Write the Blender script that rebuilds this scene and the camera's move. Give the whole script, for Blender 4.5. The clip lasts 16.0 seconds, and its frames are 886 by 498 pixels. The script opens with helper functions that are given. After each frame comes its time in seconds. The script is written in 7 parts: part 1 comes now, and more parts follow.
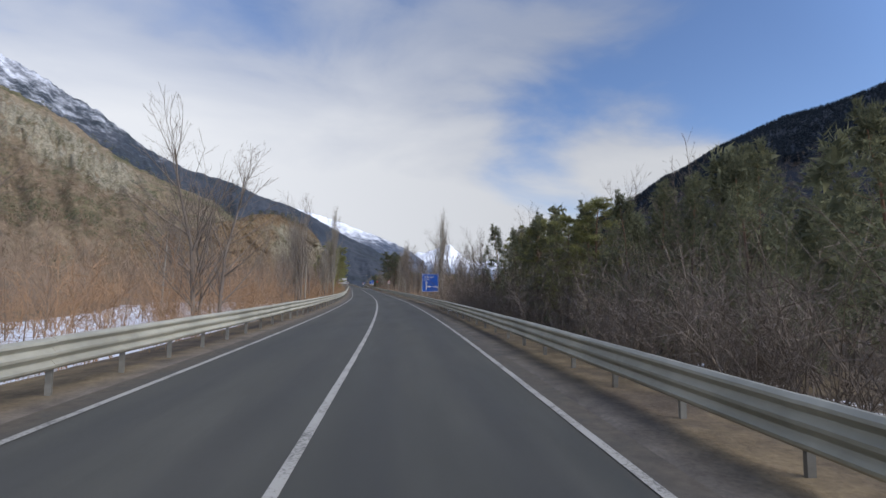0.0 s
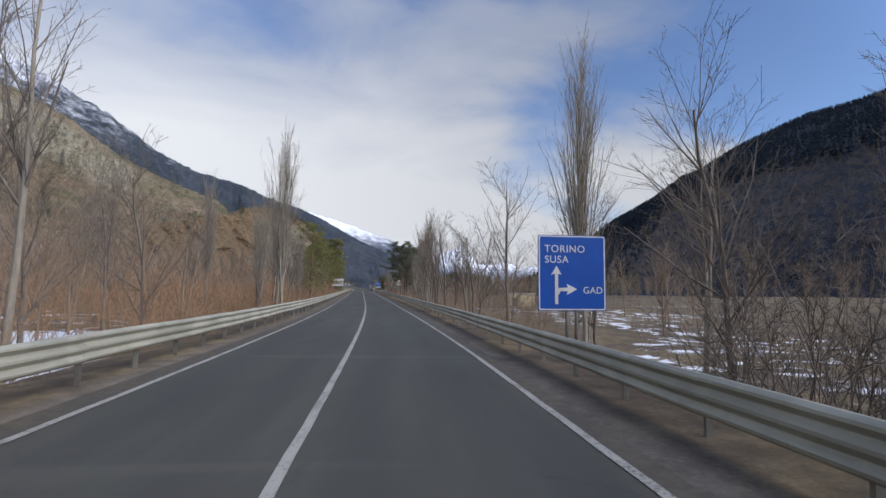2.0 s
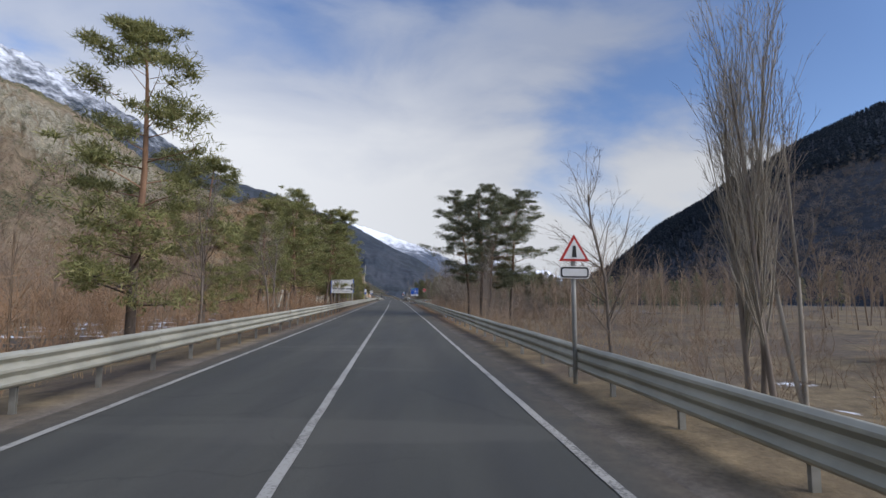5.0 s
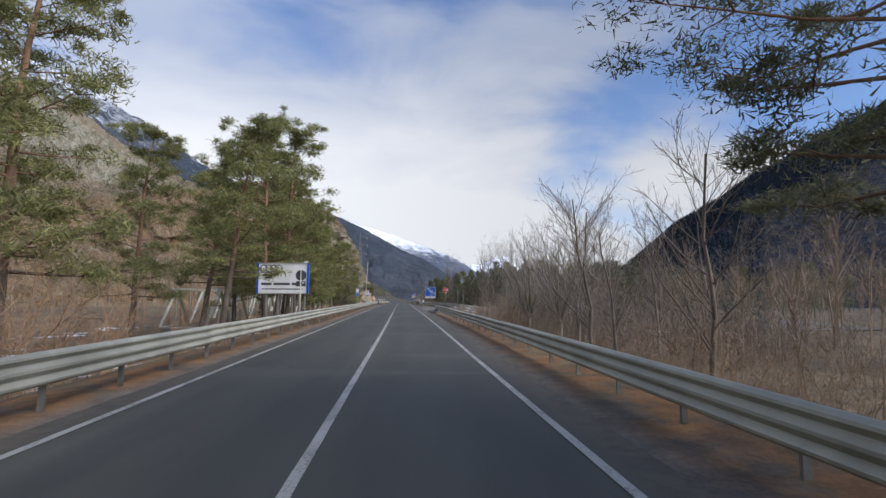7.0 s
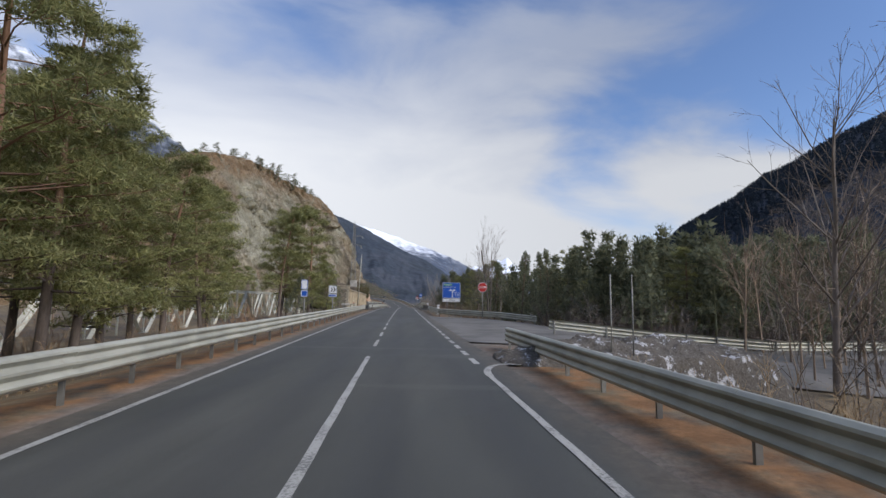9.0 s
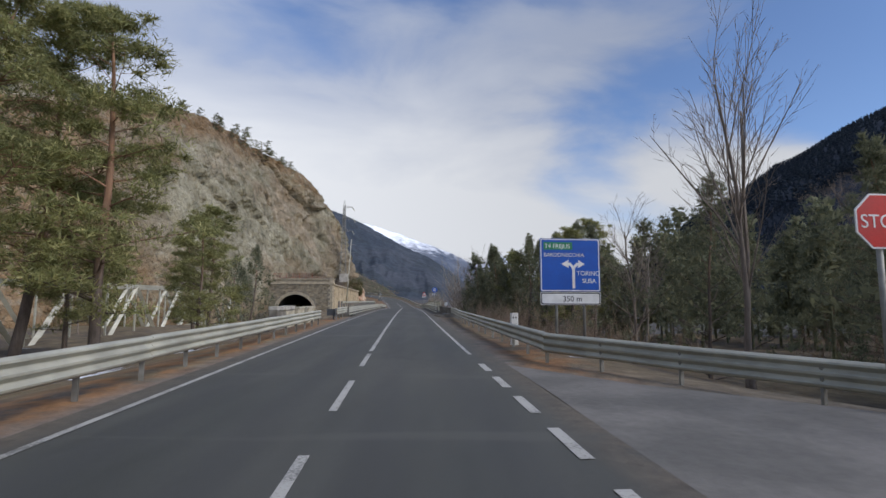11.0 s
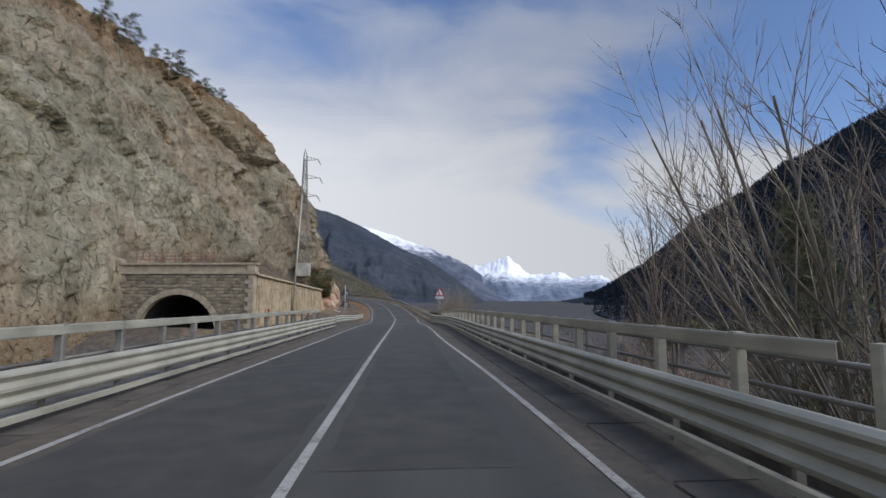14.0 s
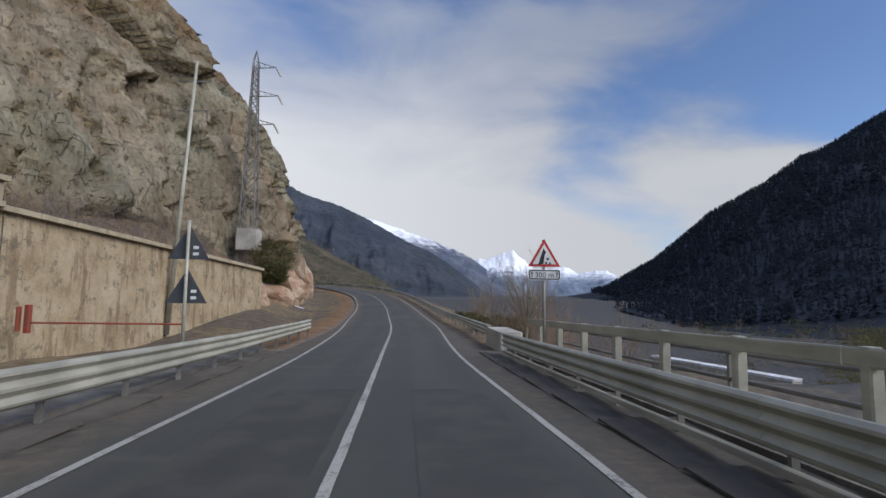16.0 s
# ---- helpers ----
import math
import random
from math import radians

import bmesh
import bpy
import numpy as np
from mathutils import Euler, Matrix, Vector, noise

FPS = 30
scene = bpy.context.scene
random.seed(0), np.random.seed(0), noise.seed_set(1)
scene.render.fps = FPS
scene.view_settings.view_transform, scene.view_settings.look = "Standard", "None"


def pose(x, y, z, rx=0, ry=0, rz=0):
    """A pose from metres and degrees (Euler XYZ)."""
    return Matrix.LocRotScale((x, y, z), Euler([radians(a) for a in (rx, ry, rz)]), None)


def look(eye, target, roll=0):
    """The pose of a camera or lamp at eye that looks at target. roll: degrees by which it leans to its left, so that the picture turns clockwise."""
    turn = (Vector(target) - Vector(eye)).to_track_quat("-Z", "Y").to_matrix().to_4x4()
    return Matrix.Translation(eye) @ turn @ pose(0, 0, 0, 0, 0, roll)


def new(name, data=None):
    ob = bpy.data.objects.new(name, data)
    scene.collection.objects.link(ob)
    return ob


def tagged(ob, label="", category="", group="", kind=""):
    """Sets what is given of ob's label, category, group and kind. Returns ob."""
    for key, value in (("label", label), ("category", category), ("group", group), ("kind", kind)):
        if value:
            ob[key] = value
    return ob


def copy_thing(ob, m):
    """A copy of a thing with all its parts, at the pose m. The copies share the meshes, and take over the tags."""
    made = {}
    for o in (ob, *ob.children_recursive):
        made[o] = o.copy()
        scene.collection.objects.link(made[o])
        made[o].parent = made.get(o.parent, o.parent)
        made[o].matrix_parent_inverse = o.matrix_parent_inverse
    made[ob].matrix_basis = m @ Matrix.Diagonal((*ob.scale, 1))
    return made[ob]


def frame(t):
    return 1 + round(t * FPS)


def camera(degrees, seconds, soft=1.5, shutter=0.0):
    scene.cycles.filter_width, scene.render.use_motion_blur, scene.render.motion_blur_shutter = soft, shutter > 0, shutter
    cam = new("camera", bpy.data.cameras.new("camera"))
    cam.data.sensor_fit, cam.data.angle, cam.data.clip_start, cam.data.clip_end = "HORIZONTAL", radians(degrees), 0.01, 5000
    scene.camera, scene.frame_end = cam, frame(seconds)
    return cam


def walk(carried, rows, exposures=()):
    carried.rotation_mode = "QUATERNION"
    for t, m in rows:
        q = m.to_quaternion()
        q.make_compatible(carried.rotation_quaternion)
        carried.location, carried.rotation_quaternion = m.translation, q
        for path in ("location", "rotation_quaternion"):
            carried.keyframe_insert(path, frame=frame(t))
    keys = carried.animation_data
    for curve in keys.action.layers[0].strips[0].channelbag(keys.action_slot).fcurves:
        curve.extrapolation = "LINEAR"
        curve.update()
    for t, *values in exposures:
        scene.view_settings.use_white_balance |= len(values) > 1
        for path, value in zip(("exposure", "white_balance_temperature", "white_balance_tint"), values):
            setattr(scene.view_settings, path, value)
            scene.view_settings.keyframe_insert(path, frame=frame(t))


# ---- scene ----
cam = camera(84.37, 16.0)
PATH = [
    (0.0, (0.000, 0.000, 1.650), (0.935, 9.929, 2.390), 0.52),
    (0.5, (0.000, 9.735, 1.620), (0.910, 19.667, 2.352), 0.19),
    (1.0, (-0.081, 19.467, 1.582), (0.796, 29.401, 2.325), 0.03),
    (1.5, (-0.257, 29.188, 1.534), (0.563, 39.125, 2.295), 0.24),
    (2.0, (-0.556, 38.901, 1.490), (0.172, 48.842, 2.293), 0.57),
    (2.5, (-0.947, 48.605, 1.456), (-0.342, 58.550, 2.309), 0.71),
    (3.0, (-1.431, 58.270, 1.432), (-0.931, 68.217, 2.330), 0.88),
    (3.5, (-2.016, 67.894, 1.421), (-1.643, 77.844, 2.343), 1.00),
    (4.0, (-2.703, 77.474, 1.424), (-2.459, 87.427, 2.358), 0.87),
    (4.5, (-3.472, 87.018, 1.441), (-3.346, 96.972, 2.391), 0.59),
    (5.0, (-4.298, 96.529, 1.461), (-4.266, 106.482, 2.427), 0.33),
    (5.5, (-5.161, 106.012, 1.484), (-5.196, 115.964, 2.467), 0.16),
    (6.0, (-6.046, 115.469, 1.512), (-6.125, 125.419, 2.507), 0.08),
    (6.5, (-6.936, 124.903, 1.544), (-7.044, 134.852, 2.547), 0.09),
    (7.0, (-7.816, 134.317, 1.581), (-7.943, 144.266, 2.583), 0.15),
    (7.5, (-8.688, 143.711, 1.625), (-8.813, 153.659, 2.640), 0.28),
    (8.0, (-9.555, 153.083, 1.669), (-9.685, 163.028, 2.710), 0.40),
    (8.5, (-10.451, 162.451, 1.702), (-10.604, 172.395, 2.748), 0.74),
    (9.0, (-11.361, 171.828, 1.724), (-11.527, 181.773, 2.766), 0.69),
    (9.5, (-12.269, 181.218, 1.743), (-12.440, 191.164, 2.772), 0.51),
    (10.0, (-13.176, 190.617, 1.755), (-13.351, 200.564, 2.769), 0.35),
    (10.5, (-14.085, 200.026, 1.762), (-14.272, 209.974, 2.760), 0.24),
    (11.0, (-14.994, 209.446, 1.765), (-15.197, 219.395, 2.749), 0.20),
    (11.5, (-15.893, 218.879, 1.765), (-16.101, 228.829, 2.741), 0.18),
    (12.0, (-16.769, 228.328, 1.763), (-16.941, 238.279, 2.738), 0.10),
    (12.5, (-17.642, 237.785, 1.763), (-17.786, 247.734, 2.757), -0.07),
    (13.0, (-18.509, 247.232, 1.750), (-18.642, 257.179, 2.771), -0.10),
    (13.5, (-19.372, 256.653, 1.717), (-19.490, 266.597, 2.768), -0.09),
    (14.0, (-20.247, 266.027, 1.659), (-20.382, 275.972, 2.700), -0.04),
    (14.5, (-21.146, 275.343, 1.592), (-21.301, 285.291, 2.603), 0.27),
    (15.0, (-22.055, 284.582, 1.513), (-22.217, 294.532, 2.495), 0.59),
    (15.5, (-22.987, 293.769, 1.422), (-23.185, 303.721, 2.379), 0.67),
    (16.0, (-23.902, 302.951, 1.323), (-24.118, 312.907, 2.236), 0.71),
]
walk(cam, [(t, look(eye, target, roll)) for t, eye, target, roll in PATH], [(0.0, 0.42), (4.0, 0.42), (6.5, 0.44), (7.0, 0.60), (7.5, 0.60), (8.0, 0.58), (9.0, 0.5), (11.5, 0.42), (13.0, 0.38), (15.0, 0.28), (16.0, 0.28)])

# ---------- light ----------
world = bpy.data.worlds.new("sky")
scene.world = world
world.use_nodes = True
wn, wl = world.node_tree.nodes, world.node_tree.links
wn.clear()
SUN_EL, SUN_AZ = 39.0, 114.0      # degrees; azimuth clockwise from +y


def wnode(kind, **kw):
    n = wn.new(kind)
    for k, v in kw.items():
        n.inputs[k].default_value = v
    return n


w_out = wn.new("ShaderNodeOutputWorld")
w_bg = wnode("ShaderNodeBackground", Strength=1.0)
w_sky = wn.new("ShaderNodeTexSky")
w_sky.sky_type, w_sky.sun_disc = "NISHITA", False
w_sky.sun_elevation, w_sky.sun_rotation = radians(SUN_EL), radians(SUN_AZ)
w_sky.altitude, w_sky.air_density, w_sky.dust_density, w_sky.ozone_density = 1000, 1.0, 0.6, 1.6
w_dim = wn.new("ShaderNodeMix")
w_dim.data_type, w_dim.blend_type = "RGBA", "MULTIPLY"
w_dim.inputs[0].default_value = 1.0
w_dim.inputs[7].default_value = (0.093, 0.100, 0.117, 1)
w_co = wn.new("ShaderNodeTexCoord")
w_map = wn.new("ShaderNodeMapping")
w_map.inputs["Location"].default_value = (0.35, 0.1, 0.0)
w_map.inputs["Scale"].default_value = (1.0, 1.0, 2.6)
w_n1 = wnode("ShaderNodeTexNoise", Scale=2.1, Detail=7.0, Roughness=0.52, Distortion=0.35)
w_n2 = wnode("ShaderNodeTexNoise", Scale=1.15, Detail=2.0, Roughness=0.5)
w_mul = wn.new("ShaderNodeMath")
w_mul.operation = "ADD"
w_ramp = wn.new("ShaderNodeMapRange")
w_ramp.interpolation_type = "SMOOTHSTEP"
w_ramp.inputs[1].default_value, w_ramp.inputs[2].default_value = 0.86, 1.14
w_sep = wn.new("ShaderNodeSeparateXYZ")
w_low = wn.new("ShaderNodeMapRange")       # denser cloud towards the horizon
w_low.interpolation_type = "SMOOTHSTEP"
w_low.inputs[1].default_value, w_low.inputs[2].default_value = 0.62, 0.10
w_low.inputs[3].default_value, w_low.inputs[4].default_value = -0.10, 0.20
w_add = wn.new("ShaderNodeMath")
w_add.operation = "ADD"
w_ccol = wn.new("ShaderNodeValToRGB")
w_ccol.color_ramp.elements[0].position, w_ccol.color_ramp.elements[0].color = 0.25, (0.255, 0.295, 0.395, 1)
w_ccol.color_ramp.elements[1].position, w_ccol.color_ramp.elements[1].color = 0.75, (0.493, 0.510, 0.546, 1)
w_mix = wn.new("ShaderNodeMix")
w_mix.data_type = "RGBA"
wl.new(w_co.outputs["Generated"], w_map.inputs["Vector"])
wl.new(w_map.outputs[0], w_n1.inputs["Vector"])
wl.new(w_map.outputs[0], w_n2.inputs["Vector"])
wl.new(w_n1.outputs[0], w_mul.inputs[0])
wl.new(w_n2.outputs[0], w_mul.inputs[1])
wl.new(w_co.outputs["Generated"], w_sep.inputs[0])
wl.new(w_sep.outputs[2], w_low.inputs[0])
wl.new(w_mul.outputs[0], w_add.inputs[0])
wl.new(w_low.outputs[0], w_add.inputs[1])
w_side = wn.new("ShaderNodeMath")       # more cloud to the west than to the east
w_side.operation = "MULTIPLY_ADD"
w_side.inputs[1].default_value = -0.35
wl.new(w_sep.outputs[0], w_side.inputs[0])
wl.new(w_add.outputs[0], w_side.inputs[2])
w_puff = wn.new("ShaderNodeVectorMath")       # a bank of cumulus over the eastern mountain
w_puff.operation = "DOT_PRODUCT"
w_puff.inputs[1].default_value = (0.483, 0.836, 0.259)
wl.new(w_co.outputs["Generated"], w_puff.inputs[0])
w_bank = wn.new("ShaderNodeMapRange")
w_bank.interpolation_type = "SMOOTHSTEP"
for i, v in enumerate((0.978, 0.997, 0.0, 0.10)):
    w_bank.inputs[i + 1].default_value = v
wl.new(w_puff.outputs["Value"], w_bank.inputs[0])
w_cover = wn.new("ShaderNodeMath")
w_cover.operation = "ADD"
wl.new(w_side.outputs[0], w_cover.inputs[0])
wl.new(w_bank.outputs[0], w_cover.inputs[1])
wl.new(w_cover.outputs[0], w_ramp.inputs[0])
wl.new(w_sky.outputs[0], w_dim.inputs[6])
wl.new(w_ramp.outputs[0], w_mix.inputs[0])
wl.new(w_dim.outputs[2], w_mix.inputs[6])
wl.new(w_low.outputs[0], w_ccol.inputs[0])
w_cs = wn.new("ShaderNodeMapRange")        # cloud shade: white low down, greyer overhead
w_cs.inputs[1].default_value, w_cs.inputs[2].default_value = 0.55, 0.12
wl.new(w_sep.outputs[2], w_cs.inputs[0])
w_csn = wn.new("ShaderNodeMath")
w_csn.operation = "MULTIPLY_ADD"
w_csn.inputs[1].default_value, w_csn.inputs[2].default_value = 0.9, -0.45
wl.new(w_n1.outputs[0], w_csn.inputs[0])
w_csa = wn.new("ShaderNodeMath")
w_csa.operation = "ADD"
wl.new(w_cs.outputs[0], w_csa.inputs[0])
wl.new(w_csn.outputs[0], w_csa.inputs[1])
wl.new(w_csa.outputs[0], w_ccol.inputs[0])
wl.new(w_ccol.outputs[0], w_mix.inputs[7])
w_dot = wn.new("ShaderNodeVectorMath")       # thin cloud glows round the veiled sun
w_dot.operation = "DOT_PRODUCT"
w_dot.inputs[1].default_value = (math.sin(radians(SUN_AZ)) * math.cos(radians(SUN_EL)), math.cos(radians(SUN_AZ)) * math.cos(radians(SUN_EL)), math.sin(radians(SUN_EL)))
wl.new(w_co.outputs["Generated"], w_dot.inputs[0])
w_glow = wn.new("ShaderNodeMapRange")
w_glow.interpolation_type = "SMOOTHSTEP"
for i, v in enumerate((0.45, 1.0, 1.0, 2.4)):
    w_glow.inputs[i + 1].default_value = v
w_west = wn.new("ShaderNodeMapRange")       # the cloud sheet thins and whitens to the west
w_west.interpolation_type = "SMOOTHSTEP"
for i, v in enumerate((-0.62, 0.45, 1.26, 0.93)):
    w_west.inputs[i + 1].default_value = v
wl.new(w_sep.outputs[0], w_west.inputs[0])
w_both = wn.new("ShaderNodeMath")
w_both.operation = "MULTIPLY"
wl.new(w_west.outputs[0], w_both.inputs[0])
wl.new(w_dot.outputs["Value"], w_glow.inputs[0])
w_lit = wn.new("ShaderNodeVectorMath")
w_lit.operation = "SCALE"
wl.new(w_mix.outputs[2], w_lit.inputs[0])
wl.new(w_glow.outputs[0], w_both.inputs[1])
wl.new(w_both.outputs[0], w_lit.inputs["Scale"])
wl.new(w_lit.outputs[0], w_bg.inputs[0])
wl.new(w_bg.outputs[0], w_out.inputs[0])

sun = new("sun", bpy.data.lights.new("sun", "SUN"))
sun.data.energy, sun.data.angle, sun.data.color = 2.3, radians(42), (1.0, 0.91, 0.77)
_a, _e = radians(SUN_AZ), radians(SUN_EL)
sun.matrix_world = look((math.sin(_a) * math.cos(_e) * 50, math.cos(_a) * math.cos(_e) * 50, math.sin(_e) * 50), (0, 0, 0))

# ---------- materials ----------
MATS = {}


class Nodes:
    """A short way to write node materials."""

    def __init__(self, name):
        self.mat = bpy.data.materials.new(name)
        self.mat.use_nodes = True
        self.n, self.l = self.mat.node_tree.nodes, self.mat.node_tree.links
        self.bsdf = self.n["Principled BSDF"]
        self.geo = self.n.new("ShaderNodeNewGeometry")
        self.pos = self.geo.outputs["Position"]

    def put(self, a, b):
        self.l.new(a, b)

    def noise(self, scale, detail=4.0, rough=0.55, vec=None, stretch=None, dist=0.0):
        t = self.n.new("ShaderNodeTexNoise")
        t.inputs["Scale"].default_value, t.inputs["Detail"].default_value = scale, detail
        t.inputs["Roughness"].default_value, t.inputs["Distortion"].default_value = rough, dist
        v = vec or self.pos
        if stretch:
            m = self.n.new("ShaderNodeMapping")
            m.inputs["Scale"].default_value = stretch
            self.put(v, m.inputs[0])
            v = m.outputs[0]
        self.put(v, t.inputs["Vector"])
        return t.outputs[0]

    def ramp(self, fac, stops):
        r = self.n.new("ShaderNodeValToRGB")
        e = r.color_ramp.elements
        while len(e) < len(stops):
            e.new(0.5)
        for el, (p, c) in zip(e, stops):
            el.position, el.color = p, (*c, 1)
        self.put(fac, r.inputs[0])
        return r.outputs[0]

    def step(self, fac, lo, hi, a=0.0, b=1.0):
        m = self.n.new("ShaderNodeMapRange")
        m.interpolation_type = "SMOOTHSTEP"
        for i, v in enumerate((lo, hi, a, b)):
            m.inputs[i + 1].default_value = v
        self.put(fac, m.inputs[0])
        return m.outputs[0]

    def math(self, op, a, b):
        m = self.n.new("ShaderNodeMath")
        m.operation = op
        for i, v in enumerate((a, b)):
            if isinstance(v, (int, float)):
                m.inputs[i].default_value = v
            else:
                self.put(v, m.inputs[i])
        return m.outputs[0]

    def mix(self, fac, a, b, mode="MIX"):
        m = self.n.new("ShaderNodeMix")
        m.data_type, m.blend_type = "RGBA", mode
        for i, v in ((0, fac), (6, a), (7, b)):
            if isinstance(v, (int, float)):
                m.inputs[i].default_value = v
            elif isinstance(v, tuple):
                m.inputs[i].default_value = (*v, 1)
            else:
                self.put(v, m.inputs[i])
        return m.outputs[2]

    def attr(self, name):
        a = self.n.new("ShaderNodeAttribute")
        a.attribute_name = name
        return a.outputs["Fac"]

    def z(self):
        s = self.n.new("ShaderNodeSeparateXYZ")
        self.put(self.pos, s.inputs[0])
        return s.outputs[2]

    def random(self, lo, hi):
        o = self.n.new("ShaderNodeObjectInfo")
        return self.step(o.outputs["Random"], 0, 1, lo, hi)

    def island(self):
        return self.geo.outputs["Random Per Island"]

    def done(self, color, rough=0.8, metal=0.0, bump=None, strength=0.3, distance=0.02, spec=0.5):
        b = self.bsdf
        if isinstance(color, tuple):
            b.inputs["Base Color"].default_value = (*color, 1)
        else:
            self.put(color, b.inputs["Base Color"])
        for key, v in (("Roughness", rough), ("Metallic", metal), ("Specular IOR Level", spec)):
            if isinstance(v, (int, float)):
                b.inputs[key].default_value = v
            else:
                self.put(v, b.inputs[key])
        if bump is not None:
            k = self.n.new("ShaderNodeBump")
            k.inputs["Strength"].default_value, k.inputs["Distance"].default_value = strength, distance
            self.put(bump, k.inputs["Height"])
            self.put(k.outputs[0], b.inputs["Normal"])
        return self.mat


def two_tone(name, a, b, scale, rough=0.8, metal=0.0, bump=0.3, dist=0.01, fine=None, spec=0.4):
    """A surface of two near colours in patches, with fine grain."""
    n = Nodes(name)
    big = n.noise(scale, 4)
    small = n.noise(fine or scale * 14, 5, 0.6)
    c = n.mix(n.step(big, 0.35, 0.65), a, b)
    c = n.mix(0.35, c, n.ramp(small, [(0.3, (0.35, 0.35, 0.35)), (0.7, (0.66, 0.66, 0.66))]), "OVERLAY")
    return n.done(c, rough, metal, small, bump, dist, spec)


def asphalt_material():
    n = Nodes("asphalt")
    big = n.noise(0.35, 4, 0.6, stretch=(1, 0.25, 1))
    mid = n.noise(2.2, 5, 0.6, stretch=(1, 0.12, 1))
    grain = n.noise(70, 3, 0.7)
    c = n.ramp(big, [(0.3, (0.042, 0.043, 0.037)), (0.7, (0.075, 0.074, 0.063))])
    c = n.mix(0.5, c, n.ramp(mid, [(0.3, (0.38, 0.38, 0.38)), (0.7, (0.62, 0.62, 0.62))]), "OVERLAY")
    c = n.mix(0.35, c, n.ramp(grain, [(0.3, (0.3, 0.3, 0.3)), (0.7, (0.7, 0.7, 0.7))]), "OVERLAY")
    wob = n.n.new("ShaderNodeVectorMath")
    wob.operation = "MULTIPLY_ADD"
    nz = n.n.new("ShaderNodeTexNoise")
    nz.inputs["Scale"].default_value, nz.inputs["Detail"].default_value = 1.2, 6
    n.put(n.pos, nz.inputs["Vector"])
    n.put(nz.outputs["Color"], wob.inputs[0])
    wob.inputs[1].default_value = (0.9, 0.9, 0.0)
    n.put(n.pos, wob.inputs[2])
    vo = n.n.new("ShaderNodeTexVoronoi")
    vo.feature = "DISTANCE_TO_EDGE"
    vo.inputs["Scale"].default_value = 0.35
    n.put(wob.outputs[0], vo.inputs["Vector"])
    crack = n.math("MULTIPLY", n.step(vo.outputs[0], 0.0, 0.012, 1.0, 0.0), n.step(n.noise(0.09, 3), 0.5, 0.6))
    c = n.mix(n.math("MULTIPLY", crack, 0.28), c, (0.018, 0.018, 0.018))
    t = n.attr("track")
    c = n.mix(n.math("MULTIPLY", t, 0.45), c, (0.037, 0.037, 0.037))
    seam = n.step(n.noise(0.22, 3, 0.6, stretch=(0.25, 2.2, 1)), 0.60, 0.66)      # transverse patches of older surface
    c = n.mix(n.math("MULTIPLY", seam, 0.35), c, (0.095, 0.092, 0.078))
    edge = n.math("MULTIPLY", n.attr("dust"), n.step(n.noise(1.1, 6, 0.7), 0.25, 0.55))
    c = n.mix(edge, c, n.ramp(n.noise(5.0, 6, 0.7), [(0.3, (0.060, 0.050, 0.038)), (0.7, (0.130, 0.108, 0.080))]))
    r = n.step(big, 0.3, 0.7, 0.66, 0.84)
    return n.done(c, r, 0, grain, 0.35, 0.01, 0.35)


def paint_material(name="road_paint"):
    n = Nodes(name)
    wear = n.noise(26, 6, 0.75)
    coarse = n.noise(1.3, 3, 0.6)
    m = n.step(n.math("ADD", wear, n.math("MULTIPLY", coarse, 0.6)), 0.60, 0.84)
    c = n.mix(m, (0.09, 0.088, 0.078), (0.345, 0.335, 0.30))
    return n.done(c, 0.6, 0, wear, 0.2, 0.005)


def rail_material(name="galvanised_steel", a=(0.42, 0.41, 0.335), b=(0.31, 0.305, 0.25)):
    n = Nodes(name)
    big = n.noise(0.9, 4, 0.6)
    streak = n.noise(3.0, 5, 0.65, stretch=(1, 0.2, 3))
    c = n.mix(n.step(big, 0.35, 0.65), a, b)
    c = n.mix(0.4, c, n.ramp(streak, [(0.3, (0.32, 0.31, 0.28)), (0.65, (0.62, 0.62, 0.62))]), "OVERLAY")
    rust = n.step(n.noise(1.7, 6, 0.7), 0.63, 0.74)
    c = n.mix(n.math("MULTIPLY", rust, 0.55), c, (0.17, 0.12, 0.07))
    return n.done(c, n.step(streak, 0.2, 0.8, 0.42, 0.62), 0.25, streak, 0.08, 0.01)


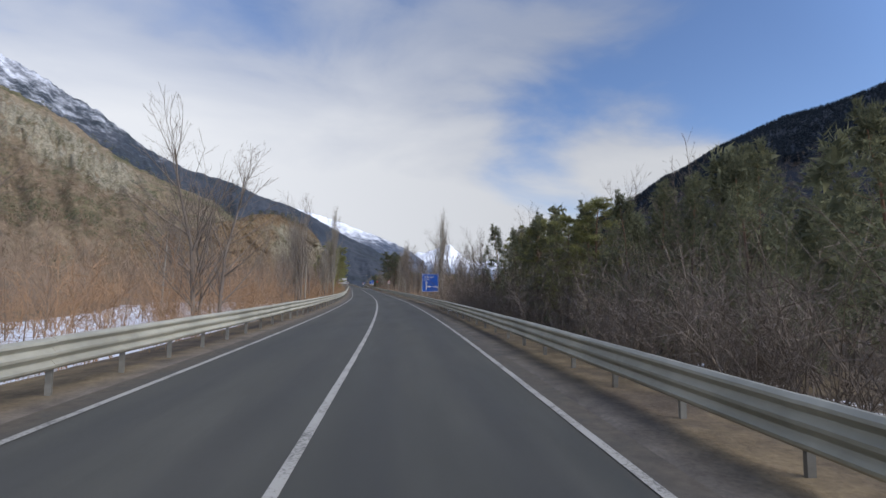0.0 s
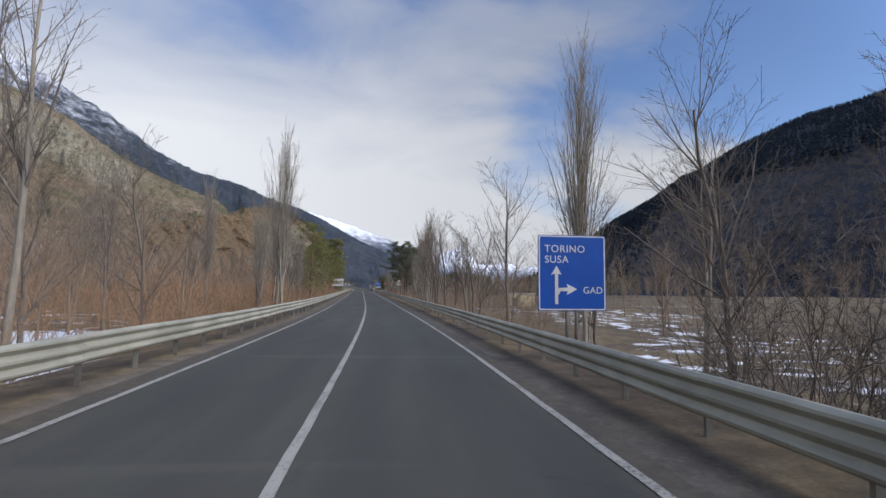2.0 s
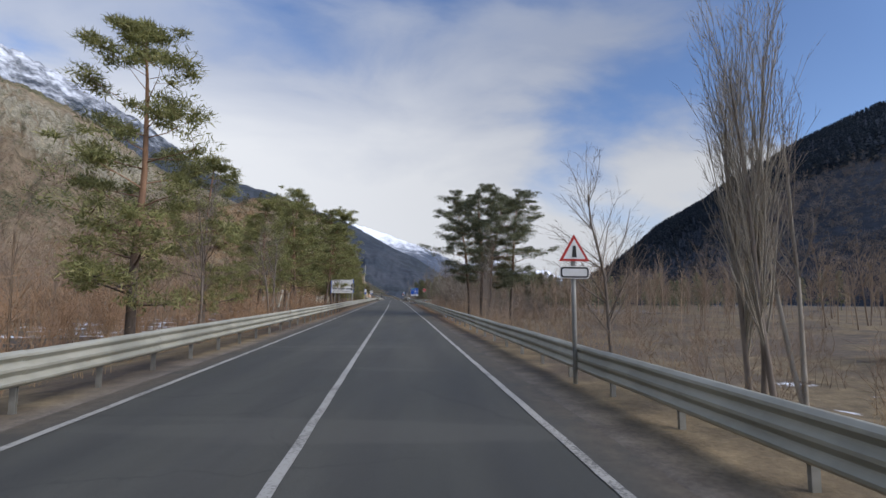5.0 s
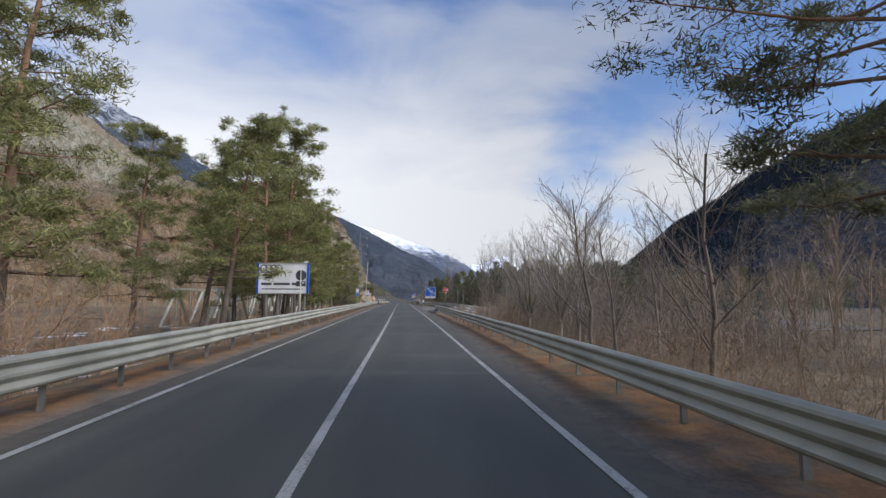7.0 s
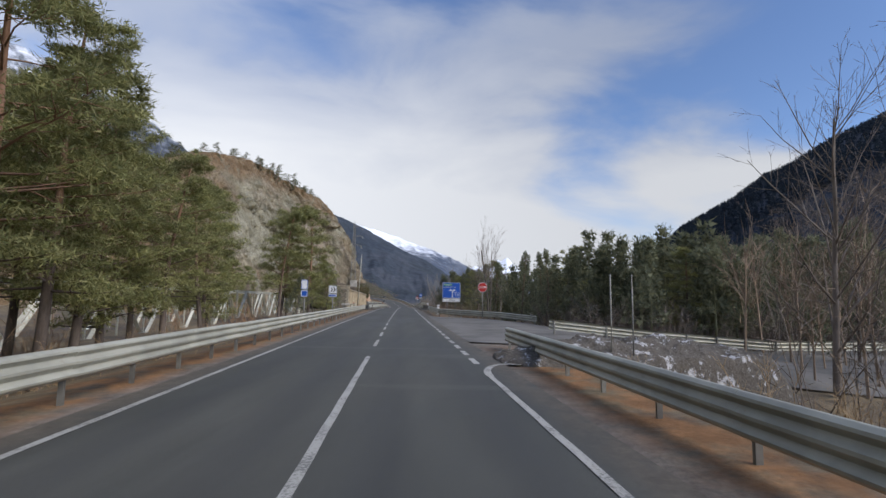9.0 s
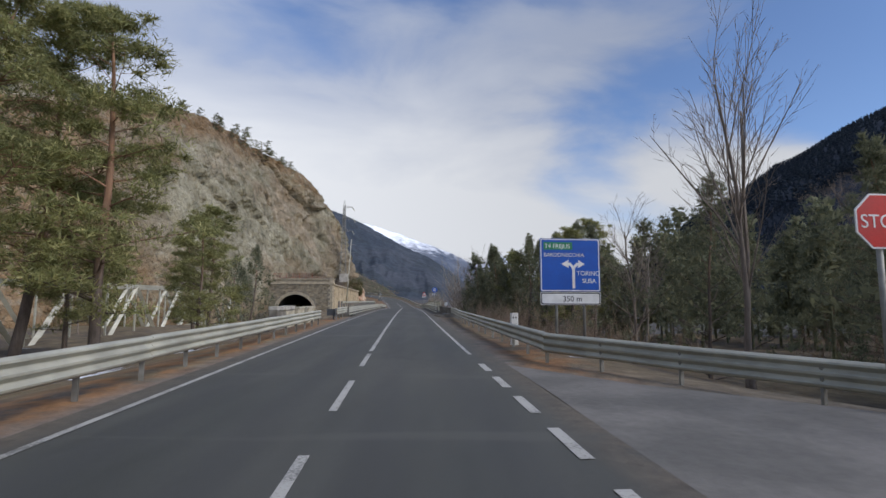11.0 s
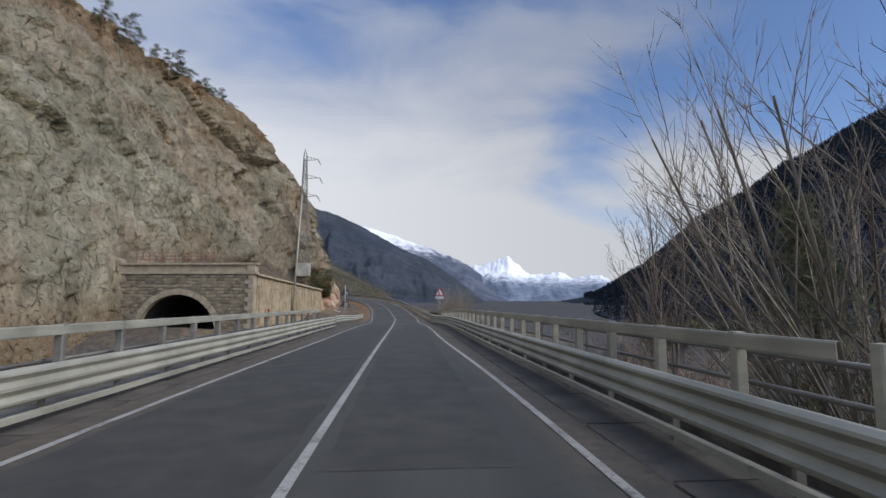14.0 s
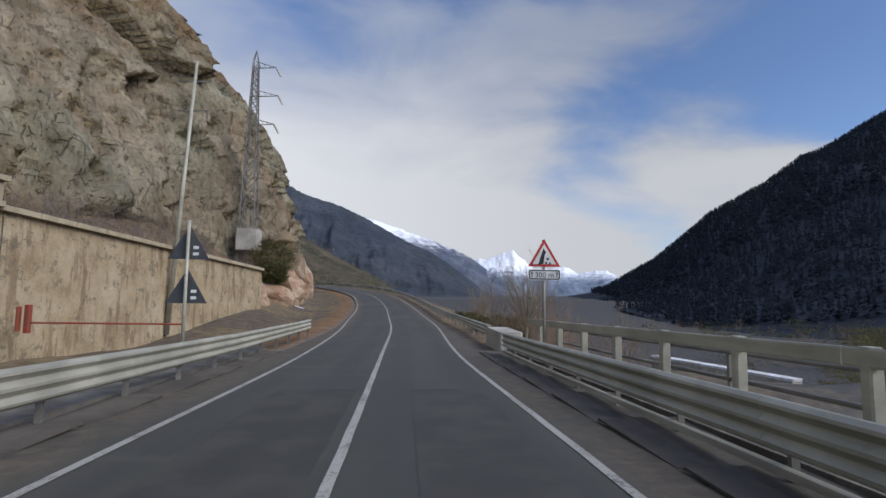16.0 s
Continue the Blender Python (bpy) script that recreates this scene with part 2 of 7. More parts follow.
def ground_material():
    n = Nodes("ground")
    big = n.noise(0.16, 5, 0.6)
    mid = n.noise(1.5, 6, 0.65)
    fine = n.noise(14, 5, 0.7)
    grass = n.ramp(mid, [(0.25, (0.085, 0.068, 0.045)), (0.5, (0.16, 0.125, 0.078)), (0.75, (0.27, 0.21, 0.125))])
    earth = n.ramp(mid, [(0.3, (0.07, 0.058, 0.046)), (0.7, (0.15, 0.12, 0.09))])
    c = n.mix(n.step(big, 0.42, 0.58), grass, earth)
    litter = n.ramp(mid, [(0.3, (0.16, 0.085, 0.04)), (0.7, (0.30, 0.16, 0.075))])
    c = n.mix(n.math("MULTIPLY", n.attr("litter"), n.step(n.noise(0.9, 5, 0.6), 0.38, 0.58)), c, litter)
    grit = n.ramp(mid, [(0.3, (0.10, 0.09, 0.078)), (0.7, (0.20, 0.18, 0.155))])
    c = n.mix(n.math("MULTIPLY", n.attr("grit"), 0.85), c, grit)
    dark_floor = n.ramp(mid, [(0.3, (0.035, 0.04, 0.045)), (0.7, (0.10, 0.10, 0.10))])
    c = n.mix(n.attr("river"), c, dark_floor)
    c = n.mix(0.45, c, n.ramp(fine, [(0.3, (0.25, 0.25, 0.25)), (0.7, (0.72, 0.72, 0.72))]), "OVERLAY")
    snow = n.math("ADD", n.math("MULTIPLY", n.attr("snow"), 0.75), n.noise(0.55, 6, 0.65))
    s = n.step(snow, 0.86, 0.94)
    c = n.mix(s, c, (0.74, 0.77, 0.82))
    return n.done(c, 0.92, 0, n.math("ADD", mid, n.math("MULTIPLY", fine, 0.4)), 0.6, 0.08, 0.15)


def rock_material(name="cliff_rock", warm=1.0):
    n = Nodes(name)
    big = n.noise(0.05, 5, 0.6)
    vert = n.noise(0.35, 6, 0.62, stretch=(1, 1, 0.30))
    mid = n.noise(0.9, 7, 0.72)
    fine = n.noise(5.0, 6, 0.7)
    grey = n.ramp(vert, [(0.28, (0.155, 0.142, 0.098)), (0.5, (0.245, 0.226, 0.16)), (0.72, (0.32, 0.30, 0.22))])
    ochre = n.ramp(vert, [(0.3, (0.17, 0.138, 0.095)), (0.55, (0.27, 0.222, 0.155)), (0.75, (0.345, 0.295, 0.218))])
    c = n.mix(n.step(big, 0.44, 0.6), grey, ochre)
    c = n.mix(0.45, c, n.ramp(mid, [(0.3, (0.34, 0.34, 0.34)), (0.7, (0.64, 0.64, 0.64))]), "OVERLAY")
    moss = n.step(n.noise(0.11, 6, 0.7), 0.52, 0.66)
    c = n.mix(n.math("MULTIPLY", moss, 0.35), c, (0.18, 0.18, 0.12))
    scrub = n.math("MULTIPLY", n.attr("scrub"), n.step(n.noise(0.6, 6, 0.7), 0.30, 0.52))
    c = n.mix(scrub, c, n.ramp(fine, [(0.3, (0.11, 0.075, 0.042)), (0.7, (0.27, 0.18, 0.10))]))
    wob = n.n.new("ShaderNodeVectorMath")
    wob.operation = "MULTIPLY_ADD"
    nz = n.n.new("ShaderNodeTexNoise")
    nz.inputs["Scale"].default_value, nz.inputs["Detail"].default_value = 0.35, 6
    n.put(n.pos, nz.inputs["Vector"])
    n.put(nz.outputs["Color"], wob.inputs[0])
    wob.inputs[1].default_value = (0.6, 0.6, 0.9)
    n.put(n.pos, wob.inputs[2])
    block = None
    for sc, st, w in ((0.20, (1, 1, 0.5), 0.8), (0.62, (1, 1, 0.55), 0.6), (1.6, (1, 1, 0.7), 0.4)):      # broken faces
        mp = n.n.new("ShaderNodeMapping")
        mp.inputs["Scale"].default_value = st
        n.put(wob.outputs[0], mp.inputs[0])
        vo = n.n.new("ShaderNodeTexVoronoi")
        vo.inputs["Scale"].default_value = sc
        n.put(mp.outputs[0], vo.inputs["Vector"])
        bw = n.n.new("ShaderNodeRGBToBW")
        n.put(vo.outputs["Color"], bw.inputs[0])
        k = n.math("MULTIPLY", bw.outputs[0], w)
        k = n.math("SUBTRACT", k, n.math("MULTIPLY", vo.outputs["Distance"], w * 0.55))
        block = k if block is None else n.math("ADD", block, k)
    c = n.mix(0.4, c, n.ramp(n.step(block, -0.1, 1.25), [(0.05, (0.24, 0.24, 0.24)), (0.5, (0.5, 0.5, 0.5)), (0.95, (0.68, 0.68, 0.68))]), "OVERLAY")
    damp = n.step(n.noise(0.5, 7, 0.72, stretch=(1, 1, 0.10)), 0.54, 0.68)      # dark runs down the face
    c = n.mix(n.math("MULTIPLY", damp, 0.5), c, (0.075, 0.066, 0.050))
    gap = None
    for sc, st, w, lo in ((0.75, (1, 1, 0.6), 0.05, 0.50), (1.9, (1, 1, 0.75), 0.06, 0.53)):      # short open fractures
        mp = n.n.new("ShaderNodeMapping")
        mp.inputs["Scale"].default_value, mp.inputs["Rotation"].default_value = st, (0.25, 0.2, 0.4)
        n.put(wob.outputs[0], mp.inputs[0])
        vo = n.n.new("ShaderNodeTexVoronoi")
        vo.feature = "DISTANCE_TO_EDGE"
        vo.inputs["Scale"].default_value = sc
        n.put(mp.outputs[0], vo.inputs["Vector"])
        k = n.math("MULTIPLY", n.step(vo.outputs[0], 0.0, w, 1.0, 0.0), n.step(n.noise(sc * 0.9, 4, 0.6), lo, lo + 0.1))
        gap = k if gap is None else n.math("MAXIMUM", gap, k)
    c = n.mix(n.math("MULTIPLY", gap, 0.38), c, (0.08, 0.066, 0.048))
    h = n.math("ADD", n.math("MULTIPLY", mid, 0.25), n.math("ADD", n.math("MULTIPLY", vert, 0.5), n.math("MULTIPLY", fine, 0.2)))
    h = n.math("SUBTRACT", n.math("ADD", h, n.math("MULTIPLY", block, 2.0)), n.math("MULTIPLY", gap, 0.45))
    return n.done(c, 0.92, 0, h, 1.0, 0.5, 0.2)


def hill_material(name, low, high, snow_from, snow_full, crag=0.0, scale=0.012, forest=None):
    n = Nodes(name)
    big = n.noise(scale, 8, 0.62)
    mid = n.noise(scale * 7, 8, 0.7)
    c = n.mix(n.step(big, 0.4, 0.6), low, high)
    if forest:
        c = n.mix(n.step(n.noise(scale * 0.8, 7, 0.7), 0.50, 0.60), c, forest)
    c = n.mix(0.6, c, n.ramp(mid, [(0.3, (0.22, 0.22, 0.22)), (0.7, (0.72, 0.72, 0.72))]), "OVERLAY")
    c = n.mix(0.5, c, n.ramp(n.noise(0.16, 4, 0.7), [(0.35, (0.2, 0.2, 0.2)), (0.65, (0.75, 0.75, 0.75))]), "OVERLAY")
    if crag:
        mid = n.noise(scale * 14, 9, 0.75)
        k = n.math("MULTIPLY", n.attr("crag"), n.step(n.noise(scale * 2.5, 8, 0.7), 0.38, 0.5))
        c = n.mix(k, c, n.ramp(mid, [(0.32, (0.09, 0.085, 0.055)), (0.5, (0.27, 0.245, 0.18)), (0.68, (0.44, 0.40, 0.31))]))
    if snow_from is not None:
        h = n.math("ADD", n.z(), n.math("MULTIPLY", n.math("SUBTRACT", n.noise(scale * 3.0, 9, 0.72), 0.5), (snow_full - snow_from) * 2.2))
        c = n.mix(n.step(h, snow_from, snow_full), c, (0.80, 0.83, 0.88))
    return n.done(c, 0.95, 0, mid, 0.6, 3.0, 0.1)


def bark_material(name, a, b, scale=6):
    n = Nodes(name)
    s = n.noise(scale, 5, 0.7, stretch=(1, 1, 0.2))
    c = n.ramp(s, [(0.3, a), (0.7, b)])
    return n.done(c, 0.95, 0, s, 0.5, 0.03, 0.1)


def pine_bark_material():
    n = Nodes("pine_bark")
    s = n.noise(5, 5, 0.7, stretch=(1, 1, 0.25))
    low = n.ramp(s, [(0.3, (0.06, 0.048, 0.04)), (0.7, (0.17, 0.135, 0.11))])
    high = n.ramp(s, [(0.3, (0.17, 0.098, 0.062)), (0.7, (0.33, 0.20, 0.13))])
    c = n.mix(n.step(n.z(), 1.5, 5.5), low, high)
    return n.done(c, 0.95, 0, s, 0.6, 0.03, 0.1)


def leaf_material(name, a, b, c3):
    n = Nodes(name)
    c = n.ramp(n.island(), [(0.0, a), (0.55, b), (1.0, c3)])
    v = n.noise(0.8, 3)
    c = n.mix(0.6, c, n.ramp(v, [(0.3, (0.2, 0.2, 0.2)), (0.7, (0.75, 0.75, 0.7))]), "OVERLAY")
    n.done(c, 0.85, 0, None, spec=0.15)
    thin = n.n.new("ShaderNodeBsdfTranslucent")
    n.put(c, thin.inputs[0])
    both = n.n.new("ShaderNodeMixShader")
    both.inputs[0].default_value = 0.45
    n.put(n.bsdf.outputs[0], both.inputs[1])
    n.put(thin.outputs[0], both.inputs[2])
    n.put(both.outputs[0], n.n["Material Output"].inputs[0])
    return n.mat


def masonry_material(name, stone_a, stone_b, joint, scale=2.6):
    n = Nodes(name)
    v = n.n.new("ShaderNodeTexVoronoi")
    v.feature = "DISTANCE_TO_EDGE"
    v.inputs["Scale"].default_value = scale
    m = n.n.new("ShaderNodeMapping")
    m.inputs["Scale"].default_value = (1, 1, 1.5)
    n.put(n.pos, m.inputs[0])
    n.put(m.outputs[0], v.inputs["Vector"])
    mid = n.noise(1.2, 6, 0.7)
    c = n.mix(n.step(mid, 0.35, 0.65), stone_a, stone_b)
    e = n.step(v.outputs[0], 0.02, 0.07)
    c = n.mix(e, joint, c)
    stain = n.step(n.noise(0.5, 6, 0.7, stretch=(1, 1, 0.3)), 0.5, 0.7)
    c = n.mix(n.math("MULTIPLY", stain, 0.5), c, (0.13, 0.11, 0.08))
    return n.done(c, 0.93, 0, n.math("ADD", e, mid), 0.7, 0.05, 0.2)


M = dict(
    asphalt=asphalt_material(), paint=paint_material(), steel=rail_material(),
    # Darker copy of the steel; on rail posts it carries their shade.
    steel_dark=rail_material("weathered_steel", (0.24, 0.235, 0.21), (0.15, 0.145, 0.13)),
    ground=ground_material(), rock=rock_material(),
    masonry=masonry_material("rubble_mortar", (0.20, 0.18, 0.14), (0.27, 0.24, 0.19), (0.14, 0.125, 0.10)),
    rubble=None,
    ashlar=two_tone("dressed_stone", (0.40, 0.34, 0.24), (0.30, 0.255, 0.18), 1.4, 0.9),
    concrete=two_tone("concrete", (0.42, 0.40, 0.35), (0.30, 0.285, 0.25), 0.8, 0.9, bump=0.4),
    gravel=two_tone("side_road_gravel", (0.15, 0.14, 0.125), (0.095, 0.09, 0.08), 0.5, 0.9, bump=0.5, dist=0.02),
    snow=two_tone("old_snow", (0.70, 0.72, 0.76), (0.48, 0.47, 0.45), 1.1, 0.8, bump=0.5, dist=0.05),
    dirty_snow=None,
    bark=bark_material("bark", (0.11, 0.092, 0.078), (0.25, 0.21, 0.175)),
    bark_pale=bark_material("pale_bark", (0.17, 0.15, 0.12), (0.36, 0.32, 0.26)),
    twig=bark_material("brown_twigs", (0.19, 0.14, 0.10), (0.34, 0.26, 0.19), 0.8),
    twig_red=bark_material("reddish_twigs", (0.25, 0.155, 0.092), (0.42, 0.275, 0.17), 0.5),
    reed=bark_material("dry_reeds", (0.26, 0.18, 0.10), (0.44, 0.32, 0.19), 0.7),
    pine_bark=pine_bark_material(),
    needles=leaf_material("pine_needles", (0.15, 0.165, 0.066), (0.255, 0.255, 0.108), (0.38, 0.36, 0.175)),
    needles_blue=leaf_material("dark_needles", (0.105, 0.115, 0.075), (0.165, 0.175, 0.112), (0.25, 0.25, 0.155)),
    bush=leaf_material("bush_leaves", (0.065, 0.068, 0.030), (0.115, 0.112, 0.050), (0.18, 0.155, 0.075)),
    blue=two_tone("sign_blue", (0.010, 0.085, 0.40), (0.012, 0.075, 0.35), 2.0, 0.45, bump=0.02),
    white=two_tone("sign_white", (0.70, 0.70, 0.68), (0.60, 0.60, 0.58), 2.0, 0.5, bump=0.02),
    red=two_tone("sign_red", (0.45, 0.025, 0.02), (0.38, 0.03, 0.025), 2.0, 0.5, bump=0.02),
    green=two_tone("sign_green", (0.02, 0.20, 0.09), (0.02, 0.17, 0.08), 2.0, 0.5, bump=0.02),
    black=two_tone("sign_black", (0.015, 0.015, 0.016), (0.025, 0.025, 0.025), 2.0, 0.5, bump=0.02),
    grey=two_tone("sign_back_grey", (0.05, 0.055, 0.06), (0.07, 0.075, 0.08), 2.0, 0.55, bump=0.05),
    rust=two_tone("rust_red_paint", (0.26, 0.05, 0.03), (0.19, 0.06, 0.035), 3.0, 0.7),
    cream=two_tone("cream_plaster", (0.55, 0.46, 0.28), (0.48, 0.40, 0.25), 0.7, 0.9),
    dark=two_tone("tunnel_lining", (0.03, 0.028, 0.025), (0.045, 0.04, 0.035), 0.6, 0.95),
    water=two_tone("river_water", (0.03, 0.045, 0.055), (0.045, 0.06, 0.07), 0.1, 0.12, bump=0.15, dist=0.05, spec=0.5),
)
M["concrete_dark"] = two_tone("stained_concrete", (0.20, 0.185, 0.155), (0.11, 0.10, 0.085), 1.3, 0.92, bump=0.6, dist=0.02)
M["plaster_pale"] = two_tone("pale_flaking_plaster", (0.44, 0.40, 0.30), (0.27, 0.25, 0.19), 1.6, 0.92, bump=0.6, dist=0.03)
M["asphalt_dark"] = two_tone("dark_asphalt_patch", (0.038, 0.038, 0.034), (0.054, 0.053, 0.046), 1.5, 0.78, bump=0.4, fine=60)


def rubble_material():
    n = Nodes("rubble_stone")
    c = n.ramp(n.random(0, 1), [(0.0, (0.15, 0.125, 0.088)), (0.35, (0.25, 0.205, 0.14)), (0.7, (0.20, 0.178, 0.132)), (1.0, (0.31, 0.255, 0.172))])
    fine = n.noise(9, 6, 0.7)
    c = n.mix(0.5, c, n.ramp(fine, [(0.3, (0.3, 0.3, 0.3)), (0.7, (0.7, 0.7, 0.7))]), "OVERLAY")
    return n.done(c, 0.93, 0, fine, 0.6, 0.03, 0.2)


M["rubble"] = rubble_material()


def gritty_snow_material():
    n = Nodes("gritty_snow")
    mid, fine = n.noise(2.2, 7, 0.75), n.noise(16, 6, 0.7)
    c = n.ramp(fine, [(0.3, (0.055, 0.048, 0.040)), (0.7, (0.17, 0.15, 0.125))])
    c = n.mix(n.step(mid, 0.54, 0.62), c, n.ramp(fine, [(0.3, (0.34, 0.33, 0.32)), (0.7, (0.62, 0.62, 0.63))]))
    return n.done(c, 0.9, 0, n.math("ADD", mid, fine), 0.8, 0.06, 0.2)


M["dirty_snow"] = gritty_snow_material()
M["shoulder"] = two_tone("dirty_shoulder", (0.105, 0.092, 0.075), (0.062, 0.055, 0.046), 1.2, 0.9, bump=0.5)
M["rock_red"] = two_tone("reddish_rock", (0.30, 0.19, 0.12), (0.42, 0.33, 0.24), 0.5, 0.92, 0, 0.7, 0.12, 4.0, 0.2)


def plaster_material():
    n = Nodes("weathered_plaster")
    big = n.noise(0.5, 6, 0.7)
    streak = n.noise(1.6, 6, 0.7, stretch=(1, 1, 0.18))
    fine = n.noise(9, 6, 0.75)
    c = n.ramp(big, [(0.3, (0.23, 0.175, 0.10)), (0.5, (0.36, 0.29, 0.185)), (0.7, (0.44, 0.375, 0.26))])
    c = n.mix(n.math("MULTIPLY", n.step(streak, 0.50, 0.64), 0.7), c, (0.17, 0.115, 0.07))
    c = n.mix(n.math("MULTIPLY", n.step(n.noise(1.4, 7, 0.78), 0.54, 0.60), 0.65), c, (0.13, 0.115, 0.085))
    c = n.mix(0.4, c, n.ramp(fine, [(0.3, (0.3, 0.3, 0.3)), (0.7, (0.7, 0.7, 0.7))]), "OVERLAY")
    return n.done(c, 0.92, 0, n.math("ADD", big, n.math("MULTIPLY", fine, 0.5)), 0.6, 0.06, 0.2)


M["plaster"] = plaster_material()
M["hill_near"] = hill_material("scrub_hillside", (0.20, 0.155, 0.10), (0.25, 0.195, 0.13), None, None, 1.0, 0.016, (0.13, 0.12, 0.065))
M["hill_wood"] = hill_material("scrub_wood_slope", (0.065, 0.06, 0.04), (0.12, 0.10, 0.07), None, None, 0, 0.05, (0.05, 0.052, 0.032))
# East slope: its shade and blue haze are put into these dark colours.
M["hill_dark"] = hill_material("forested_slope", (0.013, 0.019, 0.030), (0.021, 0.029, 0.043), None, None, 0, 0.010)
# Needle colours darkened and blued to carry the slope's shade and haze.
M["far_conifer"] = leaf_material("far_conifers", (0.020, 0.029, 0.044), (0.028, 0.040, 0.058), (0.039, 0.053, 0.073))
# Far slopes below the snow: the blue is distance haze put into the colour.
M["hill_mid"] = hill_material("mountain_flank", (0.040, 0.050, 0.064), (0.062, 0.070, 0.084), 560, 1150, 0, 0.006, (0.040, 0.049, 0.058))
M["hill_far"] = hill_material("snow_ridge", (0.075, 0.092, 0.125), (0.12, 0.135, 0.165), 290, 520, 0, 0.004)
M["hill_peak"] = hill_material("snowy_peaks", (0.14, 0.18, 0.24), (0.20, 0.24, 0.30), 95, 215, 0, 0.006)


# ---------- geometry helpers ----------
class Geo:
    """Points and faces of one mesh."""

    def __init__(self):
        self.v, self.f = [], []

    def box(self, c, s, m=None, bevel=0.0):
        """A box round c with sides s, its upright edges chamfered by bevel."""
        (cx, cy, cz), (sx, sy, sz) = c, (s[0] / 2, s[1] / 2, s[2] / 2)
        b = min(bevel, sx * 0.49, sy * 0.49)
        if b > 0:
            ring = [(sx, sy - b), (sx - b, sy), (b - sx, sy), (-sx, sy - b), (-sx, b - sy), (b - sx, -sy), (sx - b, -sy), (sx, b - sy)]
        else:
            ring = [(sx, sy), (-sx, sy), (-sx, -sy), (sx, -sy)]
        self.prism([(cx + x, cy + y) for x, y in ring], cz - sz, cz + sz, m)
        return self

    def prism(self, ring, z0, z1, m=None):
        k, n = len(self.v), len(ring)
        pts = [(x, y, z0) for x, y in ring] + [(x, y, z1) for x, y in ring]
        self.v += [tuple(m @ Vector(p)) for p in pts] if m is not None else pts
        self.f += [(k + i, k + (i + 1) % n, k + n + (i + 1) % n, k + n + i) for i in range(n)]
        self.f += [tuple(range(k + n - 1, k - 1, -1)), tuple(range(k + n, k + 2 * n))]
        return self

    def plate(self, ring, y0, y1):
        """A plate that stands in the x-z plane, of ring (x, z), from y0 to y1."""
        m = Matrix(((1, 0, 0, 0), (0, 0, 1, 0), (0, 1, 0, 0), (0, 0, 0, 1)))
        return self.prism([(x, z) for x, z in ring], y0, y1, m)

    def sweep(self, path, section, closed=False):
        """Carries a section of (sideways, up) points along a path of (point, side)."""
        k, n = len(self.v), len(section)
        for p, side in path:
            for a, b in section:
                self.v.append((p[0] + side[0] * a, p[1] + side[1] * a, p[2] + b))
        for i in range(len(path) - 1):
            for j in range(n if closed else n - 1):
                j2 = (j + 1) % n
                self.f.append((k + i * n + j, k + i * n + j2, k + (i + 1) * n + j2, k + (i + 1) * n + j))
        if closed:
            e = k + (len(path) - 1) * n
            self.f += [tuple(range(k, k + n)), tuple(range(e + n - 1, e - 1, -1))]
        return self

    def tube(self, pts, radii, n=6, cap=True):
        k = len(self.v)
        pts = [Vector(p) for p in pts]
        for i, p in enumerate(pts):
            d = (pts[min(i + 1, len(pts) - 1)] - pts[max(i - 1, 0)]).normalized()
            a = d.orthogonal() if abs(d.z) > 0.95 else d.cross(Vector((0, 0, 1)))
            a.normalize()
            b = d.cross(a)
            for j in range(n):
                t = 2 * math.pi * j / n
                self.v.append(tuple(p + (a * math.cos(t) + b * math.sin(t)) * radii[i]))
        for i in range(len(pts) - 1):
            for j in range(n):
                j2 = (j + 1) % n
                self.f.append((k + i * n + j, k + i * n + j2, k + (i + 1) * n + j2, k + (i + 1) * n + j))
        if cap:
            e = k + (len(pts) - 1) * n
            self.f += [tuple(range(k + n - 1, k - 1, -1)), tuple(range(e, e + n))]
        return self

    def mesh(self, name, material, smooth=False):
        me = bpy.data.meshes.new(name)
        me.from_pydata(self.v, [], self.f)
        me.materials.append(material)
        if smooth:
            me.shade_smooth()
        return me


def array_mesh(name, verts, faces, material, smooth=False):
    """A mesh from arrays of points and of triangles or quads."""
    me = bpy.data.meshes.new(name)
    verts, faces = np.asarray(verts, np.float32), np.asarray(faces, np.int32)
    me.vertices.add(len(verts))
    me.vertices.foreach_set("co", verts.ravel())
    k = faces.shape[1]
    me.loops.add(faces.size)
    me.loops.foreach_set("vertex_index", faces.ravel())
    me.polygons.add(len(faces))
    me.polygons.foreach_set("loop_start", np.arange(0, faces.size, k, dtype=np.int32))
    me.materials.append(material)
    me.update(calc_edges=True)
    if smooth:
        me.shade_smooth()
    return me


def point_mask(me, name, values):
    a = me.attributes.new(name, "FLOAT", "POINT")
    a.data.foreach_set("value", np.asarray(values, np.float32))


def part(name, geo, material, parent, label="", m=None, smooth=False):
    """One mesh object under a thing or a part. geo: a Geo, or a mesh to share."""
    ob = new(name, geo.mesh(name, material, smooth) if isinstance(geo, Geo) else geo)
    ob.parent = parent
    if m is not None:
        ob.matrix_basis = m
    return tagged(ob, label)


def thing(name, m, label, category, group="", kind=""):
    ob = new(name)
    ob.empty_display_size = 0.3
    ob.matrix_basis = m
    return tagged(ob, label, category, group, kind)


def solid(name, geo, material, label="", category="", kind="", m=None, group="", smooth=False):
    ob = new(name, geo.mesh(name, material, smooth) if isinstance(geo, Geo) else geo)
    if m is not None:
        ob.matrix_basis = m
    return tagged(ob, label, category, group, kind)


def grid_faces(rows, cols):
    i, j = np.meshgrid(np.arange(rows - 1), np.arange(cols - 1), indexing="ij")
    a = (i * cols + j).ravel()
    return np.stack([a, a + 1, a + cols + 1, a + cols], 1)


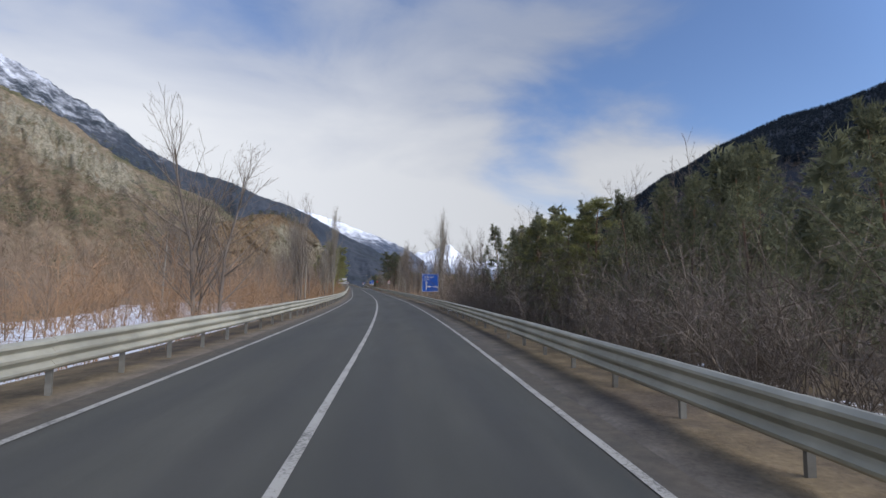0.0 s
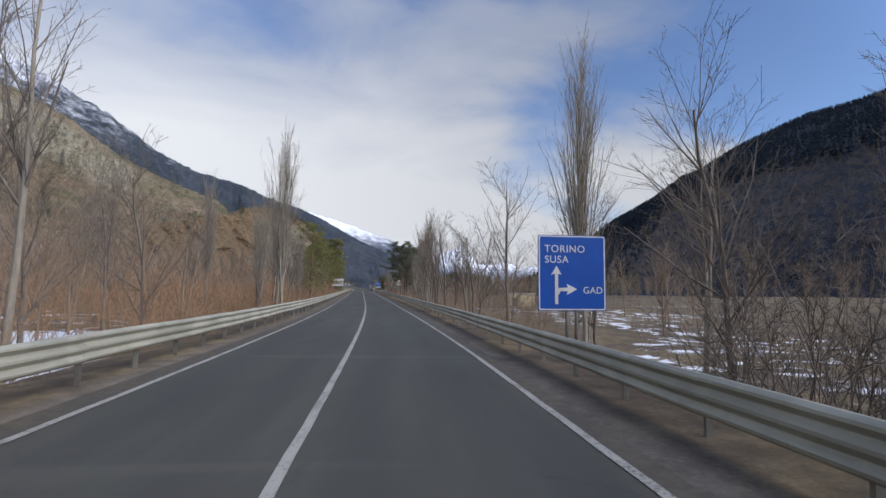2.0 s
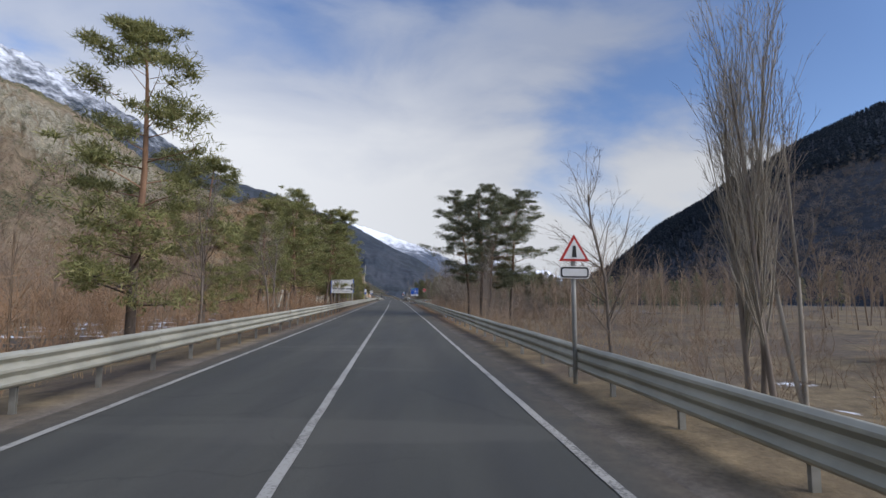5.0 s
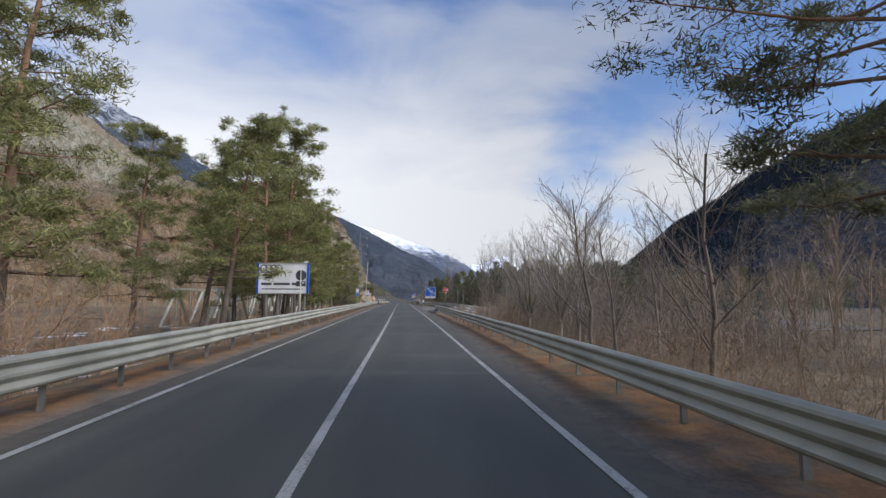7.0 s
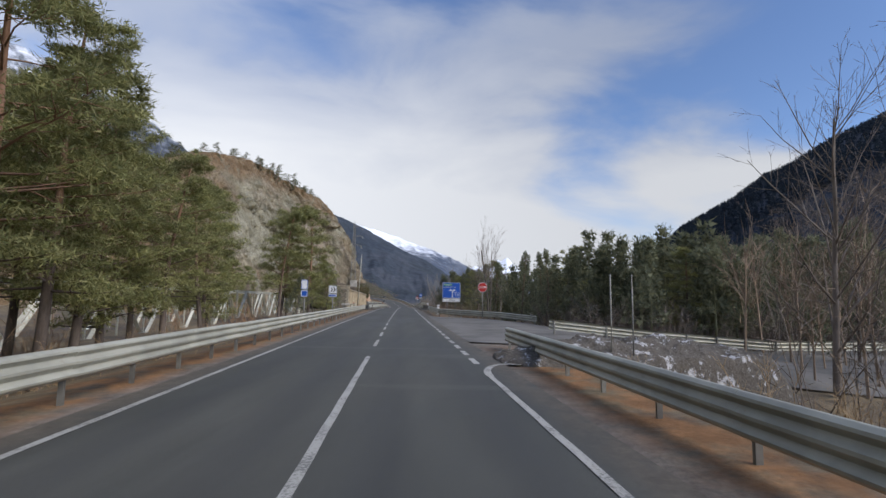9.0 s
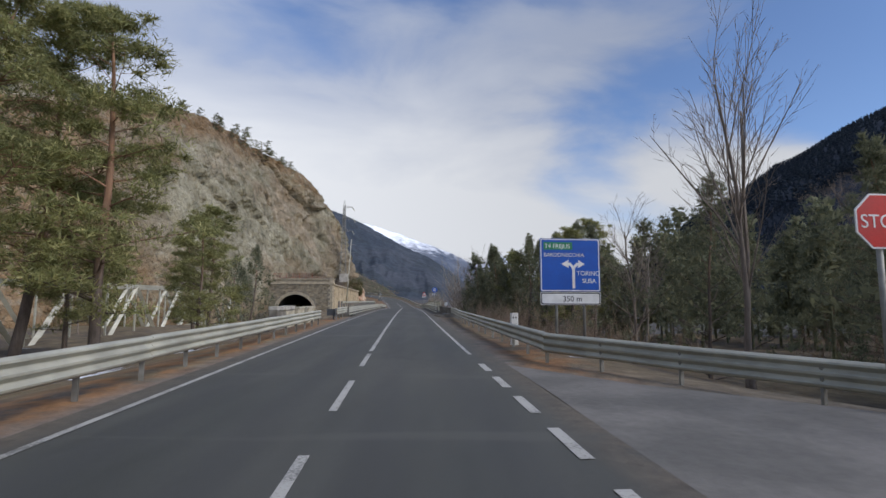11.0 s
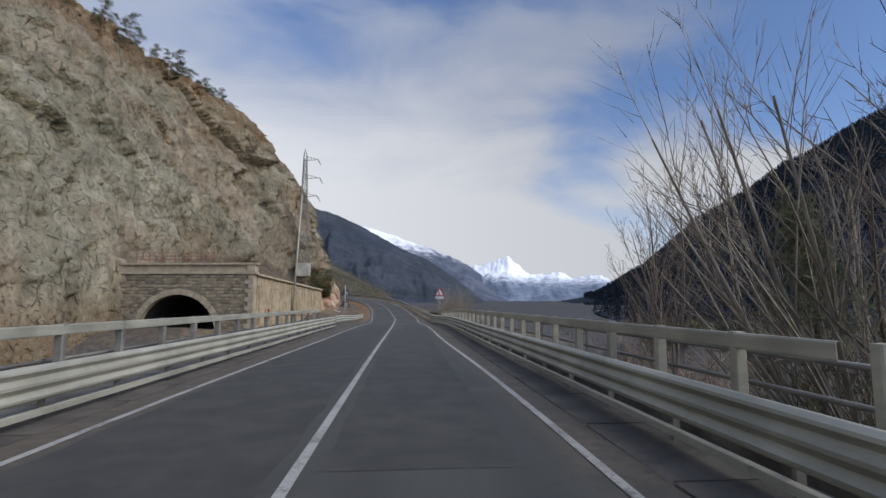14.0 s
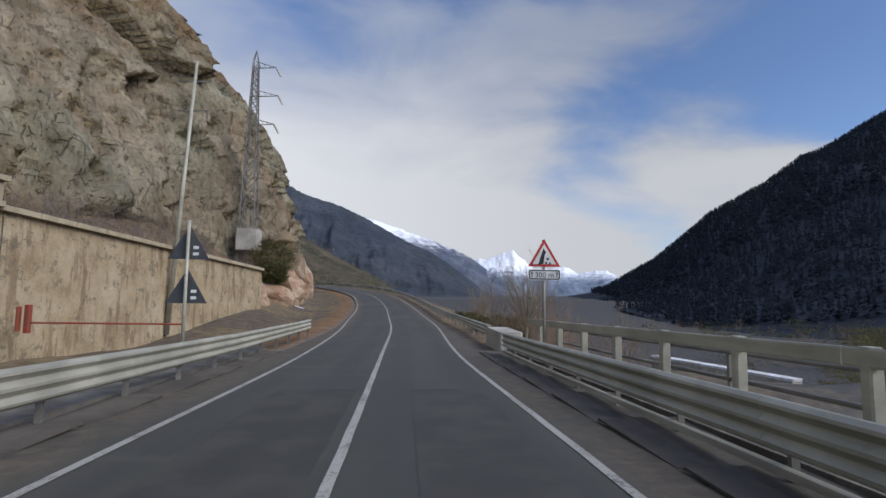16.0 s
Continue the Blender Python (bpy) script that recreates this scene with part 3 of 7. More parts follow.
def hash01(ix, iy, seed):
    h = np.sin(ix * 127.1 + iy * 311.7 + seed * 74.7) * 43758.5453
    return h - np.floor(h)


def vnoise(x, y, seed=0):
    """Smooth value noise of arrays, 0 to 1."""
    x, y = np.asarray(x, float), np.asarray(y, float)
    ix, iy = np.floor(x), np.floor(y)
    u, v = x - ix, y - iy
    u, v = u * u * (3 - 2 * u), v * v * (3 - 2 * v)
    a, b = hash01(ix, iy, seed), hash01(ix + 1, iy, seed)
    c, d = hash01(ix, iy + 1, seed), hash01(ix + 1, iy + 1, seed)
    return (a * (1 - u) + b * u) * (1 - v) + (c * (1 - u) + d * u) * v


def fbm(x, y, seed=0, octaves=5, gain=0.5):
    s, a, t = 0.0, 1.0, 0.0
    for k in range(octaves):
        s = s + a * vnoise(x * 2**k, y * 2**k, seed + k * 13)
        t += a
        a *= gain
    return s / t


def smooth(a, b, x):
    t = np.clip((np.asarray(x, float) - a) / (b - a), 0, 1)
    return t * t * (3 - 2 * t)


# ---------- the road's line: stations along y, centre x, height ----------
LINE = np.array([(-400, -1.0, 0.6), (-60, -1.0, 0.1), (0.0, -0.97, 0.0), (19.5, -1.01, -0.07), (38.9, -1.50, -0.16), (58.2, -2.40, -0.22), (77.4, -3.73, -0.23),
                 (96.4, -5.36, -0.19), (115.4, -7.09, -0.14), (134.2, -8.80, -0.07), (153.0, -10.51, 0.02), (171.7, -12.31, 0.07),
                 (190.5, -14.15, 0.10), (209.3, -16.03, 0.11), (228.2, -17.85, 0.11), (247.1, -19.61, 0.10), (265.9, -21.32, 0.01),
                 (284.5, -22.99, -0.14), (302.9, -24.58, -0.33), (320, -26.35, -0.80), (334.9, -27.9, -0.95), (347.4, -29.7, -0.85),
                 (359.8, -31.6, -0.5), (372.2, -34.1, 0.1), (384.4, -37.4, 0.85), (395.7, -42.8, 1.7), (408, -51, 2.5), (424, -64, 3.2), (450, -90, 3.8), (500, -140, 4.2), (580, -215, 4.5), (700, -320, 4.5), (5200, -4000, 4.5)])


def _spline(col):
    ys, vs = LINE[:, 0], LINE[:, col]
    d = np.gradient(vs, ys)

    def at(y):
        y = np.asarray(y, float)
        k = np.clip(np.searchsorted(ys, y) - 1, 0, len(ys) - 2)
        h = ys[k + 1] - ys[k]
        t = np.clip((y - ys[k]) / h, 0, 1)
        return (vs[k] * (1 + 2 * t) * (1 - t) ** 2 + d[k] * h * t * (1 - t) ** 2 + vs[k + 1] * t * t * (3 - 2 * t) + d[k + 1] * h * t * t * (t - 1))
    return at


road_x, road_z = _spline(1), _spline(2)


def side_at(y):
    """The unit vector to the road's right at station y."""
    s = float(road_x(y + 0.5) - road_x(y - 0.5))
    k = 1 / math.sqrt(1 + s * s)
    return (k, -s * k)


def at_road(y, off, up=0.0):
    sx, sy = side_at(y)
    return (float(road_x(y)) + sx * off, y + sy * off, float(road_z(y)) + up)


def heading(y):
    """Degrees by which the road runs to the left of +y at station y."""
    return math.degrees(math.atan2(-float(road_x(y + 0.5) - road_x(y - 0.5)), 1.0))


def on_road(y, off, up=0.0, turn=0.0):
    return pose(*at_road(y, off, up), 0, 0, heading(y) + turn)


GORGE = (257.0, 322.0)


def ground_height(x, y):
    """Height of the land; x, y arrays."""
    x, y = np.asarray(x, float), np.asarray(y, float)
    off = x - road_x(y)
    a = np.abs(off)
    z = road_z(y) - 0.05
    bump = (fbm(x * 0.25, y * 0.25, 3) - 0.5) * 0.5 + (fbm(x * 0.03, y * 0.03, 8) - 0.5) * 2.0
    bump = bump * smooth(6, 16, a)
    left = -0.9 * smooth(4.6, 10, -off) + 16 * smooth(60, 240, -off) ** 2
    right = -1.3 * smooth(5.2, 13, off)
    flat = smooth(186, 193, y) * (1 - smooth(214, 226, y)) * smooth(2, 4, off)      # the side road's mouth
    right = right * (1 - flat * (1 - 0.8 * smooth(7, 20, off)))
    bump = bump * (1 - flat * (1 - smooth(26, 50, off)))
    end = np.where(off < 0, 298.0, GORGE[1])
    g = smooth(GORGE[0] - 4, GORGE[0] + 5, y) * (1 - smooth(end - 6, end + 1, y))
    bed = smooth(250, 262, y) * (1 - smooth(312, 320, y)) * smooth(6.8, 9.8, -off)      # the railway's cutting before the tunnel
    g = np.maximum(g, bed * 0.6)
    g = g * (1 - smooth(46, 70, -off)) * (1 - smooth(60, 120, off))
    valley = smooth(325, 345, y) * smooth(8, 28, off) * (8.0 + road_z(y) + 0.5)
    under = 0.12 * (1 - smooth(3.3, 3.7, a))
    z = z + np.where(off < 0, left, right) + bump - g * np.where(off < 0, 5.5, 4.0 + 5.0 * smooth(13, 30, off)) - valley - under
    z = z + 2.2 * smooth(328, 350, y) * smooth(5, 16, -off) * (off < 0)
    return z


# ---------- large structure ----------
def build_ground():
    offs = np.concatenate([-np.geomspace(3500, 45, 26), -np.linspace(40, 9, 26), -np.linspace(8.6, 2.6, 22), [0], np.linspace(2.6, 8.6, 22), np.linspace(9, 40, 26), np.geomspace(45, 3500, 26)])
    ys = np.concatenate([-np.geomspace(380, 30, 8), np.arange(-25, 380, 1.25), np.arange(380, 600, 6), np.geomspace(610, 4900, 26)])
    Y, O = np.meshgrid(ys, offs, indexing="ij")
    X = road_x(Y) + O
    X = np.where(Y > 700, road_x(700) + O, X)
    far = smooth(600, 900, Y)
    Z = ground_height(X, Y)
    Z = np.where(Y > 700, -4 + (fbm(X * 0.01, Y * 0.01, 4) - 0.5) * 4, Z)
    me = array_mesh("ground", np.stack([X, Y, Z], -1).reshape(-1, 3), grid_faces(*X.shape)[:, ::-1], M["ground"], True)
    n = fbm(X * 0.05, Y * 0.05, 21)
    snow = 0.62 * smooth(5.5, 8, -O) * (1 - smooth(20, 32, -O)) * (1 - smooth(45, 70, Y)) * (O < 0)
    snow = snow + 0.46 * smooth(6.5, 9, O) * (1 - smooth(50, 80, O)) * (1 - smooth(115, 135, Y)) * smooth(0.44, 0.58, n)
    snow = snow + 0.45 * smooth(5.2, 8, -O) * (1 - smooth(24, 40, -O)) * smooth(0.5, 0.62, n)
    snow = snow + (0.30 + 0.28 * (1 - smooth(50, 90, Y))) * smooth(4.9, 5.6, O) * (1 - smooth(6, 9, O)) * smooth(0.35, 0.6, fbm(X * 0.2, Y * 0.2, 5)) * (1 - smooth(235, 250, Y))
    snow = snow + 0.5 * smooth(8, 14, O) * (1 - smooth(60, 90, O)) * smooth(262, 272, Y) * (1 - smooth(360, 420, Y)) * smooth(0.46, 0.56, fbm(X * 0.09, Y * 0.09, 31))
    snow = snow * (1 - smooth(258, 268, Y) * (1 - smooth(330, 345, Y)))
    point_mask(me, "snow", snow.ravel())
    litter = smooth(3.2, 3.9, np.abs(O)) * (1 - smooth(5.0, 6.5, np.abs(O))) * (0.03 + 0.97 * smooth(105, 150, Y)) * (1 - 0.8 * smooth(222, 232, Y) * (O > 0))
    point_mask(me, "litter", litter.ravel())
    grit = smooth(2.9, 3.2, np.abs(O)) * (1 - smooth(3.7, 4.4, np.abs(O)))
    grit = np.maximum(grit, smooth(3, 4, O) * (1 - smooth(25, 35, O)) * smooth(187, 191, Y) * (1 - smooth(216, 224, Y)))
    point_mask(me, "grit", grit.ravel())
    river = smooth(GORGE[0] + 2, GORGE[0] + 8, Y) * (1 - smooth(GORGE[1] - 8, GORGE[1] - 2, Y)) * (1 - smooth(50, 90, np.abs(O)))
    # The dark bed tone also covers the valley floor right of the road.
    river = np.maximum(river, smooth(9, 22, O) * smooth(264, 285, Y) * 1.3)
    point_mask(me, "river", river.ravel() * 0.7)
    solid("ground", me, M["ground"], "brown winter verge and fields with patches of snow", "ground", "structure")


def ribbon(name, y0, y1, a, b, up, material, label, category, step=1.0, wobble=0.0, kind="structure"):
    """A flat strip of the road between two offsets."""
    ys = np.arange(y0, y1 + step * 0.5, step)
    pts, mask, edge = [], [], []
    cols = np.linspace(a, b, 25) if b - a > 3 else (a, b)
    for y in ys:
        w = wobble * math.sin(y * 3.1) * 0.5
        for o in cols:
            k = narrow(y) * (1 if o > 2.5 else -1 if o < -2.5 else 0) if material is M["paint"] else 0
            if material is M["paint"] and o > 2.5:
                k -= float(np.interp(y, EDGE_SHIFT[0], EDGE_SHIFT[1]))
            pts.append(at_road(float(y), float(o) + w - k, up))
            mask.append(max(0, 1 - abs(abs(abs(o) - 1.5) - 0.75) / 0.45))
            edge.append(float(smooth(2.95, 3.5, abs(o) + (0.35 if y > 255 else 0))))
    me = array_mesh(name, pts, grid_faces(len(ys), len(cols))[:, ::-1], material)
    point_mask(me, "track", mask)
    point_mask(me, "dust", edge)
    return solid(name, me, material, label, category, kind)


def narrow(y):
    """The carriageway narrows on the far half of the bridge."""
    return 0.36 * float(smooth(272, 294, y)) + 0.10 * float(smooth(295, 304, y)) - 0.75 * float(smooth(316, 345, y))


# how far the right edge line strays from its even offset, by station
EDGE_SHIFT = ((0, 30, 52, 72, 82, 128, 148, 178, 240, 260, 280, 298, 307, 330), (0.11, 0.18, 0.20, 0.02, -0.06, 0.0, -0.16, -0.14, -0.08, -0.02, 0.10, 0.08, 0.20, 0.0))


def build_road():
    ribbon("road", -60, 640, -3.62, 3.58, 0.0, M["asphalt"], "worn dark grey two-lane asphalt road", "road", 1.5)
    lab = "worn white painted line on the asphalt"
    ribbon("edge_line", -60, 500, -3.13, -3.015, 0.009, M["paint"], lab, "road marking", 1.0, 0.01)
    ribbon("centre_line", -60, 186, -0.045, 0.075, 0.009, M["paint"], lab, "road marking", 1.0, 0.01)
    for y in np.arange(189.1, 222, 4.6):
        ribbon("centre_dash", float(y), float(y) + 2.6, -0.045, 0.075, 0.009, M["paint"], lab, "road marking", 0.65)
    ribbon("centre_line", 224.6, 500, -0.05, 0.07, 0.009, M["paint"], lab, "road marking", 1.0, 0.01)
    ribbon("edge_line", -60, 182.6, 2.97, 3.085, 0.009, M["paint"], lab, "road marking", 1.0, 0.01)
    for y in np.arange(184.4, 222, 2.0):
        ribbon("edge_dash", float(y), float(y) + 1.2, 2.96, 3.12, 0.009, M["paint"], lab, "road marking", 0.6)
    ribbon("edge_line", 223.6, 500, 2.97, 3.085, 0.009, M["paint"], lab, "road marking", 1.0, 0.01)
    g = Geo()                                   # the line that curls into the side road
    pth = []
    for i in range(13):
        t = i / 12
        ang = math.pi * (1.0 - 0.62 * t)
        p = at_road(182.4 + 2.0 * math.sin(math.pi * 0.62 * t), 3.03 + 0.75 * (1 + math.cos(ang)) * 1.1 - 0.14, 0.009)
        pth.append((p, (math.cos(1.95 * t), -math.sin(1.95 * t))))
    g.sweep(pth, [(0.09, 0), (-0.09, 0)])
    solid("curved_edge_line", g, M["paint"], "white line curling into the side road", "road marking", "structure")
    for y0, y1, a, b in ((262, 297, -2.85, -0.2), (297, 313.5, -1.75, -0.2), (271, 297, 0.25, 2.3), (297, 313.2, 0.85, 2.3)):
        ribbon("asphalt_patch", y0, y1, a, b, 0.004, M["asphalt_dark"], "dark patch of newer asphalt in the lane", "road patch", 1.0, 0.06)
    # the side road's mouth
    rows = []
    for i in range(25):
        t = i / 24
        o = 3.6 + t * 46
        y0, y1 = 188.0 + 3 * (1 - t) ** 2 - 14 * t, 221.5 - 14.0 * t ** 0.6 - 16 * t
        for j in range(9):
            y = y0 + (y1 - y0) * j / 8
            x, yy, z = at_road(y, o, -0.012)
            k = float(smooth(4.5, 9, o))
            z = z * (1 - k) + (float(ground_height(np.array([x]), np.array([yy]))[0]) + 0.07) * k
            rows.append((x, yy, z + 0.02 * math.sin(o * 1.3 + y)))
    me = array_mesh("side_road", rows, grid_faces(25, 9), M["gravel"])
    solid("side_road", me, M["gravel"], "dusty grey asphalt side road with grit", "side road", "structure")


def fan(name, centre, skyline, r0, r1, material, label, seed, rough=0.10, depth=1.7, foot=-8.0, crag=None, steps=46, gully=0.35, curve=1.25):
    """A mountain flank seen from a centre: skyline rows of (azimuth to the right, tangent of elevation)."""
    az = np.array([s[0] for s in skyline], float)
    el = np.array([s[1] for s in skyline], float)
    A = np.linspace(az[0], az[-1], int((az[-1] - az[0]) * 7) + 2)
    E = np.interp(A, az, el)
    R1 = np.interp(A, az, [s[2] if len(s) > 2 else r1 for s in skyline])
    t = np.concatenate([np.linspace(0, 1, steps), np.linspace(1.03, depth, 10)])
    T, AA = np.meshgrid(t, A, indexing="ij")
    EE, RR = np.broadcast_to(E, T.shape), np.broadcast_to(R1, T.shape)
    R = r0 + (RR - r0) * T
    H = RR * EE
    up = np.where(T <= 1, T ** curve, 1 - (T - 1) * 0.75)
    X, Y = centre[0] + R * np.sin(np.radians(AA)), centre[1] + R * np.cos(np.radians(AA))
    k = 14.0 / r1
    n = fbm(X * k * 0.6, Y * k * 0.6, seed, 7, 0.55) - 0.5
    gul = np.abs(fbm(AA * 0.35 + n, T * 1.2, seed + 40, 5) - 0.5)
    Z = foot + (H - foot) * up + n * H * rough * 4 * np.sin(np.pi * np.clip(T, 0, 1)) ** 0.8 - gul * H * gully * np.sin(np.pi * np.clip(T, 0, 1))
    jag = (fbm(AA * 2.2, T * 5, seed + 5, 6, 0.6) - 0.5) * H * rough
    Z = Z + jag * np.clip(T, 0, 1) ** 2
    me = array_mesh(name, np.stack([X, Y, Z], -1).reshape(-1, 3), grid_faces(*X.shape), material, True)
    if crag is not None:
        a0, a1, t0, t1 = crag
        c = smooth(a0, a0 + 5, AA) * (1 - smooth(a1 - 5, a1, AA)) * smooth(t0, t0 + 0.12, T) * (1 - smooth(t1 - 0.08, t1, T))
        point_mask(me, "crag", c.ravel())
        co = np.stack([X, Y, Z], -1)
        rock = np.abs(fbm(AA * 0.9 + n * 2, T * 9, seed + 9, 6, 0.6) - 0.5) * 2
        co[..., 2] += (np.minimum(rock, 0.4) - 0.2) * c * H * 0.16
        me.vertices.foreach_set("co", co.ravel().astype(np.float32))
    solid(name, me, material, label, "mountain", "structure")


def build_mountains():
    c = (-12.0, 150.0)
    fan("mountain_near_west", (0.0, 40.0), [(-110, 0.30), (-70, 0.38), (-45, 0.335), (-38, 0.308), (-34, 0.275), (-31, 0.238), (-28, 0.208), (-25, 0.186), (-21, 0.162), (-18.5, 0.125), (-16.5, 0.06), (-14, 0.0)], 170, 820,
        M["hill_near"], "brown scrub hillside with a pale rock crag", 3, 0.04, crag=(-62, -26, 0.55, 0.97), gully=0.2)
    fan("wooded_slope", (-22.0, 284.0), [(-30, 0.17), (-24, 0.15), (-18.6, 0.122), (-15, 0.090), (-12, 0.060), (-8.5, 0.030), (-6, 0.0)], 190, 400,
        M["hill_wood"], "dark scrub slope above the far bend", 7, 0.03, gully=0.1, foot=-4.0)
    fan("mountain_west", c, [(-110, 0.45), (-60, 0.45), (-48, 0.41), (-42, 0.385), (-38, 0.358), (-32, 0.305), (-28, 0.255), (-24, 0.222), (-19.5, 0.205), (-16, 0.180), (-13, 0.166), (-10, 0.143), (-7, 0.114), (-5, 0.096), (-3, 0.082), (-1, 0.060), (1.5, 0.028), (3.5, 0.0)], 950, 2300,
        M["hill_mid"], "wooded mountain flank dusted with snow, blue haze put into its colour", 11, 0.035)
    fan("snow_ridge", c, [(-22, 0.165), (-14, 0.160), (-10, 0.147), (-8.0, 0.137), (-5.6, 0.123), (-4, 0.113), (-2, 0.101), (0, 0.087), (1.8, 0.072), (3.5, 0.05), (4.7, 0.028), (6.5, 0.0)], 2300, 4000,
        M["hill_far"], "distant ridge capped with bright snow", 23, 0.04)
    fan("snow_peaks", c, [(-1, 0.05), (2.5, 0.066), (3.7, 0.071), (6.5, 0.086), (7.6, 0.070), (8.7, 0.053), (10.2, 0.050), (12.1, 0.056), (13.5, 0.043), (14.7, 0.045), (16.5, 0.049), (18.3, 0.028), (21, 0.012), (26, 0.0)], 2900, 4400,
        M["hill_peak"], "far snow-covered peaks with blue haze put into their lower colour", 37, 0.17)
    # The sun does reach this slope; its shade is only in the colours.
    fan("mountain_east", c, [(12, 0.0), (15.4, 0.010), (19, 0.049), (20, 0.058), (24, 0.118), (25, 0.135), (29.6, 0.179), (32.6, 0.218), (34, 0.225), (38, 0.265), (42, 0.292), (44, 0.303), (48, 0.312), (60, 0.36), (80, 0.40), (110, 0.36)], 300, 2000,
        M["hill_dark"], "forested mountain slope, shade and blue haze put into its colour", 51, 0.008, gully=0.0, foot=-10.0, curve=0.92)


def build_cliff():
    rows = [(-125, 225, 14, 34, 1.2), (-98, 248, 28, 30, 1.2), (-78, 270, 36, 26, 1.3), (-66, 288, 39, 24, 1.35), (-60.5, 303, 43.5, 23, 1.4), (-58, 319, 46.5, 22, 1.4), (-55.5, 334, 47.5, 21, 1.4), (-53.5, 348, 46, 21, 1.6),
            (-51.5, 360, 43, 18, 2.0), (-50, 372, 41, 16, 2.6), (-51.5, 385, 42, 18, 2.4), (-57, 397, 41, 20, 1.7), (-70, 409, 36, 22, 1.3), (-92, 424, 32, 26, 1.2), (-130, 440, 30, 30, 1.1), (-180, 460, 30, 30, 1.1)]
    q = np.array(rows, float)
    base = q[:, :2]
    d = np.concatenate([[0], np.cumsum(np.hypot(*np.diff(base, axis=0).T))])
    s = np.arange(0, d[-1], 0.55)
    k = np.ones(19) / 19
    bx, by, tp, le, ex = (np.convolve(np.pad(np.interp(s, d, q[:, c]), 9, "edge"), k, "valid") for c in range(5))
    tx, ty = np.gradient(bx), np.gradient(by)
    ln = np.hypot(tx, ty)
    nx, ny = -ty / ln, tx / ln                       # away from the road
    v = np.concatenate([np.linspace(0, 1, 120), np.linspace(1.04, 2.6, 24)])
    V, S = np.meshgrid(v, s, indexing="ij")
    W = np.clip(V, 0, 1)
    up = W * np.broadcast_to(tp + 3.0, W.shape)
    warp = (fbm(S * 0.05, up * 0.05, 9, 4) - 0.5) * 14

    def blocks(size, tall, tilt, seed, shear):
        """Broken flat faces: every cell its own depth and slant."""
        a, b = (S + warp * 0.5 + up * shear) / size, (up + warp * 0.6 - S * 0.18) / (size * tall)
        best, out = np.full(a.shape, 9.0), np.zeros(a.shape)
        ia, ib = np.floor(a), np.floor(b)
        for di in (-1, 0, 1):
            for dj in (-1, 0, 1):
                ca, cb = ia + di, ib + dj
                ox, oy = a - ca - hash01(ca, cb, seed), b - cb - hash01(ca, cb, seed + 1)
                d = ox * ox + oy * oy
                h = hash01(ca, cb, seed + 2) - 0.5 + (ox * (hash01(ca, cb, seed + 3) - 0.5) + oy * (hash01(ca, cb, seed + 4) - 0.55) * 0.45) * tilt
                near = d < best
                best, out = np.where(near, d, best), np.where(near, h, out)
        return out

    rough = smooth(300, 345, np.broadcast_to(by, W.shape)) * 0.4 + 0.6          # smoother slabs to the west
    out = blocks(13, 2.2, 1.3, 61, 0.30) * 3.2 + blocks(5.0, 1.9, 1.2, 66, 0.2) * 2.6 * rough + blocks(2.0, 1.6, 1.0, 71, -0.15) * 1.5 * rough
    ledge = fbm(S * 0.035, V * 6, 81, 4) - 0.5
    out = (out + ledge * 2.2 + (fbm(S * 0.5, up * 0.5, 83, 4) - 0.5) * 0.9 + 0.6) * np.minimum(1, W * 6)
    out = out * (1 - smooth(0.9, 1.2, V) * 0.8)
    back = le * W ** ex + np.maximum(V - 1, 0) * 60 - out
    X, Y = bx + nx * back, by + ny * back
    Z = -3.0 + (tp + 3.0) * W + np.where(V > 1, (V - 1) * 3.0 - np.maximum(V - 1.15, 0) * 30, 0) + (fbm(S * 0.2, V * 9, 91) - 0.5) * 1.4 * smooth(0.0, 0.2, V)
    Z = Z - 5.0 * (1 - smooth(0.0, 0.02, V))
    me = array_mesh("cliff", np.stack([X, Y, Z], -1).reshape(-1, 3), grid_faces(*X.shape), M["rock"])
    scrub = smooth(0.80, 0.95, V + (fbm(S * 0.08, V * 4, 97) - 0.5) * 0.25) + smooth(0.55, 0.75, fbm(S * 0.05, V * 4, 95)) * 0.75 + 0.7 * (1 - smooth(0.02, 0.16, V))
    scrub = scrub + np.broadcast_to(1.2 - 1.2 * smooth(276, 306, by), scrub.shape)
    point_mask(me, "scrub", np.clip(scrub, 0, 1).ravel())
    solid("cliff", me, M["rock"], "tall ochre and grey rock cliff with cracks", "cliff", "structure")
    return bx, by, nx, ny, tp, le, s, ex


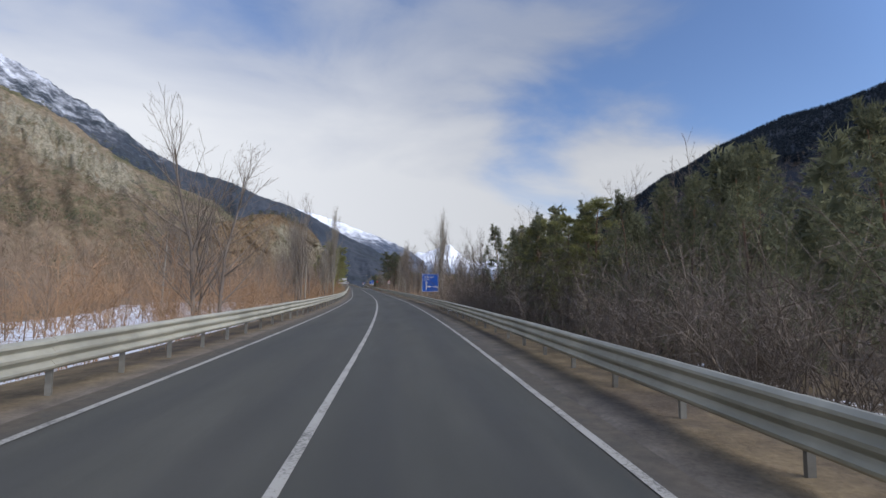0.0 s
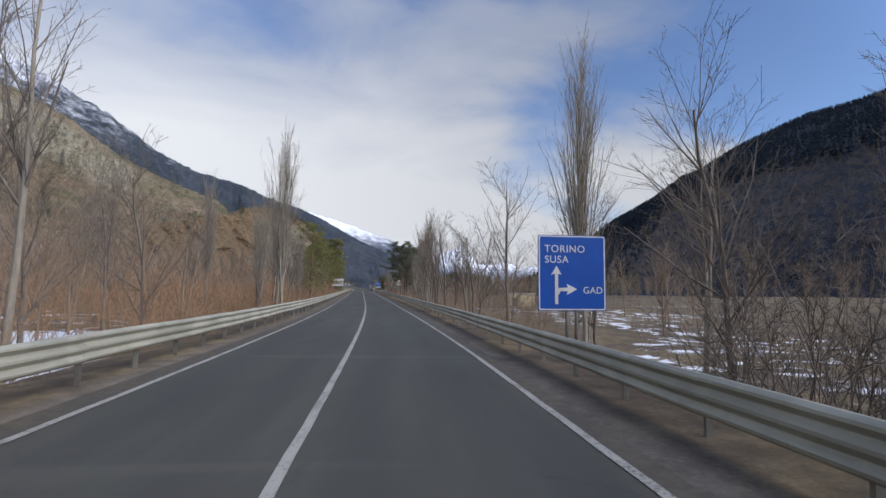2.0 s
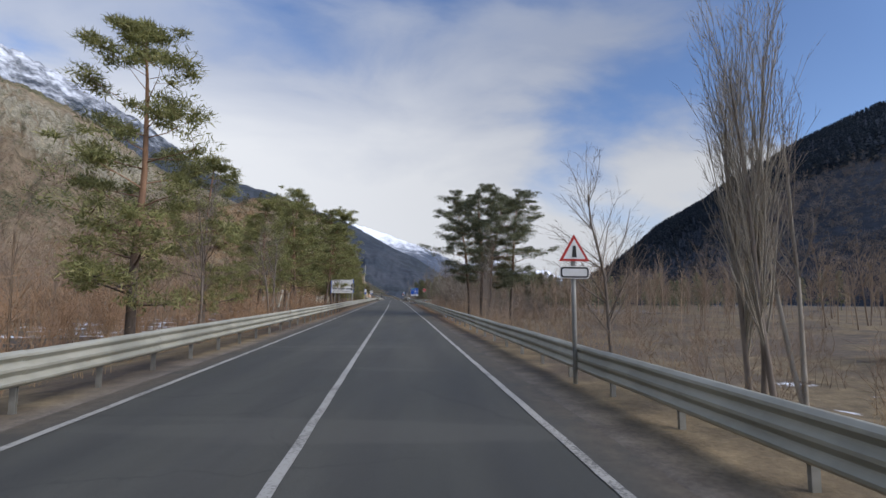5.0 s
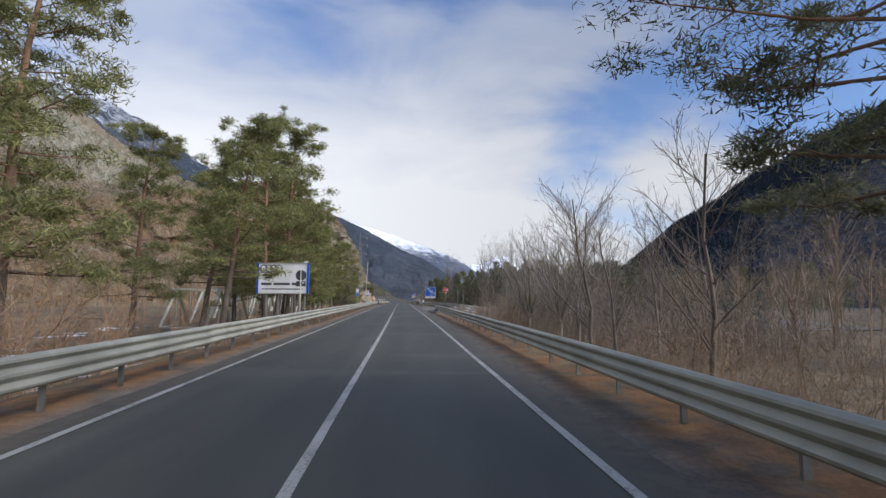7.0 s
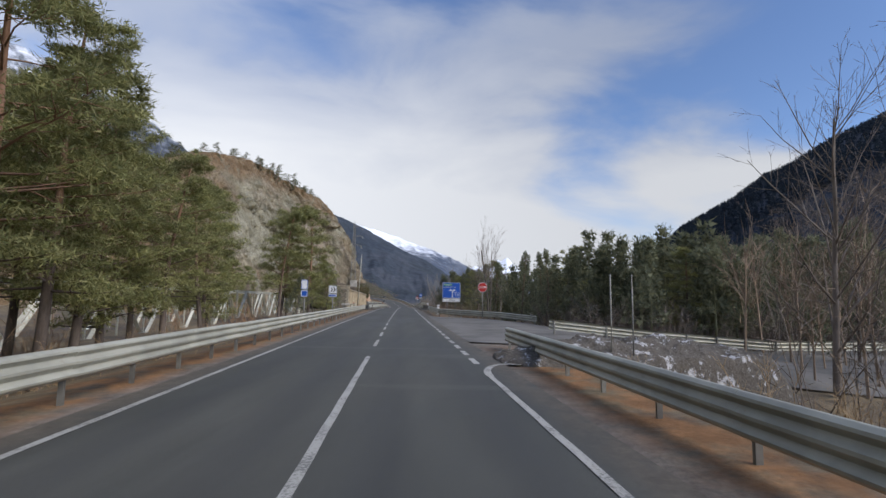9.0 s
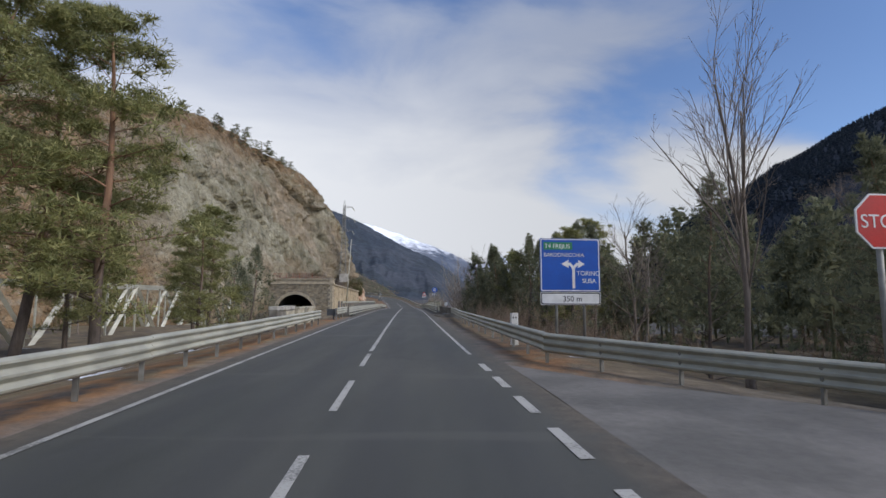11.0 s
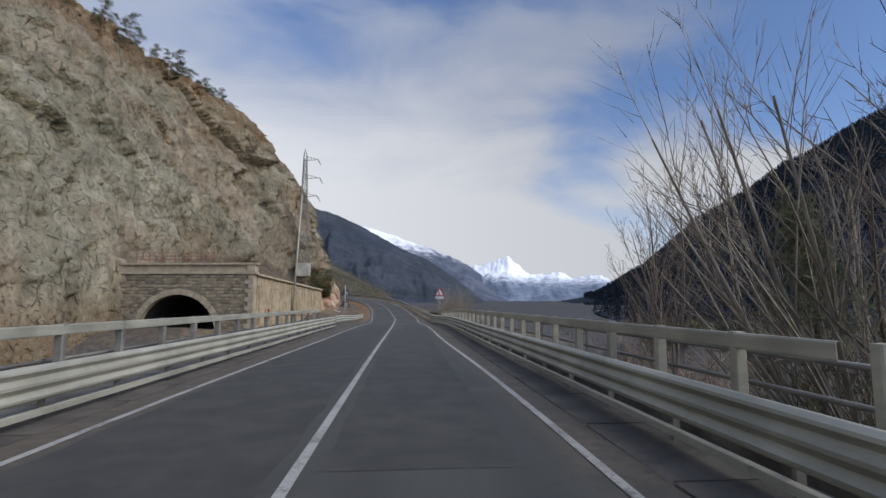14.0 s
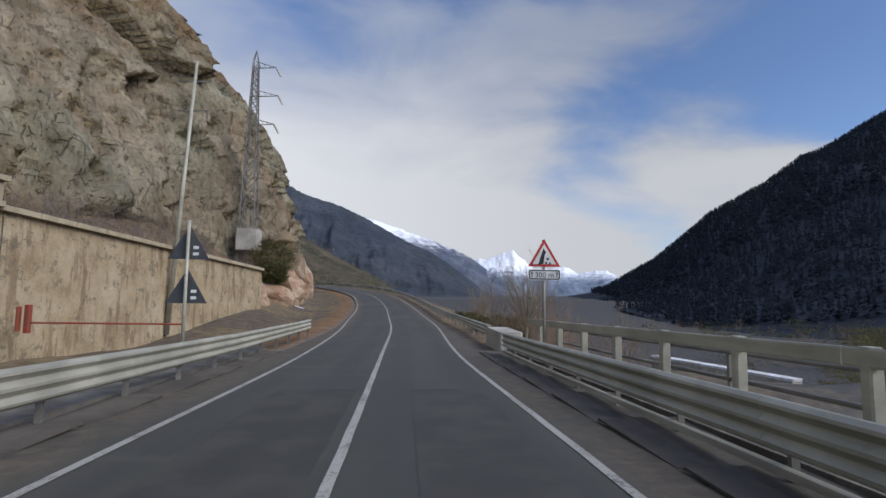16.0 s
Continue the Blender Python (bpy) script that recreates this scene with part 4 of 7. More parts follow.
def build_bridge():
    y0, y1 = GORGE
    y1 = 322.0
    ys = np.arange(y0, y1 + 0.1, 2.5)
    path = [(at_road(float(y), 0), side_at(float(y))) for y in ys]
    g = Geo().sweep(path, [(-5.55, -0.9), (-5.55, 0.10), (-4.35, 0.10), (-4.35, -0.03), (4.75, -0.03), (4.75, 0.10), (5.75, 0.10), (5.75, -0.9)], True)
    solid("bridge_deck", g, M["concrete_dark"], "concrete bridge deck with low kerbs over the river", "bridge", "structure")
    for a, b in ((-4.34, -3.57), (3.53, 4.74)):         # slabs beside the carriageway
        t = thing("bridge_shoulder", on_road(y0, a), "dirty dark slabs beside the carriageway of the bridge", "shoulder", kind="structure")
        inv = on_road(y0, a).inverted()
        slab = Geo().box(((b - a) / 2, 1.05, -0.015), (b - a - 0.02, 2.1, 0.03), None, 0.01).mesh("slab", M["shoulder"])
        for i in range(29):
            part("slab", slab, None, t, m=inv @ on_road(y0 + 0.3 + i * 2.2, a, 0.004 * (i % 3)))
    for y in (y0 + 1, (y0 + y1) / 2, y1 - 1):
        m = on_road(y, 0)
        g = Geo().box((0, 0, -3.9), (9.5, 1.6, 6.0), None, 0.3).box((0, 0, -8.0), (8.6, 1.3, 5.0), None, 0.2)
        solid("bridge_pier", g, M["concrete"], "stained concrete pier under the bridge deck", "pier", "structure", m)
    pts = [at_road(float(y), o, -4.6 - 3.6 * (o > 0)) for y in np.arange(y0 + 3, y1 + 24, 4) for o in ((-45, -1, 1, 90) if y < y1 - 2 else (15, 18, 21, 90))]
    me = array_mesh("river", pts, grid_faces(len(pts) // 4, 4)[:, ::-1], M["water"])
    solid("river", me, M["water"], "dark shallow river under the bridge", "river", "structure")


# ---------- guard rails ----------
W_SECTION = [(0.0, 0.50), (0.02, 0.495), (0.07, 0.455), (0.078, 0.42), (0.025, 0.365), (0.012, 0.345), (0.025, 0.325), (0.078, 0.27), (0.078, 0.23), (0.025, 0.175), (0.012, 0.155), (0.025, 0.135), (0.078, 0.08), (0.07, 0.045), (0.02, 0.005), (0.0, 0.0)]


def beam_mesh(name, side, length=4.05, section=W_SECTION, material=None):
    """A pressed steel beam along +y, bulging towards side (1: to the right)."""
    g = Geo()
    outer = [(side * a, b) for a, b in section]
    inner = [(side * (a - 0.012), b) for a, b in reversed(section)]
    path = [((0, t * length, 0), (1, 0)) for t in (0.0, 0.5, 1.0)]
    g.sweep(path, outer + inner, True)
    return g.mesh(name, material or M["steel"])


def post_mesh(h, w=0.085, d=0.05, material=None):
    g = Geo()
    ring = [(-w / 2, -d / 2), (w / 2, -d / 2), (w / 2, -d / 2 + 0.012), (-w / 2 + 0.012, -d / 2 + 0.012), (-w / 2 + 0.012, d / 2 - 0.012), (w / 2, d / 2 - 0.012), (w / 2, d / 2), (-w / 2, d / 2)]
    g.prism(ring, -0.45, h)
    # Posts default to the darker steel, which puts their shade into the colour.
    return g.mesh("post", material or M["steel_dark"])


def guard_rail(y0, y1, off, top, label, spacing=2.0, flare=0.0):
    """Beams and posts along the road between two stations; off < 0: the left side."""
    side = 1 if off < 0 else -1
    out = lambda y: off + flare * float(smooth(y1 - 16, y1, y))
    rail = thing("guard_rail", on_road(y0, off), label, "guard rail", "roadside guard rails")
    inv = on_road(y0, off).inverted()
    n = max(1, round((y1 - y0) / 4.0))
    step = (y1 - y0) / n
    beam = beam_mesh("beam", side, step * 1.012)
    post = post_mesh(top - 0.03)
    rnd = random.Random(int(y0) + (7 if off > 0 else 0))
    for i in range(n):
        y = y0 + i * step
        a, b = Vector(at_road(y, out(y), top - 0.50 + rnd.uniform(-0.012, 0.012))), Vector(at_road(y + step, out(y + step), top - 0.50))
        d = b - a
        m = Matrix.Translation(a) @ Euler((math.atan2(d.z, d.y), 0, math.atan2(-d.x, d.y))).to_matrix().to_4x4()
        part("beam", beam, None, rail, m=inv @ m)
    k = int((y1 - y0) / spacing)
    for i in range(k + 1):
        y = y0 + 0.15 + i * (y1 - y0 - 0.3) / k
        part("post", post, None, rail, m=inv @ on_road(y, out(y) - side * 0.07, 0, rnd.uniform(-3, 3)))
    return rail


def bridge_rail(y0, y1, off, hand_off, label, phase=0.0, hand_from=0.0, post_steel="steel"):
    """The bridge's barrier: a beam on short posts, a low pipe and a tall box handrail."""
    side = 1 if off < 0 else -1
    rail = thing("bridge_barrier", on_road(y0, off), label, "bridge barrier", "bridge barriers")
    inv = on_road(y0, off).inverted()
    n = round((y1 - y0) / 4.0)
    step = (y1 - y0) / n
    beam = beam_mesh("beam", side, step * 1.01)
    low = beam_mesh("lower_rail", side, step * 1.01, [(0.0, 0.10), (0.06, 0.09), (0.06, 0.01), (0.0, 0.0)], M["steel"])
    hand = beam_mesh("handrail", side, step * 1.01, [(0.0, 0.19), (0.07, 0.19), (0.08, 0.17), (0.08, 0.02), (0.07, 0.0), (0.0, 0.0)], M["steel"])
    short = post_mesh(0.76)
    tall = Geo().box((0, 0, 0.60), (0.16, 0.13, 1.20), None, 0.02).mesh("handrail_post", M[post_steel])
    foot = Geo().box((0, 0, 0.0), (0.24, 0.2, 0.05), None, 0.03).mesh("foot_plate", M["steel_dark"])
    for i in range(n):
        y = y0 + i * step
        for mesh, o, up in ((beam, off, 0.30), (low, off + side * 0.02, 0.10), (hand, hand_off, 1.10)):
            if mesh is hand and y < hand_from:
                continue
            a, b = Vector(at_road(y, o, up)), Vector(at_road(y + step, o, up))
            d = b - a
            part(mesh.name.split(".")[0], mesh, None, rail, m=inv @ Matrix.Translation(a) @ Euler((math.atan2(d.z, d.y), 0, math.atan2(-d.x, d.y))).to_matrix().to_4x4())
    k = round((y1 - y0) / 1.9)
    for i in range(k + (phase == 0)):
        y = y0 + phase + i * (y1 - y0) / k
        part("post", short, None, rail, m=inv @ on_road(y, off - side * 0.07))
        if y < hand_from:
            continue
        p = part("handrail_post", tall, None, rail, m=inv @ on_road(y, hand_off, 0.10))
        part("foot_plate", foot, None, p)
    return rail


# ---------- trees ----------
def tubes(segs, sides):
    """Tapered tubes for rows of p0, p1, r0, r1 as arrays of points and triangles."""
    s = np.asarray(segs, float)
    p0, p1, r0, r1 = s[:, 0:3], s[:, 3:6], s[:, 6], s[:, 7]
    d = p1 - p0
    d /= np.linalg.norm(d, axis=1, keepdims=True) + 1e-9
    ref = np.where(np.abs(d[:, 2:3]) > 0.9, [[1.0, 0, 0]], [[0, 0, 1.0]])
    a = np.cross(d, ref)
    a /= np.linalg.norm(a, axis=1, keepdims=True) + 1e-9
    b = np.cross(d, a)
    vs = []
    for p, r in ((p0, r0), (p1, r1)):
        for j in range(sides):
            t = 2 * math.pi * j / sides
            vs.append(p + (a * math.cos(t) + b * math.sin(t)) * r[:, None])
    v = np.stack(vs, 1).reshape(-1, 3)
    f = []
    for j in range(sides):
        k = (j + 1) % sides
        f += [(j, k, sides + k), (j, sides + k, sides + j)]
    f = (np.arange(len(s))[:, None, None] * 2 * sides + np.array(f)[None]).reshape(-1, 3)
    return v, f


def grow(rnd, p, d, length, r, level, out, levels, spread, up, kids, wander, bare=0.30):
    """Grows one limb and its twigs into out[level]."""
    n = max(2, int(4 - level * 0.6)) + (2 if level == 0 else 0)
    step = length / n
    q, v = Vector(p), Vector(d).normalized()
    for i in range(n):
        v = (v + Vector((rnd.gauss(0, wander), rnd.gauss(0, wander), rnd.gauss(0, wander * 0.6) + up * 0.12))).normalized()
        q2 = q + v * step
        ra, rb = r * (1 - 0.72 * i / n), r * (1 - 0.72 * (i + 1) / n)
        out.append((*q, *q2, max(ra, 0.008), max(rb, 0.006), level))
        if level < levels:
            t = (i + 1) / n
            lo = bare if level == 0 else 0.15
            if t > lo:
                for _ in range(kids[level]):
                    ang = rnd.uniform(0, 2 * math.pi)
                    side = v.orthogonal().normalized()
                    side.rotate(Matrix.Rotation(ang, 3, v))
                    sp = spread[level] * rnd.uniform(0.7, 1.25)
                    nd = (v * math.cos(sp) + side * math.sin(sp)).normalized()
                    nl = length * (0.62 if level == 0 else 0.55) * rnd.uniform(0.6, 1.1) * (1.12 - 0.55 * t)
                    w = q.lerp(q2, rnd.random())
                    grow(rnd, w, nd, nl, max(rb, ra * 0.5) * rnd.uniform(0.42, 0.62), level + 1, out, levels, spread, up, kids, wander)
        q = q2


def limbs_to_parts(name, segs, material, twig_material, label, category, group):
    segs = np.array(segs)
    lv = segs[:, 8]
    t = thing(name, Matrix(), label, category, group)
    v, f = tubes(segs[lv == 0][:, :8], 7)
    part("trunk", array_mesh("trunk", v, f, material, True), None, t)
    v, f = tubes(segs[lv == 1][:, :8], 4)
    v2, f2 = tubes(segs[lv == 2][:, :8], 3)
    s3 = segs[lv == 3]
    if len(s3):
        d3 = s3[:, 3:6] - s3[:, 0:3]
        l3 = np.linalg.norm(d3, axis=1)
        v3, f3 = spikes(np.random.RandomState(3), s3[:, 0:3], d3 / l3[:, None], l3 * 1.25, s3[:, 6] * 2)
        v2, f2 = np.concatenate([v2, v3]), np.concatenate([f2, f3 + len(v2)])
    part("crown", array_mesh("crown", np.concatenate([v, v2]), np.concatenate([f, f2 + len(v)]), twig_material, True), None, t)
    return t


def bare_tree(seed, h, label, kind="round", bark="bark", twig="bark"):
    rnd = random.Random(seed)
    out = []
    if kind == "poplar":
        for k in range(2 + seed % 2):
            grow(rnd, (rnd.gauss(0, 0.25), rnd.gauss(0, 0.25), -0.4), (rnd.gauss(0, 0.04), rnd.gauss(0, 0.04), 1), h * rnd.uniform(0.85, 1), h * 0.0085, 0, out, 3, (0.19, 0.3, 0.45), 0.9, (5, 3, 2), 0.03, 0.30)
    elif kind == "tall":
        for k in range(2):
            grow(rnd, (rnd.gauss(0, 0.2), rnd.gauss(0, 0.2), -0.4), (rnd.gauss(0, 0.09), rnd.gauss(0, 0.09), 1), h * rnd.uniform(0.8, 1), h * 0.0095, 0, out, 3, (0.5, 0.5, 0.6), 0.75, (3, 3, 2), 0.06, 0.42)
    elif kind == "vase":
        top = Vector((0.1, 0, h * 0.16))
        out.append((0, 0, -0.5, *top, h * 0.022, h * 0.018, 0))
        for k in range(13):
            a, lean = k * 2.4 + rnd.gauss(0, 0.2), 0.10 + 0.62 * math.sqrt((k + 0.5) / 13)
            grow(rnd, top, (math.cos(a) * lean, math.sin(a) * lean, 1), h * rnd.uniform(0.74, 0.86) * (1.05 - 0.25 * lean), h * 0.0075, 1, out, 3, (0.5, 0.42, 0.5), 0.5, (0, 6, 6), 0.06)
    else:
        grow(rnd, (0, 0, -0.4), (rnd.gauss(0, 0.05), rnd.gauss(0, 0.05), 1), h, h * 0.013, 0, out, 3, (0.72, 0.62, 0.7), 0.55, (4, 3, 2), 0.08)
    return limbs_to_parts("bare_tree", out, M[bark], M[twig], label, "tree", "bare roadside trees")


def tufts(rnd, centres, size, count, flat=0.7):
    """Sprays of needles: thin triangles that fan out from each centre."""
    c = np.repeat(np.asarray(centres, float), count, axis=0)
    n = len(c)
    d = rnd.normal(size=(n, 3))
    d[:, 2] = d[:, 2] * flat + 0.35
    d /= np.linalg.norm(d, axis=1, keepdims=True) + 1e-9
    s = rnd.normal(size=(n, 3))
    s = np.cross(d, s)
    s /= np.linalg.norm(s, axis=1, keepdims=True) + 1e-9
    ln = size * rnd.uniform(0.6, 1.25, (n, 1))
    w = ln * 0.085
    c = c + rnd.normal(size=(n, 3)) * size * np.array([0.55, 0.55, 0.32])
    v = np.stack([c - s * w, c + s * w, c + d * ln + s * w * 0.25], 1).reshape(-1, 3)
    return v, np.arange(n * 3).reshape(-1, 3)


def pads(nr, rows, inner, outer, size, core=0):
    """Flat cushions of needles. rows: centre x, y, z, radius, flatness, upward lean of the outer needles."""
    P = np.asarray(rows, float)

    def blades(n, r0, r1, length, width, tilt, up):
        q = np.repeat(P, n, axis=0)
        m = len(q)
        a = nr.rand(m) * 6.283
        r = np.sqrt(r0 * r0 + (r1 * r1 - r0 * r0) * nr.rand(m))
        bulge = 0.8 + 0.4 * vnoise(a * 1.1 + q[:, 0] * 3, q[:, 2] * 2.0 + a * 0.3, 5)
        r = r * bulge
        dome = (1 - np.minimum(r, 1) ** 2) * q[:, 4] * (0.25 + 0.75 * nr.rand(m))
        c = q[:, :3] + np.stack([np.cos(a) * r * q[:, 3], np.sin(a) * r * q[:, 3], dome * q[:, 3]], 1)
        d = np.stack([np.cos(a), np.sin(a), np.zeros(m)], 1) + nr.normal(0, 0.75, (m, 3)) * [1, 1, tilt]
        d[:, 2] += up * q[:, 5]
        d /= np.linalg.norm(d, axis=1, keepdims=True)
        s = np.cross(d, np.array([0, 0, 1.0]) + nr.normal(0, tilt, (m, 3)))
        s /= np.linalg.norm(s, axis=1, keepdims=True) + 1e-9
        ln = length * nr.uniform(0.6, 1.3, (m, 1))
        w = width * nr.uniform(0.7, 1.2, (m, 1)) / 2
        return np.stack([c - s * w, c + s * w, c + d * ln], 1).reshape(-1, 3)

    v = np.concatenate([blades(inner, 0.0, 0.8, size * 1.25, size * 0.24, 0.55, 0.1), blades(outer, 0.35, 1.0, size, size * 0.13, 0.6, 1.0)])
    f = np.arange(len(v)).reshape(-1, 3)
    if not core:
        return v, f
    # the close inner mass of each cushion: short crossing sprays in a flattened lump
    c = nr.normal(size=(len(P), core, 1, 3))
    c = c / (np.linalg.norm(c, axis=3, keepdims=True) + 1e-9) * nr.uniform(0.15, 0.85, (len(P), core, 1, 1))
    c = c * np.stack([P[:, 3], P[:, 3], P[:, 3] * np.minimum(0.8, P[:, 4] + 0.15)], 1)[:, None, None, :]
    if core < 20:                               # broad sprays where a tree stands far off, thin ones close by
        c = c + nr.normal(size=(len(P), core, 3, 3)) * np.minimum(P[:, 3] * 0.32, size * 0.5)[:, None, None, None]
    else:
        d = nr.normal(size=(len(P), core, 1, 3)) + [0, 0, 0.3]
        d /= np.linalg.norm(d, axis=3, keepdims=True)
        q = np.cross(d, nr.normal(size=d.shape))
        q /= np.linalg.norm(q, axis=3, keepdims=True) + 1e-9
        c = c + np.concatenate([-q * size * 0.11, q * size * 0.11, d * size * 1.15], 2)
    w = (c + P[:, None, None, :3]).reshape(-1, 3)
    return np.concatenate([v, w]), np.concatenate([f, np.arange(len(w)).reshape(-1, 3) + len(v)])


def pine(seed, h, label, lowest=0.35, spread=0.30, needles="needles", young=False, counts=(6, 30, 0.23, 44), dense=1.0):
    """A Scots pine: a bare trunk, rising limbs with side branches, and flat cushions of needles at their ends."""
    rnd, nr = random.Random(seed), np.random.RandomState(seed)
    segs, rows, limbs = [], [], []
    q, v = Vector((0, 0, -0.5)), Vector((rnd.gauss(0, 0.03), rnd.gauss(0, 0.03), 1)).normalized()
    n = 12
    r0 = h * (0.012 if young else 0.016)
    axis = []
    for i in range(n):
        v = (v + Vector((rnd.gauss(0, 0.035), rnd.gauss(0, 0.035), 0.05))).normalized()
        q2 = q + v * (h + 0.5) / n
        segs.append((*q, *q2, r0 * (1 - 0.85 * i / n), r0 * (1 - 0.85 * (i + 1) / n)))
        axis.append((q.copy(), q2.copy()))
        q = q2

    def limb(p, d, reach, r, sag):
        a = p
        ends = []
        for j in range(3):
            d = (d + Vector((rnd.gauss(0, 0.13), rnd.gauss(0, 0.13), sag))).normalized()
            b = a + d * reach / 3
            limbs.append((*a, *b, r * (1 - 0.27 * j), r * (0.73 - 0.27 * j)))
            ends.append((a.copy(), b.copy(), d.copy()))
            a = b
        return ends

    m = int(h * (4.2 if young else 2.4) * dense)
    for i in range(m):
        t = lowest + (0.985 - lowest) * (i + rnd.random()) / m
        k = min(int(t * n), n - 1)
        p = axis[k][0].lerp(axis[k][1], t * n - k)
        ang = i * 2.4 + rnd.gauss(0, 0.5)
        u = (t - lowest) / (1 - lowest)
        if young:
            reach = h * spread * (1.04 - u) ** 0.9 * rnd.uniform(0.6, 1.15)
            rise, sag = 0.15 + 0.8 * u, 0.12
        else:
            reach = h * spread * (0.55 + 0.75 * u if u < 0.35 else 0.81 * (1.12 - u) ** 0.55) * rnd.uniform(0.45, 1.15)
            rise, sag = rnd.uniform(-0.15, 0.2) + 0.55 * u, 0.03
        d = Vector((math.cos(ang), math.sin(ang), rise)).normalized()
        r = 0.0042 * h * (1.15 - u)
        main = limb(p, d, reach, r, sag)
        tips = [main[2][1]]
        for j in (1, 2):
            for sgn in (-1, 1):
                if rnd.random() < 0.8:
                    side = Vector((d.x * 0.6 - d.y * sgn * 0.9, d.y * 0.6 + d.x * sgn * 0.9, rnd.uniform(0, 0.3)))
                    w = main[j][0].lerp(main[j][1], rnd.random())
                    tips.append(limb(w, side.normalized(), reach * rnd.uniform(0.22, 0.42), r * 0.5, 0.05)[2][1])
        for e in tips:
            if young:
                rad = rnd.uniform(0.22, 0.36)
                rows.append((*e, rad, 0.8, 1.2))
                for q in range(2):
                    rows.append((e.x + rnd.gauss(0, 0.03), e.y + rnd.gauss(0, 0.03), e.z + 0.22 * (q + 1), 0.11 - 0.03 * q, 0.6, 2.6))
            else:
                rad = rnd.uniform(0.42, 0.85) * (1.1 - 0.35 * u)
                rows.append((*e, rad, rnd.uniform(0.35, 0.65), 0.55))
                if rnd.random() < 0.5:
                    rows.append((e.x + rnd.gauss(0, 0.4), e.y + rnd.gauss(0, 0.4), e.z + rnd.uniform(-0.25, 0.3), rad * 0.6, 0.4, 0.6))
    top = axis[-1][1]
    for q in range(3):
        rows.append((top.x, top.y, top.z - 0.25 * q, 0.16 + 0.12 * q, 0.8, 2.0))
    t = thing("pine_tree", Matrix(), label, "pine tree", "roadside pines")
    v1, f1 = tubes(segs, 8)
    v2, f2 = tubes(limbs, 3)
    part("trunk", array_mesh("trunk", np.concatenate([v1, v2]), np.concatenate([f1, f2 + len(v1)]), M["pine_bark"], True), None, t)
    v2, f2 = pads(nr, rows, *counts)
    part("crown", array_mesh("crown", v2, f2, M[needles]), None, t)
    return t


def plant(proto, used, x, y, z=None, size=1.0, turn=0.0, top=None):
    """Stands a tree at a place: the first time the prototype itself, then copies. top: the height its tip reaches."""
    if z is None:
        z = float(ground_height(np.array([x]), np.array([y]))[0])
    if top is not None:
        size = (top - z) / HEIGHT[proto.name.split(".")[0] if proto.name not in HEIGHT else proto.name]
    m = pose(x, y, z, 0, 0, turn) @ Matrix.Scale(size, 4)
    if used.get(proto.name):
        return _copy_scaled(proto, m)
    used[proto.name] = True
    proto.matrix_basis = m
    return proto


def _copy_scaled(proto, m):
    old = proto.matrix_basis.copy()
    proto.matrix_basis = Matrix()
    c = copy_thing(proto, Matrix())
    proto.matrix_basis = old
    c.matrix_basis = m
    return c


def scatter(name, verts, faces, places, material, label, category):
    """One mesh of many transformed copies of a few clumps. places: rows x, y, z, size, turn, which."""
    V, F, k = [], [], 0
    for x, y, z, s, a, w in places:
        v = verts[int(w)]
        c, sn = math.cos(a), math.sin(a)
        V.append(np.stack([x + s * (v[:, 0] * c - v[:, 1] * sn), y + s * (v[:, 0] * sn + v[:, 1] * c), z + s * v[:, 2]], 1))
        F.append(faces[int(w)] + k)
        k += len(v)
    me = array_mesh(name, np.concatenate(V), np.concatenate(F), material)
    return solid(name, me, material, label, category, "stuff")


def spikes(rnd, p, d, length, width):
    """One thin blade for each twig."""
    s = np.cross(d, rnd.normal(size=d.shape))
    s /= np.linalg.norm(s, axis=1, keepdims=True) + 1e-9
    w = np.reshape(width, (-1, 1)) / 2
    v = np.stack([p - s * w, p + s * w, p + d * np.reshape(length, (-1, 1))], 1).reshape(-1, 3)
    return v, np.arange(len(v)).reshape(-1, 3)


